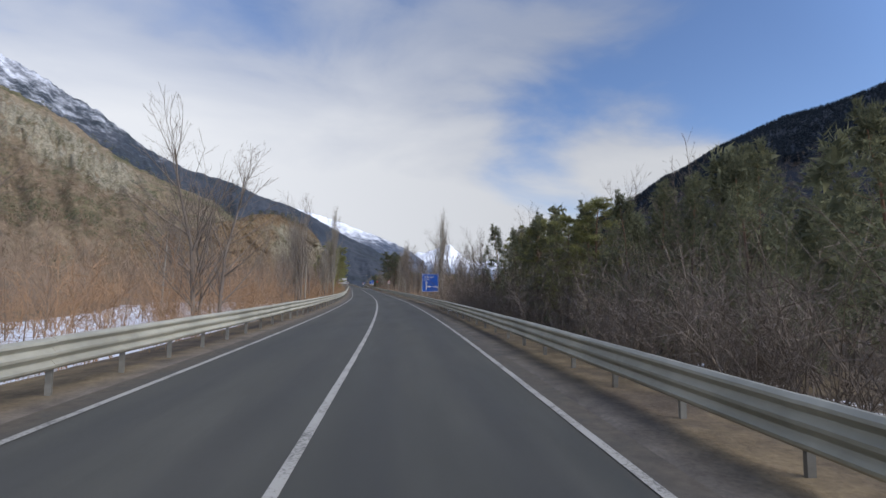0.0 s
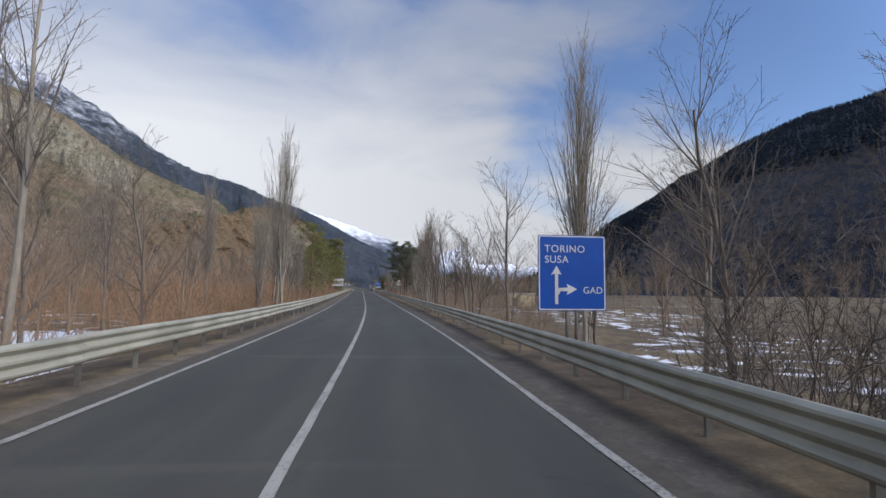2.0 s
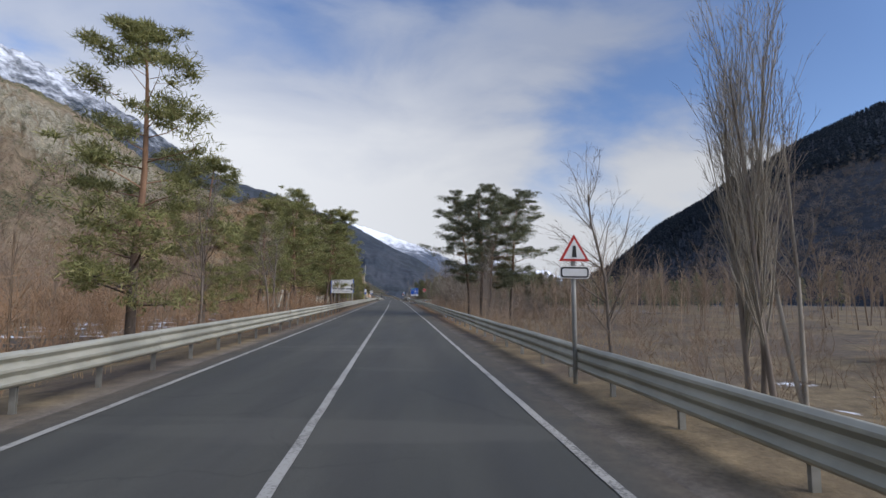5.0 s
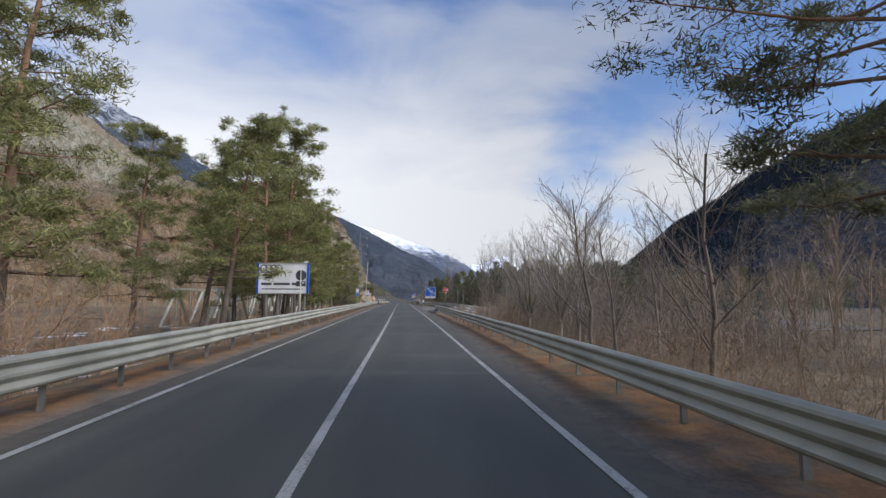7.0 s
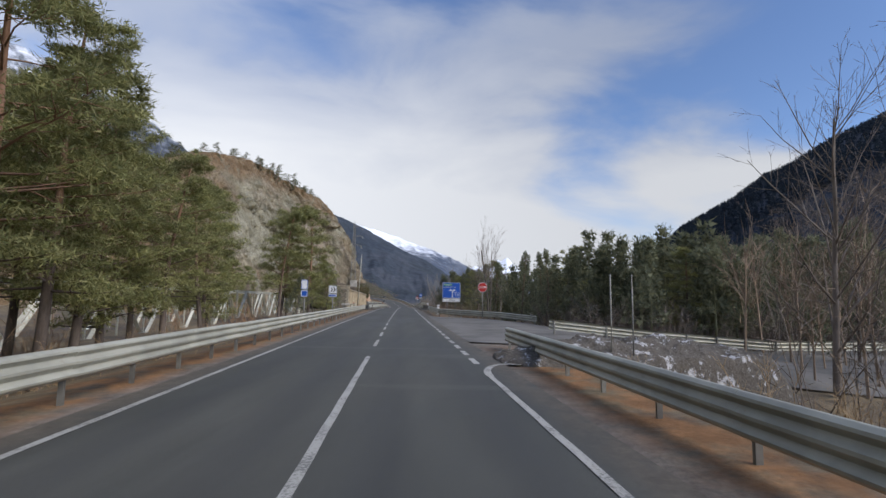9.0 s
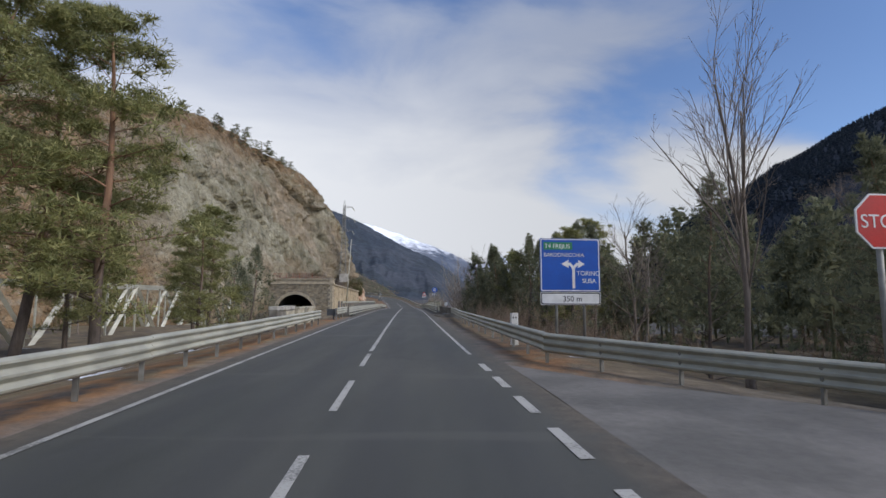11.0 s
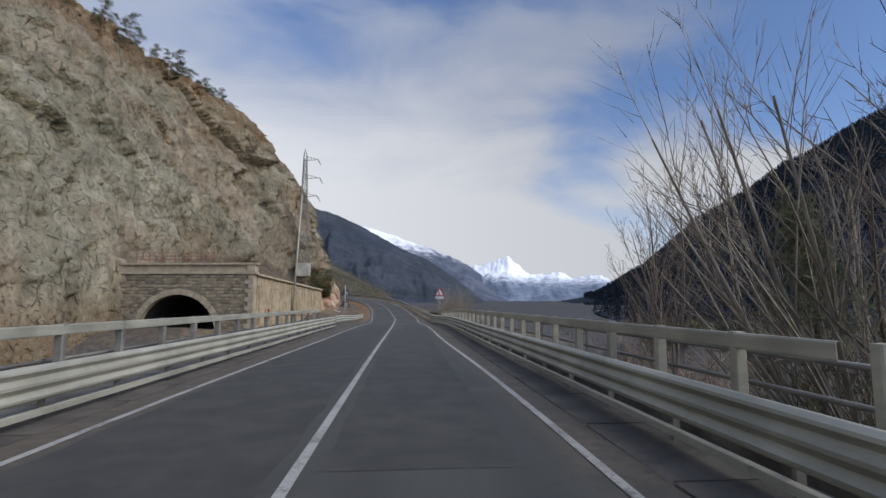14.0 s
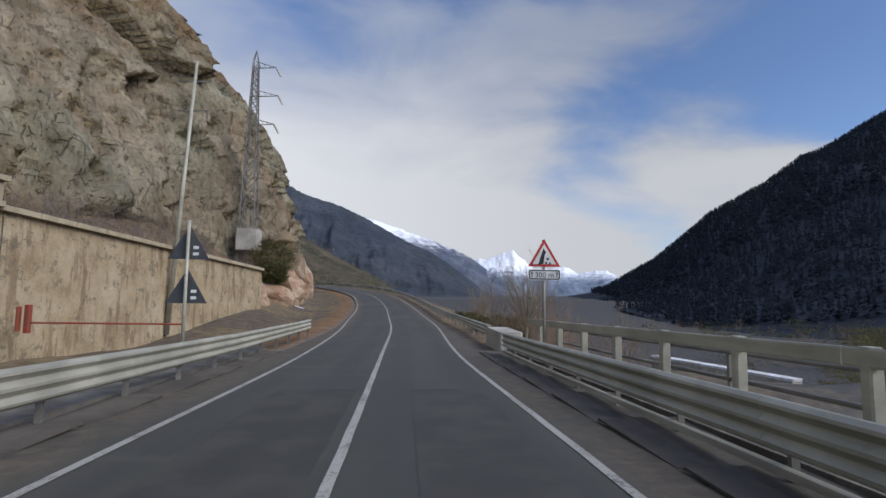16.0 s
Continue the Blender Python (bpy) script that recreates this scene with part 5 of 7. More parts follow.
def shrub_clump(seed, stems=12, h=3.0, fan_out=0.30, twigs=8, thick=0.011, sub=3):
    """A leafless bush: thin bent stems, side twigs, and fine twigs on those."""
    rnd = np.random.RandomState(seed)
    segs, P, D, L = [], [], [], []
    for _ in range(stems):
        q = np.array([rnd.normal(0, 0.4), rnd.normal(0, 0.4), -0.2])
        d = np.array([rnd.normal(0, fan_out), rnd.normal(0, fan_out), 1.0])
        ln = h * rnd.uniform(0.5, 1.1)
        for i in range(3):
            d = d + rnd.normal(0, 0.16, 3)
            d /= np.linalg.norm(d)
            q2 = q + d * ln / 3
            segs.append((*q, *q2, thick * (1.1 - 0.3 * i), thick * (0.8 - 0.3 * i)))
            for _ in range(twigs if i else 2):
                e = d + rnd.normal(0, 0.6, 3)
                P.append(q + (q2 - q) * rnd.rand())
                D.append(e / np.linalg.norm(e))
                L.append(ln * rnd.uniform(0.12, 0.34))
            q = q2
    P, D, L = np.array(P), np.array(D), np.array(L)
    v0, f0 = tubes(segs, 3)
    v1, f1 = spikes(rnd, P, D, L, np.full(len(P), thick * 1.1))
    k = np.repeat(np.arange(len(P)), sub)
    p2 = P[k] + D[k] * (L[k] * rnd.uniform(0.1, 0.95, len(k)))[:, None]
    d2 = D[k] + rnd.normal(0, 0.6, (len(k), 3))
    d2 /= np.linalg.norm(d2, axis=1, keepdims=True)
    v2, f2 = spikes(rnd, p2, d2, L[k] * rnd.uniform(0.25, 0.6, len(k)), np.full(len(k), thick * 0.75))
    return np.concatenate([v0, v1, v2]), np.concatenate([f0, f1 + len(v0), f2 + len(v0) + len(v1)])


def hill_tree(seed, h):
    """A very light leafless or needled tree for the far hillside."""
    rr = np.random.RandomState(seed)
    c = [(rr.normal(0, h * 0.16), rr.normal(0, h * 0.16), h * (0.25 + 0.7 * rr.rand())) for _ in range(9)]
    return tufts(rr, c, h * 0.22, 5)


def far_tree(seed, h, conifer=False):
    """A light tree for woods that nobody could count."""
    rnd = np.random.RandomState(seed)
    if conifer:
        v, f = tubes([(0, 0, -0.5, 0, 0, h, 0.12, 0.02)], 4)
        c = []
        for i in range(52):
            u = rnd.rand() ** 0.8
            a = rnd.rand() * 6.28
            r = h * 0.22 * (1 - u) ** 0.8 * (0.4 + 0.6 * rnd.rand())
            c.append((r * math.cos(a), r * math.sin(a), h * (0.15 + 0.85 * u)))
        v2, f2 = pads(rnd, [(*q, h * 0.065, 0.7, 1.2) for q in c], 3, 7, h * 0.05, 7)
        return np.concatenate([v, v2]), np.concatenate([f, f2 + len(v)])
    top = np.array([rnd.normal(0, 0.3), rnd.normal(0, 0.3), h * 0.75])
    v0, f0 = tubes([(0, 0, -0.5, *top, 0.08, 0.03)], 3)
    n = 26
    k = rnd.uniform(0.25, 1.0, n)
    p = top * k[:, None]
    d = np.stack([rnd.normal(0, 0.4, n), rnd.normal(0, 0.4, n), np.ones(n)], 1)
    d /= np.linalg.norm(d, axis=1, keepdims=True)
    ln = h * rnd.uniform(0.2, 0.45, n)
    v1, f1 = spikes(rnd, p, d, ln, np.full(n, 0.05))
    j = np.repeat(np.arange(n), 5)
    d2 = d[j] + rnd.normal(0, 0.45, (len(j), 3))
    d2 /= np.linalg.norm(d2, axis=1, keepdims=True)
    v2, f2 = spikes(rnd, p[j] + d[j] * (ln[j] * rnd.uniform(0.2, 1, len(j)))[:, None], d2, ln[j] * 0.5, np.full(len(j), 0.03))
    return np.concatenate([v0, v1, v2]), np.concatenate([f0, f1 + len(v0), f2 + len(v0) + len(v1)])


# ---------- signs ----------
def lettering(name, text, size, material, parent, x, z, y=-0.012, label="", align="LEFT", spread=1.0):
    """Letters standing in the x-z plane, facing -y."""
    cu = bpy.data.curves.new(name, "FONT")
    cu.body, cu.size, cu.extrude, cu.align_x, cu.space_character = text, size, 0.002, align, spread
    tmp = bpy.data.objects.new(name, cu)
    scene.collection.objects.link(tmp)
    me = bpy.data.meshes.new_from_object(tmp.evaluated_get(bpy.context.evaluated_depsgraph_get()))
    bpy.data.objects.remove(tmp)
    me.materials.clear()
    me.materials.append(material)
    return part(name, me, None, parent, label, pose(x, y, z, 90, 0, 0))


def rounded(w, h, r=0.05, n=4):
    ring = []
    for cx, cz, a0 in ((w / 2 - r, h / 2 - r, 0), (r - w / 2, h / 2 - r, 90), (r - w / 2, r - h / 2, 180), (w / 2 - r, r - h / 2, 270)):
        for i in range(n + 1):
            a = radians(a0 + 90 * i / n)
            ring.append((cx + r * math.cos(a), cz + r * math.sin(a)))
    return ring


def sign_pole(parent, x, z0, z1, r=0.045, material="steel_dark"):
    g = Geo().tube([(x, 0.06, z0), (x, 0.06, z1)], [r, r], 10)
    return part("pole", g, M[material], parent, smooth=True)


def panel(parent, name, w, h, zc, face, border=None, y=0.0, x=0.0):
    """A framed sign plate with its border as a sub-part."""
    p = part(name, Geo().plate([(x + a, zc + b) for a, b in rounded(w, h)], y - 0.012, y + 0.012), M[face], parent)
    if border:
        k = Geo()
        outer, inner = rounded(w - 0.03, h - 0.03), rounded(w - 0.09, h - 0.09, 0.04)
        n = len(outer)
        k.v = [(x + a, y - 0.0155, zc + b) for a, b in outer] + [(x + a, y - 0.0155, zc + b) for a, b in inner]
        k.f = [(i, (i + 1) % n, n + (i + 1) % n, n + i) for i in range(n)]
        part("border", k, M[border], p)
    return p


def flat_shape(parent, name, ring, material, y=-0.0165, label=""):
    g = Geo().plate(ring, y - 0.001, y + 0.001)
    return part(name, g, M[material], parent, label)


def arrow_sign():
    y = 50.6
    t = thing("direction_sign", pose(3.47, y, 0, 0, 0, 3), "blue direction sign with white arrows on a grey pole", "road sign", "road signs")
    zc, w, h = 1.90, 1.72, 1.84
    sign_pole(t, 0.12, -1.3, 2.6)
    sign_pole(t, -0.12, -1.3, 2.6)
    p = panel(t, "panel", w, h, zc, "blue", "white")
    lettering("place_name", "TORINO", 0.25, M["white"], p, -0.70, zc + 0.50, -0.016, spread=1.1)
    lettering("place_name", "SUSA", 0.25, M["white"], p, -0.70, zc + 0.24, -0.016, spread=1.1)
    lettering("place_name", "GAD", 0.23, M["white"], p, 0.27, zc - 0.50, -0.016, spread=1.05)
    x = -0.40
    flat_shape(p, "arrow", [(x - 0.04, zc - 0.76), (x + 0.04, zc - 0.76), (x + 0.04, zc - 0.03), (x + 0.13, zc - 0.05), (x, zc + 0.17), (x - 0.13, zc - 0.05), (x - 0.04, zc - 0.03)], "white")
    flat_shape(p, "arrow", [(x + 0.04, zc - 0.55), (x + 0.10, zc - 0.45), (x + 0.28, zc - 0.45), (x + 0.26, zc - 0.54), (x + 0.52, zc - 0.40), (x + 0.26, zc - 0.27), (x + 0.28, zc - 0.36), (x + 0.06, zc - 0.37), (x + 0.04, zc - 0.42)], "white")


def fork_sign():
    t = thing("direction_sign", pose(-11.28, 225.0, 0, 0, 0, 7), "blue motorway direction sign above a white distance plate", "road sign", "road signs")
    zc, w, h = 2.80, 1.95, 1.68
    for x in (-0.45, 0.45):
        sign_pole(t, x, -1.2, 3.5)
    p = panel(t, "panel", w, h, zc, "blue", "white")
    flat_shape(p, "green_field", [(-0.86, zc + 0.48), (0.08, zc + 0.48), (0.08, zc + 0.72), (-0.86, zc + 0.72)], "green", -0.0165)
    lettering("place_name", "T4 FREJUS", 0.19, M["white"], p, -0.83, zc + 0.53, -0.019)
    lettering("place_name", "BARDONECCHIA", 0.17, M["white"], p, -0.86, zc + 0.26, -0.017)
    lettering("place_name", "TORINO", 0.20, M["white"], p, 0.20, zc - 0.33, -0.017)
    lettering("place_name", "SUSA", 0.20, M["white"], p, 0.38, zc - 0.57, -0.017)
    flat_shape(p, "arrow", [(0.06, zc - 0.74), (0.15, zc - 0.74), (0.15, zc - 0.12), (0.23, zc - 0.02), (0.26, zc - 0.02), (0.24, zc - 0.10), (0.48, zc + 0.03), (0.26, zc + 0.16), (0.27, zc + 0.07), (0.20, zc + 0.07),
                            (0.105, zc - 0.03), (0.01, zc + 0.07), (-0.06, zc + 0.07), (-0.05, zc + 0.16), (-0.29, zc + 0.03), (-0.05, zc - 0.10), (-0.06, zc - 0.02), (-0.02, zc - 0.02), (0.06, zc - 0.12)], "white")
    q = panel(t, "distance_plate", w, 0.40, zc - 1.06, "white", "black")
    lettering("distance", "350 m", 0.25, M["black"], q, 0.05, zc - 1.15, -0.017, align="CENTER")


def stop_sign():
    t = thing("stop_sign", pose(-8.43, 217.0, 0, 0, 0, 6), "red octagonal stop sign with white letters on a pole", "road sign", "road signs")
    sign_pole(t, 0, -0.6, 3.3)
    zc, r = 2.95, 0.46
    octo = [(r * math.cos(radians(22.5 + 45 * i)), zc + r * math.sin(radians(22.5 + 45 * i))) for i in range(8)]
    small = [(x * 0.94, zc + (z - zc) * 0.94) for x, z in octo]
    p = part("panel", Geo().plate(octo, -0.012, 0.012), M["white"], t)
    flat_shape(p, "red_field", small, "red", -0.0145)
    lettering("word", "STOP", 0.30, M["white"], p, 0, zc - 0.105, -0.018, align="CENTER")


def triangle(parent, zc, side, face, border, y=0.0, flip=False, name="panel"):
    hgt = side * 0.866
    tri = [(-side / 2, zc - hgt / 3), (side / 2, zc - hgt / 3), (0, zc + hgt * 2 / 3)]
    p = part(name, Geo().plate(tri, y - 0.01, y + 0.01), M[border], parent)
    if not flip:
        s = 0.74
        flat_shape(p, "white_field", [(x * s, zc + (z - zc) * s) for x, z in tri], face, y - 0.0125)
    return p


def warning_signs():
    t = thing("warning_sign", pose(-1.66, 106.2, 0, 0, 0, 6), "small red-edged triangular warning sign above a white plate", "road sign", "road signs")
    sign_pole(t, 0, -1.2, 2.55)
    p = triangle(t, 2.35, 0.62, "white", "red")
    flat_shape(p, "symbol", [(-0.05, 2.25), (0.05, 2.25), (0.03, 2.48), (-0.03, 2.48)], "black", -0.016)
    panel(t, "plate", 0.60, 0.24, 1.95, "white", "black")
    t = thing("warning_sign", pose(-21.30, 317.0, 0, 0, 0, 4), "red-edged rockfall warning triangle above a distance plate", "road sign", "road signs")
    sign_pole(t, 0, -1.2, 2.9)
    p = triangle(t, 2.40, 0.92, "white", "red")
    flat_shape(p, "rock_slope", [(-0.18, 2.18), (-0.02, 2.22), (0.0, 2.42), (0.05, 2.55), (-0.02, 2.66), (-0.08, 2.50)], "black", -0.016)
    for a, b, r in ((0.10, 2.35, 0.045), (0.05, 2.24, 0.04), (0.16, 2.23, 0.035)):
        flat_shape(p, "rock", [(a + r * math.cos(i), b + r * math.sin(i)) for i in (0.2, 1.3, 2.6, 3.9, 5.2)], "black", -0.016)
    q = panel(t, "distance_plate", 0.92, 0.30, 1.90, "white", "black")
    lettering("distance", "300 m", 0.22, M["black"], q, 0, 1.82, -0.017, align="CENTER")
    for x in (-0.36, 0.36):
        flat_shape(q, "arrow", [(x - 0.012, 1.80), (x + 0.012, 1.80), (x + 0.012, 1.93), (x + 0.04, 1.93), (x, 2.0), (x - 0.04, 1.93), (x - 0.012, 1.93)], "black")
    t = thing("warning_sign", pose(-30.80, 315.5, 0, 0, 0, 186), "dark backs of two stacked triangular signs on a pole", "road sign", "road signs")
    sign_pole(t, 0, -0.9, 3.15, material="steel")
    for zc in (2.44, 1.30):
        p = triangle(t, zc, 1.04, "grey", "grey", -0.02, True)
        for k, (a, b) in enumerate(((0.12, -0.03), (0.12, -0.20))):
            flat_shape(p, "sticker", [(-0.25, zc + b), (-0.11, zc + b), (-0.11, zc + b + 0.08), (-0.25, zc + b + 0.08)], "white", 0.0 - 0.006)


def round_sign():
    t = thing("mandatory_sign", pose(-17.14, 266.9, 0, 0, 0, 5), "round blue sign with a white symbol above a small plate", "road sign", "road signs")
    sign_pole(t, 0, -0.9, 2.7)
    zc = 2.62
    disc = [(0.31 * math.cos(i * math.pi / 14), zc + 0.31 * math.sin(i * math.pi / 14)) for i in range(28)]
    p = part("panel", Geo().plate(disc, -0.01, 0.01), M["blue"], t)
    flat_shape(p, "symbol", [(-0.11, zc - 0.17), (0.11, zc - 0.17), (0.14, zc), (0.11, zc + 0.19), (-0.11, zc + 0.19), (-0.14, zc)], "white", -0.0125)
    flat_shape(p, "symbol_core", [(-0.07, zc - 0.12), (0.07, zc - 0.12), (0.08, zc + 0.13), (-0.08, zc + 0.13)], "blue", -0.0155)
    for k in range(3):
        flat_shape(p, "symbol_bar", [(-0.05, zc - 0.08 + 0.08 * k), (0.05, zc - 0.08 + 0.08 * k), (0.05, zc - 0.05 + 0.08 * k), (-0.05, zc - 0.05 + 0.08 * k)], "white", -0.018)
    q = panel(t, "plate", 0.54, 0.24, 2.14, "white", "black")
    for z in (2.17, 2.10):
        flat_shape(q, "writing_bar", [(-0.2, z), (0.2, z), (0.2, z + 0.03), (-0.2, z + 0.03)], "grey")


def small_signs():
    t = thing("curve_marker_sign", pose(-20.25, 208.7, 0, 0, 0, 6), "white square sign with two dark marks over a blue plate", "road sign", "road signs")
    sign_pole(t, 0, -0.9, 2.7)
    p = panel(t, "panel", 0.62, 0.62, 2.42, "white", "black")
    for x in (-0.12, 0.08):
        flat_shape(p, "chevron", [(x - 0.06, 2.26), (x + 0.05, 2.42), (x - 0.06, 2.58), (x + 0.02, 2.58), (x + 0.13, 2.42), (x + 0.02, 2.26)], "black")
    panel(t, "blue_plate", 0.62, 0.20, 1.98, "blue", "white")
    t = thing("bus_stop_sign", pose(-20.7, 203.0, 0, 0, 0, 8), "narrow white and blue stop sign on a pole", "road sign", "road signs")
    sign_pole(t, 0, -0.9, 2.9)
    panel(t, "panel", 0.42, 0.62, 2.62, "white", "blue")
    panel(t, "blue_plate", 0.42, 0.42, 2.05, "blue", "white")
    t = thing("round_sign_back", pose(-15.88, 160.75, 0, 0, 0, 4), "dark backs of a round sign and plate on pale pole", "road sign", "road signs")
    sign_pole(t, 0, -0.9, 3.1, 0.035, "steel")
    part("disc", Geo().plate([(0.29 * math.cos(i * math.pi / 14), 2.80 + 0.29 * math.sin(i * math.pi / 14)) for i in range(28)], 0.10, 0.12), M["grey"], t)
    p = part("plate", Geo().box((0, 0.11, 2.34), (0.52, 0.02, 0.28), None, 0.005), M["grey"], t)
    flat_shape(p, "sticker", [(0.09, 2.36), (0.18, 2.36), (0.18, 2.43), (0.09, 2.43)], "white", 0.098)


def billboard():
    t = thing("billboard", pose(-17.86, 163.8, 0, 0, 0, 4), "white advertising billboard with four dark rings and blue edges", "billboard", "roadside billboard")
    w, h, zc = 3.04, 1.82, 2.76
    part("panel", Geo().box((0, 0, zc), (w, 0.06, h), None, 0.01), M["white"], t)
    for x in (-1.49, 1.49):
        part("frame_upright", Geo().box((x, 0.02, zc), (0.10, 0.22, h + 0.04), None, 0.01), M["blue"], t, "blue edge panel")
    for z in (zc - h / 2, zc + h / 2):
        part("frame_bar", Geo().box((0, -0.03, z), (w + 0.04, 0.08, 0.06), None, 0.01), M["steel"], t)
    for x in (-1.0, -0.3, 0.55, 0.95, 1.3):
        part("leg", Geo().box((x, 0.09, 0.5), (0.09, 0.09, 3.6), None, 0.015), M["steel_dark"], t)
    for i in range(4):
        g = Geo()
        c, r0, r1 = -1.17 + i * 0.30, 0.225, 0.17
        n = 24
        g.v = [(c + r * math.cos(2 * math.pi * k / n), -0.036, zc + 0.60 + r * math.sin(2 * math.pi * k / n)) for r in (r0, r1) for k in range(n)]
        g.f = [(k, (k + 1) % n, n + (k + 1) % n, n + k) for k in range(n)]
        part("ring", g, M["grey"], t, "dark grey ring")
    for a, b, z, hh in ((-1.25, -0.72, 0.10, 0.13), (-1.28, -0.66, -0.42, 0.15), (-0.55, 0.42, -0.42, 0.15), (0.53, 1.22, -0.42, 0.15), (-1.25, 1.2, -0.68, 0.06)):
        flat_shape(t, "writing_bar", [(a, zc + z), (b, zc + z), (b, zc + z + hh), (a, zc + z + hh)], "grey", -0.036)
    part("top_box", Geo().box((1.35, -0.05, zc + 0.98), (0.22, 0.14, 0.10), None, 0.01), M["white"], t)


# ---------- portal, walls, pylons ----------
def tunnel_portal():
    t = thing("tunnel_portal", pose(-50.0, 321.5, 0, 0, 0, 0), "stone railway tunnel portal with an arched dark opening", "tunnel portal")
    r, cx, sp, top, x0, x1, bot = 4.45, -1.2, -2.1, 4.65, -9.5, 7.4, -6.0
    n = 28
    arc = [(cx + r * math.cos(math.pi * i / n), sp + r * math.sin(math.pi * i / n)) for i in range(n + 1)]
    g = Geo()
    for yy in (0.0, 1.2):                       # the front and back face, in fans beside and above the arch
        k = len(g.v)
        g.v += [(x, yy, z) for x, z in arc] + [(x, yy, top) for x, z in arc] + [(x1, yy, bot), (x1, yy, sp), (x1, yy, top), (cx + r, yy, bot), (x0, yy, bot), (x0, yy, sp), (x0, yy, top), (cx - r, yy, bot)]
        m = n + 1
        g.f += [(k + i, k + i + 1, k + m + i + 1, k + m + i) for i in range(n)]
        e = k + 2 * m
        g.f += [(e, e + 1, k, e + 3), (e + 1, e + 2, k + m, k), (e + 4, e + 7, k + n, e + 5), (e + 5, k + n, k + m + n, e + 6)]
    part("face", g, M["masonry"], t)
    for i in range(19):                         # arch stones
        a0, a1 = math.pi * i / 19 + 0.006, math.pi * (i + 1) / 19 - 0.006
        w = 0.66 if i % 2 else 0.58
        ring = [(cx + q * math.cos(a), sp + q * math.sin(a)) for q, a in ((r - 0.02, a0), (r + w, a0), (r + w, a1), (r - 0.02, a1))]
        part("arch_stone", Geo().plate(ring, -0.10 - 0.02 * (i % 3), 0.6), M["ashlar"], t)
    lining = Geo()
    k = len(arc)
    lining.v = [(x, yy, z) for yy in (0.5, 34) for x, z in [(cx + r, bot)] + arc + [(cx - r, bot)]]
    lining.f = [(i, i + 1, k + 2 + i + 1, k + 2 + i) for i in range(k + 1)] + [tuple(range(k + 2, 2 * k + 4))]
    part("lining", lining, M["dark"], t, "dark tunnel lining")
    zq = bot
    i = 0
    while zq < top - 0.05:                      # quoins at the corner
        hq = min(0.50, top - zq)
        wq = 0.98 if i % 2 else 0.62
        part("quoin", Geo().box((x1 - wq / 2 + 0.06, 0.28, zq + hq / 2), (wq, 0.75, hq - 0.03), None, 0.04), M["ashlar"], t)
        zq, i = zq + hq, i + 1
    part("string_course", Geo().box(((x0 + x1) / 2 + 0.1, 0.35, top + 0.12), (x1 - x0 + 0.5, 1.1, 0.24), None, 0.05), M["ashlar"], t)
    part("parapet", Geo().box(((x0 + x1) / 2, 0.45, top + 0.65), (x1 - x0, 0.7, 0.84), None, 0.03), M["ashlar"], t)
    for k in range(11):
        w = (x1 - x0 + 0.6) / 11
        part("coping", Geo().box((x0 - 0.2 + (k + 0.5) * w, 0.4 + 0.02 * (k % 3), top + 1.18), (w - 0.03, 1.15, 0.22 + 0.02 * (k % 2)), None, 0.05), M["ashlar"], t)
    part("corner_pier", Geo().box((x1 - 0.3, 0.4, top + 0.75), (1.0, 1.0, 1.1), None, 0.05), M["ashlar"], t)
    rnd = random.Random(77)                     # rubble stones, proud of the mortar
    shapes = []
    for q in range(7):
        w, h = rnd.uniform(0.24, 0.42), rnd.uniform(0.16, 0.27)
        ring = [(w * (math.cos(a) * rnd.uniform(0.85, 1.15)), h * math.sin(a) * rnd.uniform(0.85, 1.15)) for a in (0.3, 0.9, 2.1, 2.8, 3.5, 4.2, 5.2, 5.9)]
        g = Geo()
        g.v = [(x * 0.82, -0.065, z * 0.82) for x, z in ring] + [(x * 0.98, -0.045, z * 0.98) for x, z in ring] + [(x, 0.02, z) for x, z in ring]
        g.f = [tuple(range(8))] + [(k * 8 + i, k * 8 + (i + 1) % 8, k * 8 + 8 + (i + 1) % 8, k * 8 + 8 + i) for k in (0, 1) for i in range(8)]
        shapes.append(g.mesh("stone", M["rubble"]))
    z, row = -3.0, 0
    while z < top - 0.1:
        x = x0 + 0.3 + rnd.uniform(0, 0.3)
        while x < x1 - 1.0:
            if math.hypot(x - cx, max(z - sp, 0)) > r + 0.85:
                part("stone", shapes[rnd.randrange(7)], None, t, m=pose(x, rnd.uniform(-0.01, 0.02), z + rnd.uniform(-0.05, 0.05), 0, rnd.uniform(-14, 14), 0) @ Matrix.Scale(rnd.uniform(0.85, 1.15), 4))
            x += rnd.uniform(0.44, 0.62)
        z += 0.37
    f = thing("parapet_fence", pose(-50.0, 322.0, top + 1.26), "thin rusty fence on the tunnel parapet", "fence")
    for k in range(7):
        part("post", Geo().tube([(-6.5 + k * 1.5, 0, 0), (-6.5 + k * 1.5, 0, 1.25)], [0.035, 0.035], 6), M["rust"], f)
    for z in (0.45, 0.85, 1.2):
        part("bar", Geo().tube([(-6.5, 0, z), (2.5, 0, z)], [0.025, 0.025], 5), M["rust"], f)


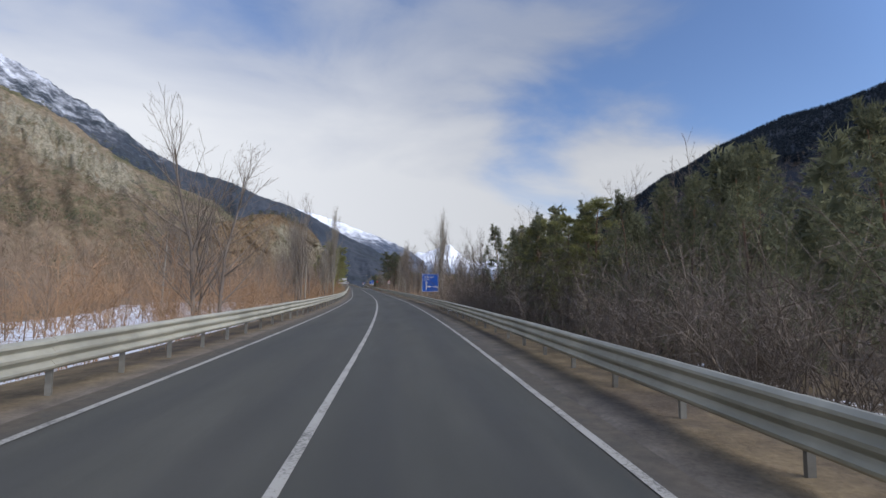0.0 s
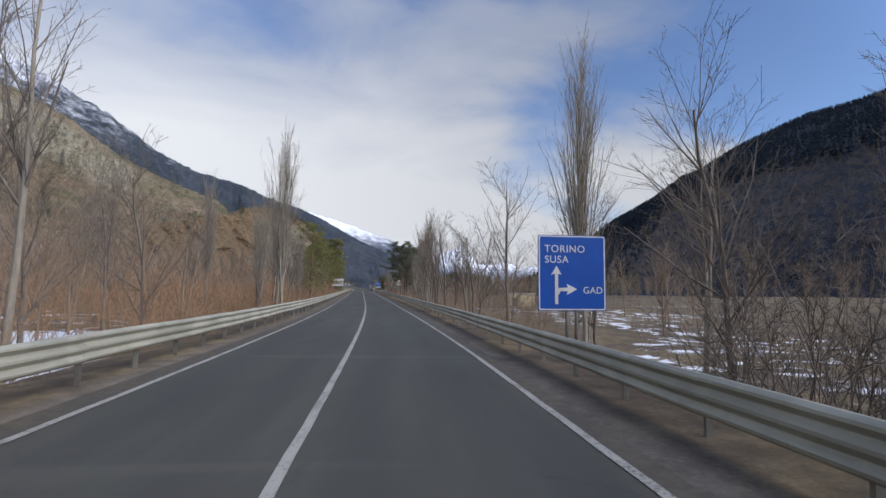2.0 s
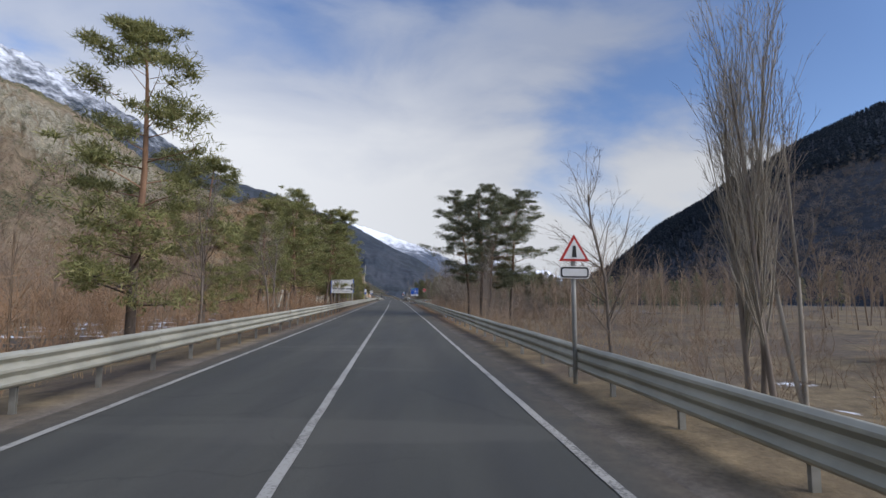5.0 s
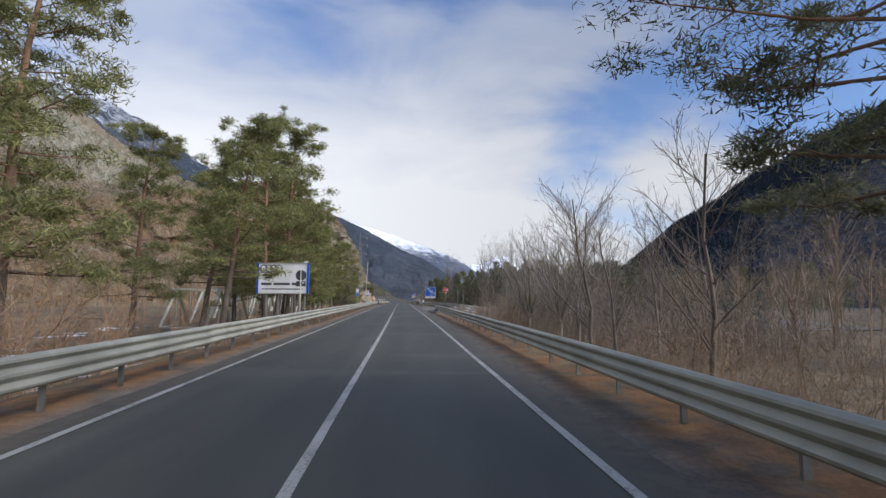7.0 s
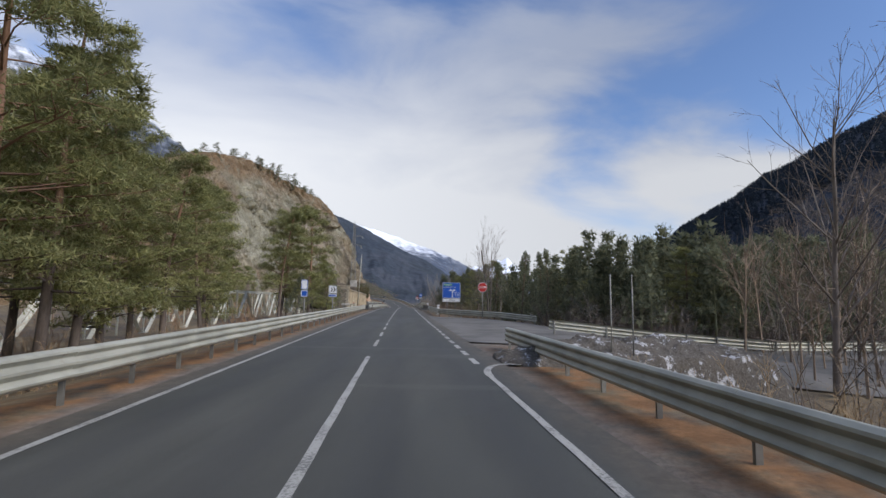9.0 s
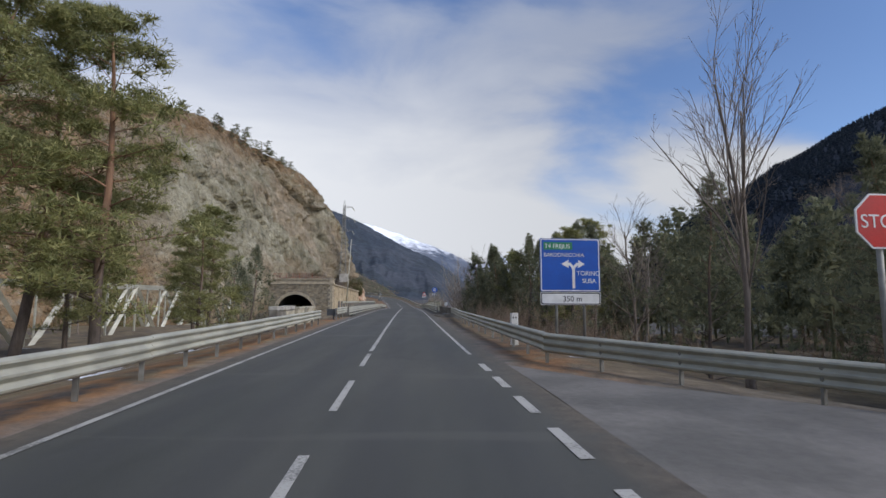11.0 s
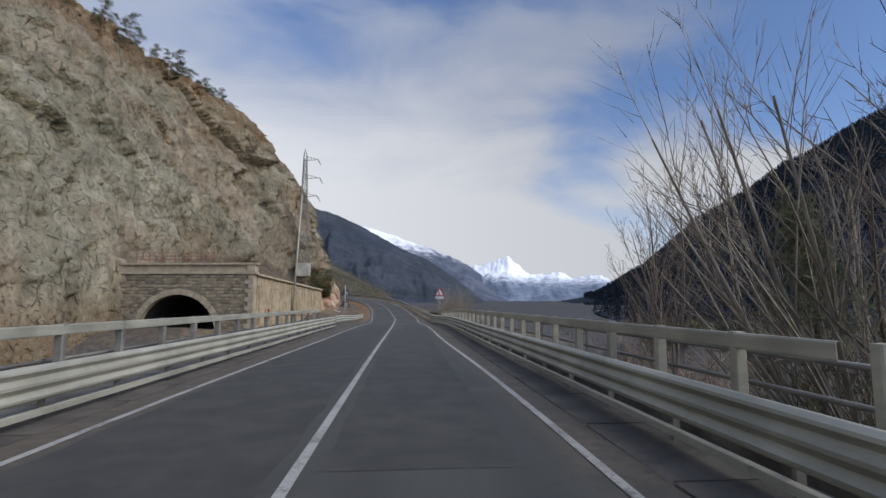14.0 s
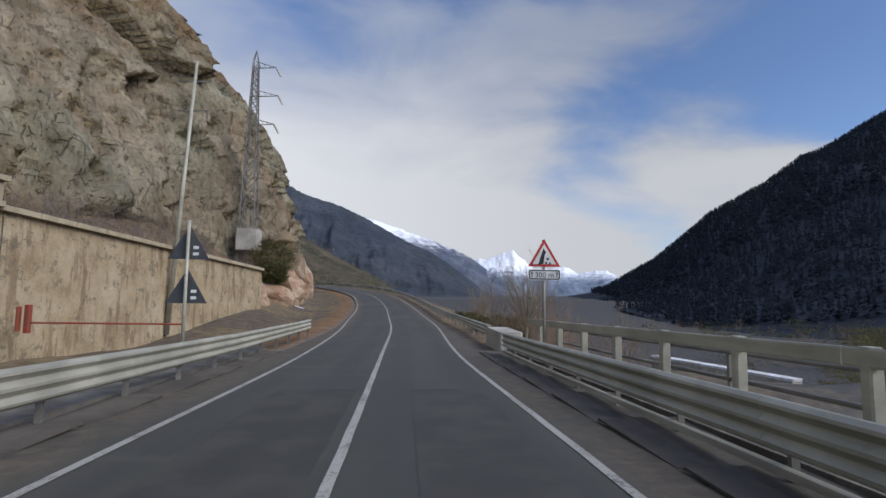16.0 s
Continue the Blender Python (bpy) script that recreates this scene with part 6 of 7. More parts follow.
def retaining_wall():
    t = thing("retaining_wall", pose(-42.6, 322.3, 0), "long weathered plaster retaining wall with rust stains", "wall", kind="structure")
    ln, turn = 26.0, -2.0
    g = Geo()
    sec = []
    nx = 60
    for i in range(nx + 1):
        u = i / nx
        z1 = 4.55 - 1.3 * u
        b = 0.06 * math.sin(u * 40) * 0.3
        sec.append([(b, u * ln, -2.0), (b - 0.12, u * ln, z1), (b - 1.0, u * ln, z1), (b - 1.0, u * ln, -2.0)])
    for row in sec:
        g.v += row
    for i in range(nx):
        for j in range(4):
            g.f.append((i * 4 + j, i * 4 + (j + 1) % 4, i * 4 + 4 + (j + 1) % 4, i * 4 + 4 + j))
    g.f += [(0, 1, 2, 3), tuple(nx * 4 + j for j in (3, 2, 1, 0))]
    part("wall_body", g, M["plaster"], t, m=pose(0, 0, 0, 0, 0, turn))
    k = 13
    for i in range(k):
        u = (i + 0.5) / k
        m = pose(0, 0, 0, 0, 0, turn) @ pose(-0.5, u * ln, 4.55 - 1.3 * u + 0.12, -2.85, 0, 0)
        part("coping_stone", Geo().box((0, 0, 0), (1.3, ln / k - 0.03, 0.24), None, 0.04), M["ashlar"], t, m=m)


def terrace():
    """The scrub slope between the wall's top and the cliff."""
    U, Y = np.meshgrid(np.linspace(0, 1, 22), np.linspace(322.6, 380, 60), indexing="ij")
    x0 = np.interp(Y, (322, 348.3, 360, 380), (-43.2, -43.0, -45.0, -49.0))
    x1 = np.interp(Y, (322, 348, 372, 380), (-60, -57, -54, -56))
    X = x0 + (x1 - x0) * U
    zw = np.interp(Y, (322, 348, 352, 380), (4.45, 3.2, 1.2, 1.2))
    Z = zw - 0.15 + (0.25 + np.interp(Y, (322, 330, 350), (1.2, 3.0, 7.0)) * U ** 1.2) * smooth(0.0, 0.12, U) + (fbm(X * 0.5, Y * 0.5, 17) - 0.5) * 1.1 * smooth(0, 0.2, U)
    Z = Z - 5.0 * (U == 0)
    me = array_mesh("terrace", np.stack([X, Y, Z], -1).reshape(-1, 3), grid_faces(*X.shape), M["ground"], True)
    point_mask(me, "litter", np.full(X.size, 0.3))
    solid("terrace", me, M["ground"], "brown scrub slope above the retaining wall", "slope", "structure")
    rr = np.random.RandomState(31)
    out = []
    for _ in range(170):
        i, j = rr.randint(2, 20), rr.randint(1, 58)
        out.append((X[i, j] + rr.normal(0, 0.3), Y[i, j] + rr.normal(0, 0.5), Z[i, j] - 0.1, rr.uniform(0.4, 1.0), rr.uniform(0, 6.28), 5 + rr.randint(5)))
    return out


def lattice_pylon():
    t = thing("lattice_pylon", pose(-49.8, 363.5, 8.6, 0, 0, 8), "tall grey lattice electricity pylon on a concrete base", "pylon")
    h, w0, w1 = 24.0, 0.95, 0.30
    half = lambda z: w0 + (w1 - w0) * min(1, z / (h - 1.5))
    for sx in (-1, 1):
        for sy in (-1, 1):
            part("leg", Geo().tube([(sx * w0, sy * w0, -0.6), (sx * w1, sy * w1, h - 1.5), (0, 0, h)], [0.10, 0.07, 0.05], 4), M["steel_dark"], t)
    z, k = 0.0, 0
    while z < h - 2:
        z2 = z + 2.3 * half(z) * 0.9
        a, b = half(z), half(min(z2, h - 1.5))
        for (ax, ay), (bx, by) in (((-1, -1), (1, -1)), ((1, -1), (1, 1)), ((1, 1), (-1, 1)), ((-1, 1), (-1, -1))):
            part("brace", Geo().tube([(ax * a, ay * a, z), (bx * b, by * b, z2)], [0.045, 0.045], 4), M["steel_dark"], t)
            part("brace", Geo().tube([(bx * a, by * a, z), (ax * b, ay * b, z2)], [0.045, 0.045], 4), M["steel_dark"], t)
            part("cross_bar", Geo().tube([(ax * a, ay * a, z), (bx * a, by * a, z)], [0.035, 0.035], 4), M["steel_dark"], t)
        z, k = z2, k + 1
    for z, ln in ((h - 2.4, 2.6), (h - 6.2, 3.0), (h - 10.0, 2.6)):
        g = Geo().tube([(0, 0, z), (ln, 0, z + 0.25)], [0.08, 0.05], 4).tube([(0, 0, z + 0.9), (ln, 0, z + 0.25)], [0.05, 0.04], 4)
        for u in (0.25, 0.5, 0.75):
            g.tube([(ln * u, 0, z + 0.25 * u), (ln * u - 0.3, 0, z + 0.9 - 0.62 * u)], [0.03, 0.03], 4)
        p = part("cross_arm", g, M["steel_dark"], t)
        part("insulator", Geo().tube([(ln, 0, z + 0.2), (ln + 0.55, 0, z - 0.9)], [0.13, 0.10], 8), M["steel"], p)
    part("footing", Geo().box((0.3, -0.6, -0.9), (2.6, 2.4, 2.6), None, 0.15), M["concrete"], t)


def utility_poles():
    t = thing("utility_pole", pose(-42.0, 334.0, 3.0), "slim pale leaning utility pole with crossbars", "utility pole", "utility poles")
    part("shaft", Geo().tube([(-0.1, 0, -4.5), (0.85, 0, 13.6)], [0.16, 0.09], 10), M["steel"], t, smooth=True)
    for z in (12.2, 10.2):
        part("crossbar", Geo().box((0.75, 0, z), (2.2, 0.08, 0.08), None, 0.01), M["steel_dark"], t)
    for y, off, h in ((430, 5.6, 11.5), (434, 9.5, 11.0), (470, 6, 11), (505, 7, 11)):
        t = thing("lamp_pole", on_road(y, off, -0.6), "thin grey lamp pole beside the road", "lamp pole", "lamp poles")
        part("shaft", Geo().tube([(0, 0, -1), (0, 0, h)], [0.12, 0.07], 8), M["steel_dark"], t, smooth=True)
        part("arm", Geo().tube([(0, 0, h - 0.1), (-1.4, 0, h + 0.2)], [0.05, 0.04], 6), M["steel_dark"], t)
    for x, y in ((-6.9, 185.6), (-6.3, 185.6)):
        t = thing("marker_pole", pose(x, y, 0), "thin pale snow marker pole in dirty snow", "marker pole", "snow poles")
        part("shaft", Geo().tube([(0, 0, -0.3), (0, 0, 2.5)], [0.022, 0.018], 6), M["steel_dark"], t, smooth=True)


def truss_bridge():
    a, b = Vector((-31.0, 181.0)), Vector((-39.2, 266.0))
    d = b - a
    ang = math.degrees(math.atan2(-d.x, d.y))
    t = thing("truss_bridge", pose(a.x, a.y, 0, 0, 0, ang), "pale steel railway truss with sloping diagonals", "railway bridge")
    ln, top, bot = d.length, 2.45, -1.3
    for s in (0, -4.2):
        part("top_chord", Geo().box((s, ln / 2, top), (0.28, ln - 4, 0.22), None, 0.02), M["steel"], t)
        part("bottom_chord", Geo().box((s, ln / 2, bot), (0.3, ln, 0.3), None, 0.02), M["steel"], t)
        n = 26
        for i in range(n):
            y0, y1 = i * ln / n, (i + 1) * ln / n
            up = i % 2 == 0
            part("diagonal", Geo().tube([(s, y0, bot if up else top), (s, y1, top if up else bot)], [0.16, 0.16], 4), M["steel"], t)
            if i:
                part("upright", Geo().box((s, y0, (top + bot) / 2), (0.10, 0.12, top - bot), None, 0.01), M["steel"], t)
    part("deck", Geo().box((-2.1, ln / 2, bot - 0.1), (4.4, ln, 0.25)), M["concrete"], t)


def abutment_blocks():
    for y, off, s, lab in ((246.1, -7.0, (0.80, 1.8, 2.3), "pale plastered concrete abutment block"), (248.6, -6.75, (0.75, 2.3, 2.5), "pale concrete abutment block with a dark slot")):
        b = solid("concrete_block", Geo().box((0, 0, 0.82 - s[2] / 2), s, None, 0.07).box((0, 0, 0.86), (s[0] + 0.10, s[1] + 0.08, 0.12), None, 0.05), M["plaster_pale"], lab, "concrete block", m=on_road(y, off), group="bridge abutments")
    # No recess is cut: a dark plate on the face paints the slot's shade.
    part("slot", Geo().box((0.372, -0.55, 0.38), (0.02, 0.16, 0.34), None, 0.004), M["dark"], b)
    g = Geo()                                   # low wall of rough stone with fallen plaster
    rnd = random.Random(9)
    t = thing("abutment_wall", on_road(238.0, -7.2), "low rough stone wall with flaking plaster", "wall", "bridge abutments")
    part("wall_body", Geo().box((0, 4.9, -0.3), (0.55, 4.7, 2.3), None, 0.05), M["concrete_dark"], t)
    part("plaster_patch", Geo().box((0.285, 5.9, 0.1), (0.03, 2.4, 1.2), None, 0.01), M["plaster_pale"], t, "remains of pale plaster")
    for k in range(6):
        part("cap_stone", Geo().box((rnd.uniform(-0.03, 0.03), 2.95 + k * 0.8, 0.92 + rnd.uniform(-0.02, 0.05)), (0.68 + rnd.uniform(-0.05, 0.06), 0.78, 0.22), None, 0.09), M["concrete"], t)
    a, b = Vector(at_road(257.2, 5.85)), Vector(at_road(262.3, 4.75))      # the parapet flares out from the bridge
    t = thing("parapet_wall", pose(a.x, a.y, a.z, 0, 0, math.degrees(math.atan2(a.x - b.x, b.y - a.y))), "grey stained concrete parapet wall with a coping", "wall", "bridge abutments")
    ln = (b - a).length / 3
    for k, h in enumerate((0.54, 0.58, 0.66)):
        part("wall_body", Geo().box((0, (k + 0.5) * ln, h / 2 - 0.9), (0.36, ln - 0.01, h + 1.8), None, 0.03), M["concrete_dark"], t)
        part("coping_stone", Geo().box((0, (k + 0.5) * ln, h + 0.05), (0.48, ln - 0.02, 0.11), None, 0.03), M["concrete_dark"], t)
    for k in range(4):
        z = -0.25 + k * 0.22
        part("hazard_stripe", Geo().plate([(-0.16, z), (0.16, z + 0.14), (0.16, z + 0.22), (-0.16, z + 0.08)], -0.006, -0.003), M["concrete"], t, "faded pale hazard stripe")
    # Added dark box beside the rail, in place of a block's shaded face.
    solid("end_box", Geo().box((0, 0, 0.50), (0.62, 0.25, 0.5), None, 0.03).box((0.2, 0, 0.1), (0.09, 0.09, 0.6)), M["grey"], "added dark box standing in for a block's shaded face", "end box", m=on_road(247.6, -4.72), group="bridge abutments")
    t = thing("marker_post", on_road(266.5, 5.6), "short white marker post with a boxy head", "marker post")
    part("post", Geo().box((0, 0, 0.35), (0.10, 0.08, 1.0), None, 0.015), M["white"], t)
    part("head", Geo().box((0, 0, 1.0), (0.34, 0.22, 0.34), None, 0.05), M["white"], t)
    solid("parapet_block", Geo().box((0, 0, 0.05), (0.9, 3.2, 1.35), None, 0.06), M["concrete"], "mossy concrete parapet end of the bridge", "concrete block", m=on_road(323.2, 4.9), group="bridge abutments")
    t = thing("milestone", on_road(227.0, 5.0), "small white marker stone with dark marks behind the rail", "milestone")
    part("stone", Geo().box((0, 0, 0.45), (0.28, 0.14, 1.3), None, 0.03), M["white"], t)
    flat_shape(t, "mark", [(-0.07, 0.90), (-0.03, 0.90), (-0.03, 0.97), (-0.07, 0.97)], "black", -0.073)
    flat_shape(t, "mark", [(0.03, 0.90), (0.07, 0.90), (0.07, 0.97), (0.03, 0.97)], "black", -0.073)
    t = thing("red_barrier", pose(-41.2, 322.6, -0.6), "rust-red steel barrier below the wall", "barrier")
    for x, w, h in ((-0.26, 0.10, 1.0), (0.05, 0.20, 1.15)):
        part("post", Geo().box((x, 0.3 * x, 0.7), (w, 0.2, h), None, 0.02), M["rust"], t)
    part("bar", Geo().tube([(0, 0, 0.55), (5.5, 1.8, 0.45)], [0.045, 0.045], 6), M["rust"], t)


def snow_heap():
    U, W = np.meshgrid(np.linspace(0, 1, 150), np.linspace(0, 1, 64), indexing="ij")
    X = -10.4 + 9.6 * U
    Y = 186.0 + 2.4 * U + (W - 0.5) * (4.6 - 1.5 * U)
    e = np.sin(np.pi * U) ** 0.6 * np.sin(np.pi * W)
    lumps = np.floor(fbm(X * 1.6, Y * 1.6, 7, 4) * 9) / 9
    Z = -1.1 * (1 - np.minimum(1, e * 4)) - 0.05 + e * (0.25 + 0.75 * fbm(X * 0.7, Y * 0.7, 5, 5) + 0.5 * lumps) * (1 - 0.4 * U) + (fbm(X * 5, Y * 5, 3, 4) - 0.5) * 0.22 * np.minimum(1, e * 4)
    me = array_mesh("snow_mound", np.stack([X, Y, Z], -1).reshape(-1, 3), grid_faces(*X.shape)[:, ::-1], M["dirty_snow"])
    solid("snow_mound", me, M["dirty_snow"], "low heap of dirty ploughed snow and grit", "snow heap")


def cottage():
    t = thing("shed", pose(16.9, 115.5, -1.7, 0, 0, 8), "small cream shed with a flat roof behind trees", "shed")
    part("wall", Geo().box((0, 0, 1.1), (4.6, 3.0, 2.6), None, 0.02), M["cream"], t)
    part("roof", Geo().box((0, 0, 2.5), (5.0, 3.4, 0.18), None, 0.03), M["concrete"], t)
    part("door", Geo().box((-0.9, -1.52, 0.85), (0.9, 0.06, 1.9), None, 0.01), M["grey"], t)


def green_bush(x, y, z, r, h, seed):
    rr = np.random.RandomState(seed)
    n = 420
    a, u, w = rr.rand(n) * 6.28, rr.rand(n), rr.rand(n) ** 0.4
    lump = 0.75 + 0.4 * vnoise(a * 1.3, u * 4, seed)
    c = np.stack([np.cos(a) * r * w * lump * np.sqrt(1 - (u * 2 - 1) ** 2 * 0.8), np.sin(a) * r * w * lump * np.sqrt(1 - (u * 2 - 1) ** 2 * 0.8), h * (0.05 + 0.95 * u) * (0.6 + 0.4 * w)], 1)
    v, f = tufts(rr, c, 0.34, 16)
    t = thing("bush", pose(x, y, z), "dense dark green evergreen bush on the slope", "bush", "bushes")
    part("foliage", array_mesh("foliage", v, f, M["bush"]), None, t)
    v, f = tubes([(0, 0, -0.5, 0.3 * math.cos(k), 0.3 * math.sin(k), h * 0.6, 0.06, 0.02) for k in range(5)], 5)
    part("stems", array_mesh("stems", v, f, M["bark"]), None, t)


# ---------- build ----------
build_ground()
build_road()
build_mountains()
CLIFF = build_cliff()
build_bridge()

RAIL = "grey galvanised steel guard rail on posts"
guard_rail(-32, 240, -4.22, 0.84, RAIL)
guard_rail(247.0, 253.0, -4.20, 0.84, RAIL)
guard_rail(301.6, 328.5, -4.05, 0.86, "grey galvanised guard rail ending before the rocks")
guard_rail(-32, 189, 4.68, 0.70, RAIL)
guard_rail(222, 254.8, 4.72, 0.76, RAIL, flare=0.48)
# Tall posts on the left get the darker steel, shade as colour.
bridge_rail(253, 301.5, -4.05, -5.15, "galvanised bridge barrier with a tall box handrail on dark posts", hand_from=254.3, post_steel="steel_dark")
bridge_rail(262.0, 320, 4.28, 5.20, "galvanised bridge barrier with a tall box handrail", 0.42, 269.5)


def pipe_railing(y0, y1, off, ups, label, r=0.035):
    """Horizontal pipes on slim posts at the bridge's outer edge."""
    t = thing("pipe_railing", on_road(y0, off), label, "railing", "bridge railings")
    inv = on_road(y0, off).inverted()
    n = round((y1 - y0) / 4)
    step = (y1 - y0) / n
    pipe = Geo().tube([(0, 0, 0), (0, step * 1.01, 0)], [r, r], 8).mesh("pipe", M["steel_dark"], True)
    post = Geo().box((0, 0, max(ups) / 2), (0.05, 0.05, max(ups) + 0.1), None, 0.008).mesh("post", M["steel_dark"])
    for i in range(n):
        y = y0 + i * step
        for up in ups:
            a, b = Vector(at_road(y, off, up)), Vector(at_road(y + step, off, up))
            d = b - a
            part("pipe", pipe, None, t, m=inv @ Matrix.Translation(a) @ Euler((math.atan2(d.z, d.y), 0, math.atan2(-d.x, d.y))).to_matrix().to_4x4())
        part("post", post, None, t, m=inv @ on_road(y, off))


pipe_railing(255.0, 300.0, -5.45, (0.30, 0.62), "slim pale pipe railing behind the bridge barrier")
# The outer railing's shade is put into its dark steel.
pipe_railing(270.0, 318.0, 5.62, (0.62, 1.02), "pipe railing at the bridge's outer edge, shade put into its dark steel")
guard_rail(325, 470, 4.75, 0.80, "grey guard rail along the bend above the valley")


def rail_by_points(points, top, label, side):
    """A guard rail along plan points off the road."""
    rail = thing("guard_rail", pose(*points[0], 0), label, "guard rail", "roadside guard rails")
    inv = pose(*points[0], 0).inverted()
    post = post_mesh(top - 0.03)
    for (xa, ya), (xb, yb) in zip(points, points[1:]):
        za, zb = (float(ground_height(np.array([x]), np.array([y]))[0]) + 0.05 for x, y in ((xa, ya), (xb, yb)))
        ln = math.hypot(xb - xa, yb - ya)
        n = max(1, round(ln / 4))
        mesh = beam_mesh("beam", side, ln / n * 1.01)
        for i in range(n):
            u = i / n
            m = Matrix.Translation((xa + (xb - xa) * u, ya + (yb - ya) * u, za + (zb - za) * u + top - 0.50)) @ Euler((math.atan2(zb - za, ln), 0, math.atan2(-(xb - xa), yb - ya))).to_matrix().to_4x4()
            part("beam", mesh, None, rail, m=inv @ m)
            for w in (0.05, 0.55):
                part("post", post, None, rail, m=inv @ pose(xa + (xb - xa) * (u + w / n), ya + (yb - ya) * (u + w / n), za + (zb - za) * (u + w / n), 0, 0, 20))
    return rail


rail_by_points([(-4.3, 212.3), (-7.0, 216.0), (-10.2, 219.6), at_road(222, 4.70)[:2]], 0.74, "grey guard rail curving out of the side road", -1)
rail_by_points([(-6.4, 196.8), (-1.0, 197.2), (5.5, 198.0), (13.0, 199.0)], 0.74, "grey guard rail along the side road", -1)

arrow_sign()
fork_sign()
stop_sign()
warning_signs()
round_sign()
small_signs()
billboard()
tunnel_portal()
retaining_wall()
TERRACE = terrace()
lattice_pylon()
utility_poles()
truss_bridge()
abutment_blocks()
snow_heap()
cottage()


def river_wall():
    t = thing("river_wall", pose(15.0, 360.0, -8.1, 0, 0, 20), "concrete river wall with snow lying on top", "wall", kind="structure")
    part("wall_body", Geo().box((0, 11, -0.9), (1.6, 22, 2.0), None, 0.05), M["concrete"], t)
    part("snow_cover", Geo().box((0, 11, 0.22), (1.7, 22.1, 0.28), None, 0.12), M["snow"], t)


river_wall()


def rock_outcrop(x, y, z, size, seed):
    """Broken reddish rock: a lump cut by flat planes."""
    rr = random.Random(seed)
    bm = bmesh.new()
    bmesh.ops.create_icosphere(bm, subdivisions=4, radius=1.0)
    cuts = [(Vector((rr.gauss(0, 1), rr.gauss(0, 1), rr.gauss(0.2, 0.7))).normalized(), rr.uniform(0.55, 0.9)) for _ in range(14)]
    for v in bm.verts:
        for nrm, d in cuts:
            over = v.co.dot(nrm) - d
            if over > 0:
                v.co -= nrm * over
        v.co += v.co.normalized() * 0.10 * noise.fractal(v.co * 3 + Vector((seed, 0, 0)), 0.7, 2.1, 4)
    bm.transform(Matrix.Diagonal((*size, 1)))
    me = bpy.data.meshes.new("rock_outcrop")
    bm.to_mesh(me)
    bm.free()
    me.materials.append(M["rock_red"])
    solid("rock_outcrop", me, M["rock_red"], "broken reddish-brown rock at the foot of the cliff", "rock", m=pose(x, y, z, 0, 0, seed * 40), group="rocks at the cliff foot")


rock_outcrop(-44.6, 350.5, 0.6, (2.6, 3.4, 2.4), 1)
rock_outcrop(-44.2, 356.5, 0.2, (2.2, 3.0, 2.0), 2)
rock_outcrop(-45.0, 363.0, 1.0, (2.8, 3.6, 3.2), 3)
rock_outcrop(-46.8, 370.5, 1.4, (3.0, 3.8, 4.2), 4)
rock_outcrop(-42.8, 360.0, -0.2, (1.2, 1.8, 1.0), 5)
rock_outcrop(-48.6, 378.0, 2.4, (3.0, 4.0, 5.0), 6)
green_bush(-45.0, 360.0, 3.0, 2.6, 4.4, 3)
green_bush(-43.6, 356.5, 2.2, 1.6, 2.6, 4)
green_bush(-20.6, 335.0, -2.6, 2.0, 2.4, 7)
green_bush(-21.0, 341.5, -2.4, 1.8, 2.0, 8)
green_bush(-22.6, 348.0, -2.0, 1.5, 1.6, 9)
green_bush(1.5, 318.0, -3.2, 2.2, 2.8, 5)
green_bush(6.0, 322.0, -3.4, 2.6, 3.0, 6)

# ---------- trees and woods ----------
USED = {}
B1 = bare_tree(11, 13.0, "tall leafless tree with thin branches", "tall", "bark_pale", "bark")
B2 = bare_tree(12, 11.0, "leafless tree with a spreading crown", "round", "bark", "bark")
B3 = bare_tree(13, 12.0, "leafless grey-barked tree with upright limbs", "tall", "bark", "bark")
B5 = bare_tree(19, 9.0, "leafless tree with a rounded crown of fine twigs", "round", "bark", "bark")
B4 = bare_tree(17, 14.0, "wide leafless willow with a round crown of fine pale twigs", "vase", "bark_pale", "bark_pale")
P1 = bare_tree(14, 15.0, "slender leafless poplar with upright twigs", "poplar", "bark_pale", "bark_pale")
P2 = bare_tree(15, 14.0, "narrow leafless poplar with pale twigs", "poplar", "bark", "bark_pale")
N1 = pine(21, 14.0, "tall Scots pine with dense dark green needles", 0.26, 0.29, dense=1.4)
N2 = pine(22, 13.0, "tall Scots pine with a broad crown", 0.30, 0.34, dense=1.4)
N3 = pine(23, 11.0, "Scots pine with reddish upper trunk", 0.18, 0.34, dense=1.4)
Y1 = pine(24, 8.0, "young dark green pine with pointed top", 0.05, 0.36, "needles_blue", True, (2, 17, 0.18, 6))
Y2 = pine(25, 7.0, "young dark pine of dense habit", 0.04, 0.42, "needles_blue", True, (2, 17, 0.18, 6))

HEIGHT = {}
N5 = pine(29, 12.0, "broad Scots pine with a dense dark crown", 0.30, 0.40, dense=1.9)
N4 = pine(28, 11.0, "dark Scots pine with open layered branches", 0.34, 0.36, "needles_blue", False, (20, 90, 0.16, 90), 1.3)
S1 = pine(26, 6.0, "small dark pine clinging to the cliff edge", 0.15, 0.38, "needles_blue", False, (12, 14, 0.34), 0.9)
S2 = pine(27, 5.0, "stunted pine on the rocky rim of the cliff", 0.10, 0.5, "needles_blue", False, (12, 14, 0.34), 0.9)
for proto in (B1, B2, B3, B4, B5, P1, P2, N1, N2, N3, N4, N5, Y1, Y2, S1, S2):
    tips = [max(v.co.z for v in part_.data.vertices) for part_ in proto.children]
    HEIGHT[proto.name] = max(tips)

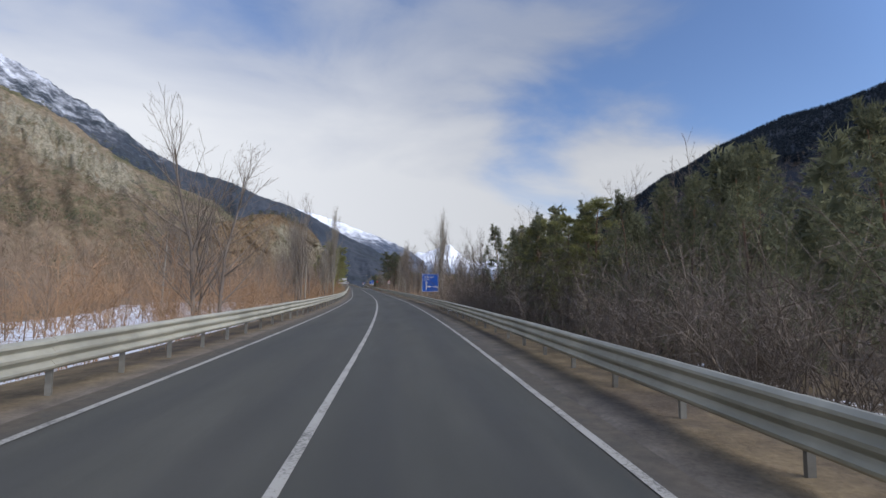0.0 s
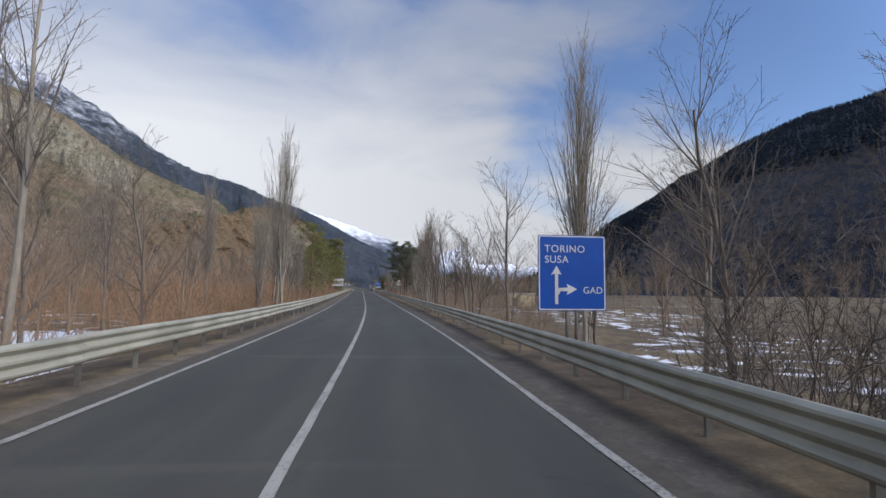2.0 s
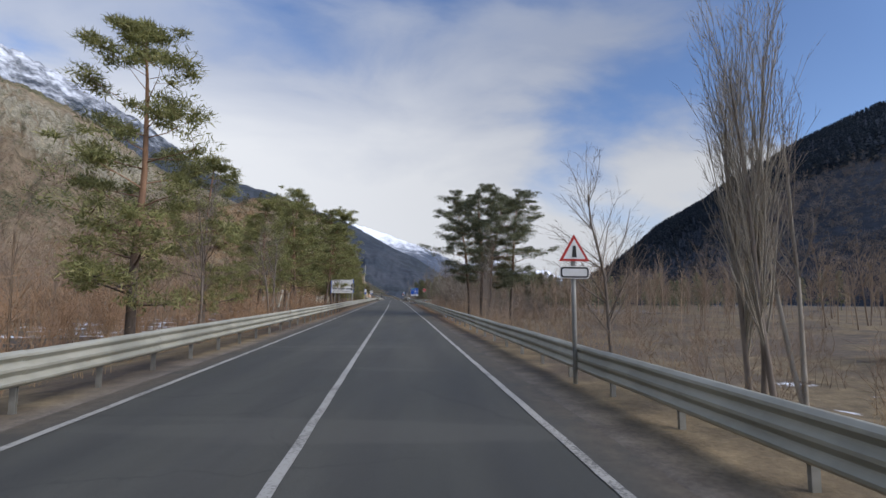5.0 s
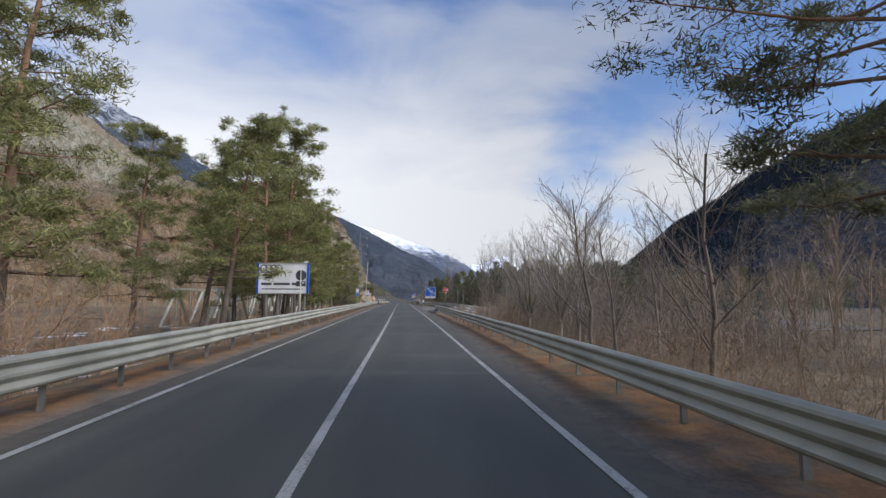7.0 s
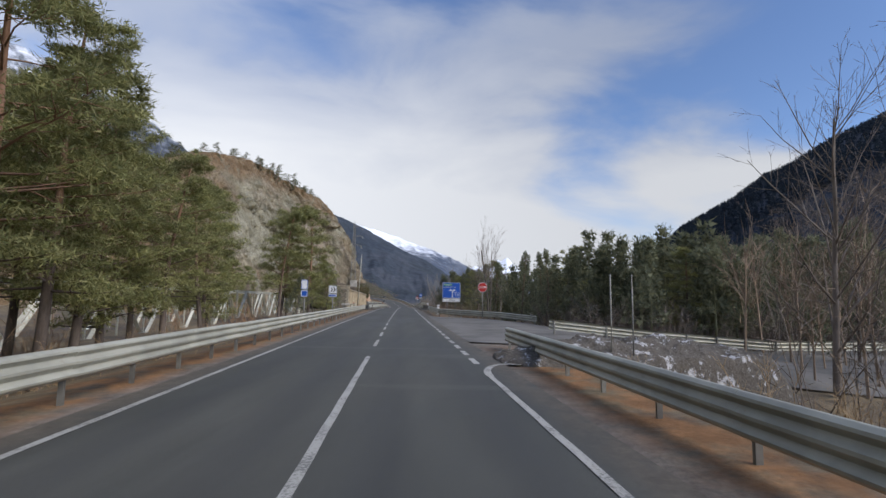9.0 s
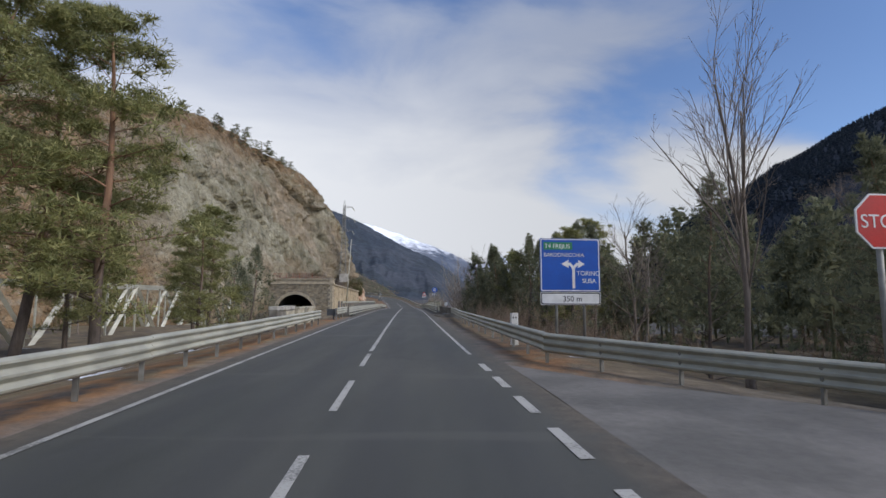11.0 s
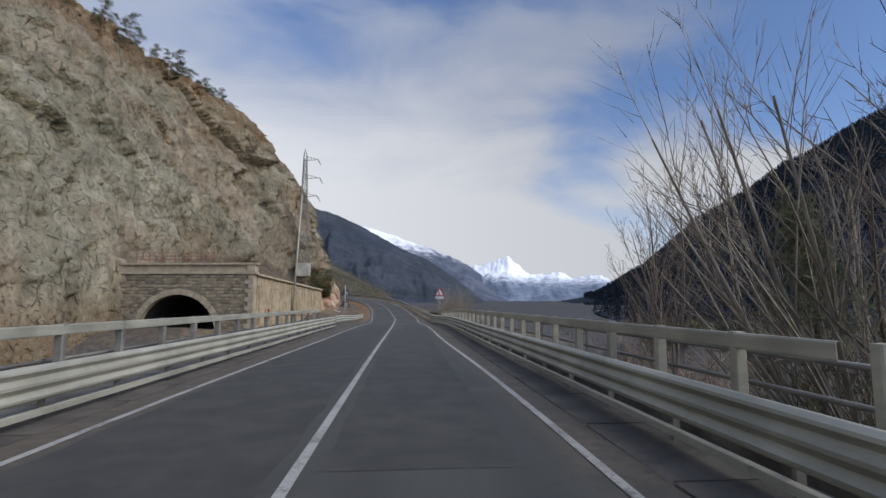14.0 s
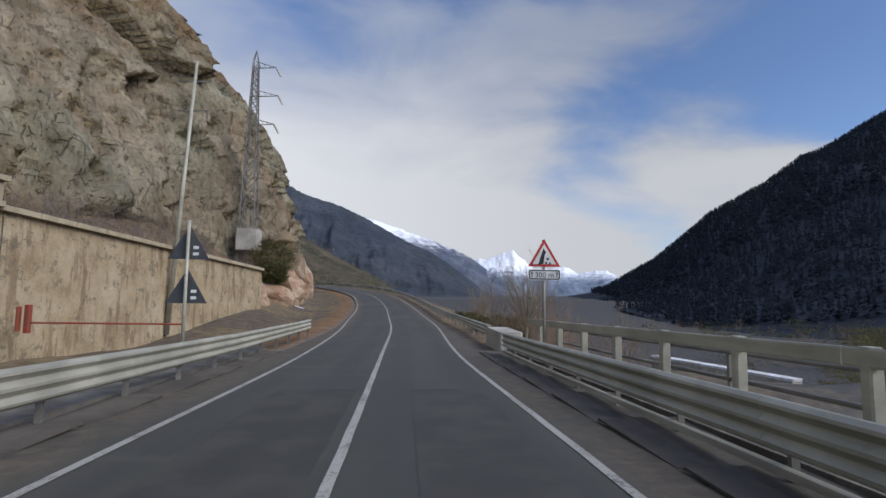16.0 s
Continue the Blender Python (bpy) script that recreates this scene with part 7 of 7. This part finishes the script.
# rows: kind, x, y, height of the tip, turn
TREES = [
    # left of the road
    (B2, -8.3, 21.4, 9.4, 20), (B2, -9.3, 26.6, 9.8, 200), (B5, -8.6, 22.4, 6.5, 80), (B2, -8.8, 41.4, 5.2, 10), (P2, -8.8, 44.3, 9.2, 200), (B1, -9.2, 50.2, 11.6, 140), (B3, -8.2, 42.8, 9.0, 60), (B2, -9.9, 57.3, 7.0, 60), (P1, -9.6, 74.4, 13.9, 0), (P2, -10.6, 73.4, 9.5, 40),
    (B1, -10.9, 79.1, 9.2, 70), (B3, -12.2, 83.1, 8.9, 70), (B2, -12.9, 90.8, 7.6, 150), (P2, -12.7, 94.7, 9.4, 10), (B3, -13.5, 98.1, 7.8, 250), (B2, -14, 104, 7.5, 30), (B1, -13.2, 87, 7.5, 30), (P1, -16, 78, 11, 60), (B3, -14, 62, 8.5, 60), (B2, -13, 36, 7.2, 60), (B1, -13.5, 30, 8.0, 0),
    (B2, -11, 13, 7.0, 0), (B3, -15, 128, 7.5, 0), (B1, -12.4, 66.0, 6.5, 0), (B2, -11.6, 54.0, 6.8, 90), (B1, -16.5, 106, 8.8, 60), (B3, -15.2, 119, 8.0, 60), (B2, -17.0, 48, 8.0, 20), (B1, -18.0, 66, 9.0, 40), (B3, -19, 92, 9.0, 120),
    (N3, -15.0, 113.5, 11.4, 0), (N3, -16.4, 121.5, 8.8, 140), (N2, -17.4, 131, 8.6, 0),
    (N5, -17.6, 141.8, 10.6, 0), (N5, -22.6, 143.5, 8.6, 130), (N1, -19.6, 147, 12.8, 60), (N2, -18.7, 157.6, 11.0, 60), (N1, -19.9, 166.6, 14.3, 140), (N2, -20.6, 169.9, 14.6, 10), (N3, -22.4, 178.0, 12.4, 60), (N1, -20.8, 175.2, 12.2, 220), (N2, -21.5, 181.4, 10.6, 20),
    (N3, -23.0, 188.2, 8.6, 200),  (N3, -22.6, 186.4, 9.4, 140), (N2, -24.6, 192.0, 8.2, 300), (N3, -27.5, 204, 9.4, 30), (N1, -24.5, 160, 11.2, 10), (N2, -25.0, 168, 12.4, 30), (N3, -26.0, 176, 12.0, 200), (N2, -26.8, 183, 10.4, 20), (N2, -22.3, 190.5, 8.0, 120), (N1, -26, 188, 9.4, 0), (N2, -25.5, 186, 9.2, 70), (N1, -21.6, 184, 9.6, 0), (N2, -23.5, 196.0, 7.6, 210), (N3, -25.4, 199.5, 8.4, 0),
    (N3, -27.2, 226.0, 12.2, 0), (N2, -29.0, 222.0, 11.6, 90), (N2, -30.5, 226.5, 12.6, 30), (Y2, -24.6, 214, 4.0, 0), (N3, -26.6, 231.6, 5.6, 10), (N3, -27.6, 234.4, 6.6, 70), (N2, -29.5, 237.0, 5.6, 210), (Y1, -28.4, 241.5, 5.4, 0), (Y2, -34.6, 252.5, 5.6, 40), (Y1, -31.0, 247, 4.2, 70), (N3, -30.5, 229, 6.5, 200),
    (N3, -44, 250, 7, 0), (N1, -52, 262, 9, 90), (B2, -40, 242, 5, 0),
    # right of the road
    (Y1, 7.7, 31.8, 5.7, 0), (Y2, 7.8, 26.3, 5.6, 60), (N3, 8.4, 23.8, 5.3, 10), (N3, 9.0, 21.4, 5.8, 100), (N2, 7.8, 33.4, 5.4, 30), (Y1, 7.9, 29.5, 4.9, 0), (N3, 8.2, 27.0, 5.6, 200), (B1, 10.6, 23.0, 7.7, 0), (B3, 11.5, 19, 8.1, 50), (Y2, 8.0, 18, 3.2, 10), (Y1, 8.0, 36.9, 6.6, 50), (Y2, 9.5, 15, 5.6, 10), (B2, 9.2, 31, 7.0, 10), (Y1, 9.8, 35, 5.1, 0), (Y1, 9.2, 12, 5.6, 0), (Y2, 10.8, 13.5, 6.4, 30), (Y1, 8.9, 17.2, 5.4, 70), (Y2, 11.0, 19.5, 6.4, 10), (Y1, 12.4, 11.0, 7.0, 0), (Y2, 12.8, 16.5, 7.2, 60), (Y1, 9.4, 22.4, 6.0, 40), (Y2, 8.6, 25.0, 5.6, 100), (Y1, 10.2, 30.4, 6.4, 0), (Y2, 8.8, 32.8, 5.6, 0), (Y1, 8.4, 28.2, 6.3, 0), (Y2, 9.0, 36.0, 6.4, 0), (Y2, 10.6, 28, 5.4, 0), (Y1, 11.4, 24.5, 5.1, 0), (B3, 9.0, 38.5, 6.6, 90),
    (P1, 4.9, 53.9, 10.5, 0), (B2, 5.6, 47.8, 6.5, 0), (B3, 5.8, 44.2, 5.7, 70), (B2, 5.9, 41.4, 5.7, 120), (B1, 6.7, 38.8, 6.7, 120), (B3, 7.1, 37.9, 6.2, 0), (P1, 1.7, 90.0, 10.2, 30), (P2, 1.2, 95.8, 10.9, 0), (P1, 1.6, 91.1, 9.0, 30),
    (B3, 2.3, 83.0, 9.1, 0), (B2, 2.9, 82.3, 8.4, 40), (B2, 3.3, 77.4, 5.5, 70), (B1, 3.9, 75.4, 6.3, 200), (B3, 4.3, 76.6, 6.6, 300), (B2, 2.0, 88.9, 7.2, 0), (P2, 1.5, 92.6, 9.2, 10), (B1, 7.5, 60, 6.5, 0), (B2, 9, 66, 7, 90), (B3, 8, 95, 7.5, 10), (B1, 4.0, 108, 7.5, 100), (B2, 6.6, 72, 5.0, 100), (B5, 6.6, 57, 5.6, 0), (P2, 0.5, 104, 8.0, 0), (B2, 1.4, 113, 6.5, 0), (B1, 6.5, 50, 6.6, 30),
    (N4, -1.8, 140.0, 11.2, 60), (N4, -0.6, 134.1, 10.2, 300), (N4, -0.9, 137.7, 11.0, 170), (N4, 1.3, 135.9, 10.2, 200), (B3, -1.2, 129, 6, 40),
    (B5, -3.0, 151.0, 6.0, 10), (B5, -2.0, 145.5, 5.8, 50), (B4, -2.6, 157.5, 6.4, 90), (B5, -2.9, 153.3, 6.2, 200), (B4, -3.6, 160.7, 6.2, 0), (B2, -2.4, 150.4, 5.0, 10), (B1, -2.0, 164, 5.6, 0), (B2, -3.9, 178.1, 6.7, 60), (B3, -5.0, 169.4, 6.2, 10), (B2, 0.6, 187.5, 9.8, 60), (B1, -3.4, 173, 6.0, 30), (B3, 1.0, 155, 6.5, 0), (B2, 2.5, 168, 7, 40), (B1, 3.0, 178, 7, 10),
    (Y1, -3.3, 213.5, 6.4, 0), (Y2, -0.7, 217, 6.0, 30), (Y2, 1.2, 212, 5.6, 60), (Y2, 2.8, 208.3, 5.8, 90), (N3, 4.3, 205, 5.6, 0), (Y2, 6.2, 200, 5.4, 20), (B3, -7.2, 222.5, 10.6, 0), (Y2, -4.4, 220, 6.8, 0), (Y1, -2, 224, 7.2, 0), (Y2, 7.5, 195, 6.0, 0), (Y2, 9, 190, 6.0, 30), (N2, 0, 221, 7.4, 0), (Y2, -6.5, 226, 6.2, 0), (Y1, 5.0, 210, 7, 0), (Y2, 8.6, 202, 6.6, 0),
    (Y1, -13.2, 275.4, 4.2, 0), (Y2, -12.3, 266.0, 5.3, 40), (Y1, -11.7, 259.8, 6.6, 80), (Y2, -11.0, 257.4, 6.0, 10), (Y1, -10.8, 254.3, 6.9, 50), (Y2, -10.1, 252.9, 5.8, 20), (N3, -9.8, 251.1, 5.8, 0), (Y2, -9.4, 250.2, 5.9, 60), (Y1, -8.8, 249.5, 7.3, 0), (Y2, -8.4, 248.0, 6.6, 0),
    (Y1, -9.6, 245.0, 6.0, 0), (Y2, -8.6, 241.5, 6.2, 0), (N3, -8.2, 238.0, 6.0, 0), (Y1, -8.0, 234.0, 5.8, 0), (Y2, -6.6, 244, 7.4, 0), (Y1, -6.0, 252, 7.8, 0), (Y2, -7.0, 257, 7.6, 0), (Y1, -8.6, 262.5, 7.4, 0), (N3, -4.6, 247, 8.0, 0), (Y2, -9.8, 248.0, 4.6, 90), (Y1, -10.6, 250.4, 4.4, 30), (Y2, -12.0, 257.0, 4.0, 30), (B2, -7.4, 230, 6.0, 30), (B1, -5.0, 235, 6.4, 30), (Y2, -10.4, 262.0, 5.6, 0), (Y1, -9.2, 255.4, 6.4, 0),
    (B2, 5.3, 67.0, 9.8, 250), (B5, 4.7, 77.0, 6.8, 20), (B5, 5.2, 78.0, 6.9, 160), (B3, 1.8, 85.9, 9.1, 60), (B4, -12.6, 275.0, 9.4, 0), (B5, -12.0, 276.4, 8.4, 150), (B5, -13.4, 274.4, 7.6, 100), (B1, -11.4, 267.0, 7.0, 20), (B3, -11.2, 287.7, 9.5, 60), (Y1, -11.0, 262.8, 7.3, 0), (Y2, -10.8, 260.3, 6.6, 0), (Y1, -10.6, 257.8, 7.2, 30), (B2, -14.4, 270.5, 3.6, 40), (B1, -11.0, 289, 6.0, 0), (B4, -19.6, 332, 4.6, 0), (B4, -18.0, 338, 4.2, 70), (B2, -20.6, 345, 3.6, 70), (B4, -21.0, 352, 3.4, 140),
]
for proto, x, y, top, a in TREES:
    plant(proto, USED, x, y, None, 1.0, a, top)

rs = np.random.RandomState(5)


def rim_pines():
    bx, by, nx, ny, tp, le, s, ex = CLIFF
    edge = [k for k in range(len(s)) if 318 < by[k] < 402]
    west = [k for k in range(len(s)) if 262 < by[k] < 318]
    for i in range(110):
        k = edge[rs.randint(len(edge))] if i < 88 else west[rs.randint(len(west))]
        back = le[k] * rs.uniform(0.88, 1.0) + rs.uniform(0, 5) * (i % 3)
        z = -3.0 + (tp[k] + 3.0) * min(1.0, (back / le[k]) ** 0.6)
        plant((S1, S2, S2)[i % 3], USED, bx[k] + nx[k] * back, by[k] + ny[k] * back, z - 0.6, rs.uniform(0.3, 0.9), rs.uniform(0, 360))
    nose = [k for k in range(len(s)) if 358 < by[k] < 394]
    for i in range(46):                          # shrubby pines on the ledges of the cliff's nose
        k, w = nose[rs.randint(len(nose))], rs.uniform(0.3, 1.0)
        back = le[k] * w ** ex[k] + 0.6
        plant((S2, S1)[i % 2], USED, bx[k] + nx[k] * back, by[k] + ny[k] * back, -3.6 + (tp[k] + 3.0) * w, rs.uniform(0.22, 0.5), rs.uniform(0, 360))


rim_pines()


def spots(n, y0, y1, o0, o1, lo, hi, kinds, bias=1.0):
    out = []
    for _ in range(n):
        y = rs.uniform(y0, y1)
        o = o0 + (o1 - o0) * rs.rand() ** bias
        x = float(road_x(y)) + o
        out.append((x, y, float(ground_height(np.array([x]), np.array([y]))[0]), rs.uniform(lo, hi), rs.uniform(0, 6.28), rs.randint(kinds)))
    return out


def valley_spots(n, x0, x1, y0, y1, lo, hi, kinds):
    """Places on the valley floor beyond the bridge."""
    x, y = rs.uniform(x0, x1, n), rs.uniform(y0, y1, n)
    z = ground_height(x, y)
    return [(x[i], y[i], z[i], rs.uniform(lo, hi), rs.uniform(0, 6.28), rs.randint(kinds)) for i in range(n)]


clumps = [shrub_clump(100 + i) for i in range(5)] + [shrub_clump(100 + i, 9, 3.0, 0.3, 6, 0.016, 2) for i in range(5)]
cv, cf = [c[0] for c in clumps], [c[1] for c in clumps]


def far_light(rows, limit=13.0):
    """Takes the lighter clumps where the brush stands well back from the road."""
    return [(x, y, z, s, a, w + 5 * (abs(x - float(road_x(y))) > limit)) for x, y, z, s, a, w in rows]


reeds = [shrub_clump(200 + i, 9, 1.6, 0.22, 6, 0.010, 1) for i in range(4)]
rv, rf = [c[0] for c in reeds], [c[1] for c in reeds]
scatter("brushwood", cv, cf, far_light(spots(560, -5, 150, -6.6, -40, 0.55, 1.45, 5, 1.3) + spots(90, 150, 215, -7, -30, 0.3, 0.9, 5)), M["twig_red"], "dense reddish-brown leafless brushwood", "brushwood")
scatter("undergrowth", cv, cf, far_light(spots(150, 55, 135, 6.4, 24, 0.35, 0.95, 5, 1.3) + spots(210, 140, 174, 6.6, 26, 0.4, 0.95, 5, 1.2) + spots(46, 279, 294, 11, 17, 1.0, 2.0, 5) + spots(60, 205, 232, 16, 30, 0.5, 1.1, 5) + spots(70, 228, 256, 6.4, 12, 0.3, 0.8, 5) + spots(46, 326, 356, 6.6, 14, 0.5, 1.1, 5), 10.0), M["twig"], "tangled brown leafless undergrowth", "undergrowth")
# The dark bark colour holds the shade of this roadside growth.
scatter("dark_thicket", cv, cf, far_light(spots(230, 6, 48, 6.4, 11, 0.5, 1.25, 5) + spots(150, 199, 214, 12.5, 34, 0.5, 1.0, 5) + spots(150, 158, 184, 9.0, 22, 0.7, 1.35, 5), 7.6), M["bark"], "dense leafless thicket with shade put into its grey-brown colour", "thicket")
scatter("dry_grass", rv, rf, spots(170, 0, 200, -5.6, -9, 0.35, 0.9, 4) + spots(90, 60, 186, 5.6, 9, 0.3, 0.8, 4) + spots(60, 325, 380, -12, -5.5, 0.2, 0.5, 4), M["reed"], "dry straw-coloured grass and reeds", "grass")
woods = [far_tree(300 + i, 8.0) for i in range(5)]
wv, wf = [c[0] for c in woods], [c[1] for c in woods]
scatter("woodland", wv, wf, spots(420, -20, 230, -22, -150, 0.8, 1.5, 5, 1.2) + spots(190, -5, 60, -12, -46, 0.28, 0.55, 5, 1.0) + spots(250, 55, 150, -10, -46, 0.5, 0.9, 5, 1.1) + spots(170, 20, 240, 20, 90, 0.6, 1.15, 5, 1.3) + spots(150, 135, 196, 14, 60, 0.5, 0.85, 5, 1.2), M["twig"], "leafless brown woodland behind the road", "woodland")
firs = [far_tree(400 + i, 9.0, True) for i in range(4)]
fv, ff = [c[0] for c in firs], [c[1] for c in firs]
scatter("pine_wood", fv, ff, spots(290, 200, 262, 15, 44, 0.6, 0.9, 4, 1.1) + spots(80, 190, 262, 40, 100, 0.6, 0.9, 4) + spots(150, 14, 48, 12, 50, 0.62, 0.98, 4), M["needles_blue"], "dark pine wood behind the road", "woodland")
scatter("cliff_foot_scrub", cv, cf, [(x, y, z, q, a, w + 5) for x, y, z, q, a, w in spots(70, 268, 312, -14, -30, 0.3, 0.7, 5)], M["twig"], "brown leafless scrub at the foot of the cliff", "scrub")


scatter("terrace_scrub", cv, cf, TERRACE, M["bark"], "grey-brown leafless scrub above the retaining wall", "scrub")


def hill_spots(n, a0, a1, r0, r1, lo, hi, hill="mountain_near_west", east=-150):
    """Places on the near hillside, found on its mesh."""
    me = bpy.data.objects[hill].data
    co = np.empty(len(me.vertices) * 3, np.float32)
    me.vertices.foreach_get("co", co)
    co = co.reshape(-1, 3)
    az, r = np.degrees(np.arctan2(co[:, 0], co[:, 1] - 40)), np.hypot(co[:, 0], co[:, 1] - 40)
    ok = co[(az > a0) & (az < a1) & (r > r0) & (r < r1) & (co[:, 0] < east) & (co[:, 2] > 3)]
    ok = ok[rs.randint(len(ok), size=n)] + rs.normal(0, 3.0, (n, 3)) * [1, 1, 0]
    return [(x, y, z - 0.5, rs.uniform(lo, hi), rs.uniform(0, 6.28), rs.randint(4)) for x, y, z in ok]


ht = [hill_tree(500 + i, 7.0) for i in range(4)]
hv, hf = [c[0] for c in ht], [c[1] for c in ht]
scatter("valley_scrub", cv[5:], cf[5:], valley_spots(200, -14, 120, 328, 470, 0.5, 1.5, 5), M["twig"], "brown leafless scrub on the valley floor", "scrub")
bushes = []
for i in range(3):
    rr = np.random.RandomState(700 + i)
    bushes.append(pads(rr, [(rr.normal(0, 0.9), rr.normal(0, 0.9), abs(rr.normal(0.9, 0.7)), 0.7, 0.7, 1.0) for _ in range(16)], 14, 14, 0.32))
scatter("valley_bushes", [b[0] for b in bushes], [b[1] for b in bushes], valley_spots(70, 16, 110, 335, 440, 1.4, 2.8, 3), M["bush"], "olive green bushes on the river bank", "bush")
scatter("hillside_pines", hv, hf, hill_spots(1500, -62, -14, 300, 830, 0.7, 1.5) + hill_spots(420, -30, 0, 300, 800, 0.3, 0.7, "wooded_slope", -20), M["needles_blue"], "scattered olive pines on the far hillside", "woodland")
scatter("hillside_thicket", hv, hf, hill_spots(2400, -62, -14, 180, 600, 0.6, 1.2) + hill_spots(420, -30, 0, 300, 800, 0.3, 0.7, "wooded_slope", -20), M["twig"], "brown leafless thicket on the far hillside", "woodland")


def fir_cone(seed):
    """A far spruce: a few drooping whorls round an axis, ragged at the tips."""
    rr = np.random.RandomState(seed)
    P, D, L, W = [], [], [], []
    for k in range(26):
        u = rr.rand() ** 0.8
        a = rr.rand() * 6.283
        P.append((0, 0, 0.12 + 0.86 * u))
        D.append((math.cos(a), math.sin(a), 0.35 - 0.6 * (1 - u)))
        L.append(0.04 + 0.26 * (1 - u) * rr.uniform(0.7, 1.2))
        W.append(0.10 + 0.10 * (1 - u))
    P.append((0, 0, 0.75)); D.append((0, 0, 1)); L.append(0.3); W.append(0.09)
    D = np.array(D) / np.linalg.norm(D, axis=1, keepdims=True)
    return spikes(rr, np.array(P), D, np.array(L), np.array(W))


def slope_woods(hill, centre, n, lo, hi, a0, a1, r0, r1, seed):
    """Places on a far slope's mesh, seen from its centre, on the side that faces the road."""
    me = bpy.data.objects[hill].data
    co = np.empty(len(me.vertices) * 3, np.float32)
    me.vertices.foreach_get("co", co)
    co = co.reshape(-1, 3)
    dx, dy = co[:, 0] - centre[0], co[:, 1] - centre[1]
    az, r = np.degrees(np.arctan2(dx, dy)), np.hypot(dx, dy)
    cols = len(co) // 56
    ok = np.nonzero((az > a0) & (az < a1) & (r > r0) & (r < r1) & (np.arange(len(co)) < len(co) - cols - 1))[0]
    rr = np.random.RandomState(seed)
    ok = ok[rr.randint(len(ok), size=n)]
    u, w = rr.rand(n, 1), rr.rand(n, 1)
    ok = co[ok] * (1 - u) * (1 - w) + co[ok + 1] * u * (1 - w) + co[ok + cols] * (1 - u) * w + co[ok + cols + 1] * u * w
    return [(x, y, z - 2.0, rr.uniform(lo, hi), rr.uniform(0, 6.28), rr.randint(4)) for x, y, z in ok]


cones = [fir_cone(800 + i) for i in range(4)]
kv, kf = [c[0] for c in cones], [c[1] for c in cones]
scatter("mountain_woods", kv, kf, slope_woods("mountain_east", (-12.0, 150.0), 5200, 12, 24, 14, 60, 700, 2010, 41) + slope_woods("mountain_east", (-12.0, 150.0), 2400, 5, 10, 12, 34, 310, 720, 42) + slope_woods("mountain_east", (-12.0, 150.0), 2500, 12, 22, 14, 60, 1900, 2040, 43), M["far_conifer"], "conifer woods on the mountain slope, shade and haze put into their colour", "woodland")
scatter("slope_thicket", hv, hf, slope_woods("mountain_east", (-12.0, 150.0), 2600, 0.7, 1.4, 32, 64, 310, 800, 45), M["bark"], "grey-brown leafless woods on the lower slope", "woodland")
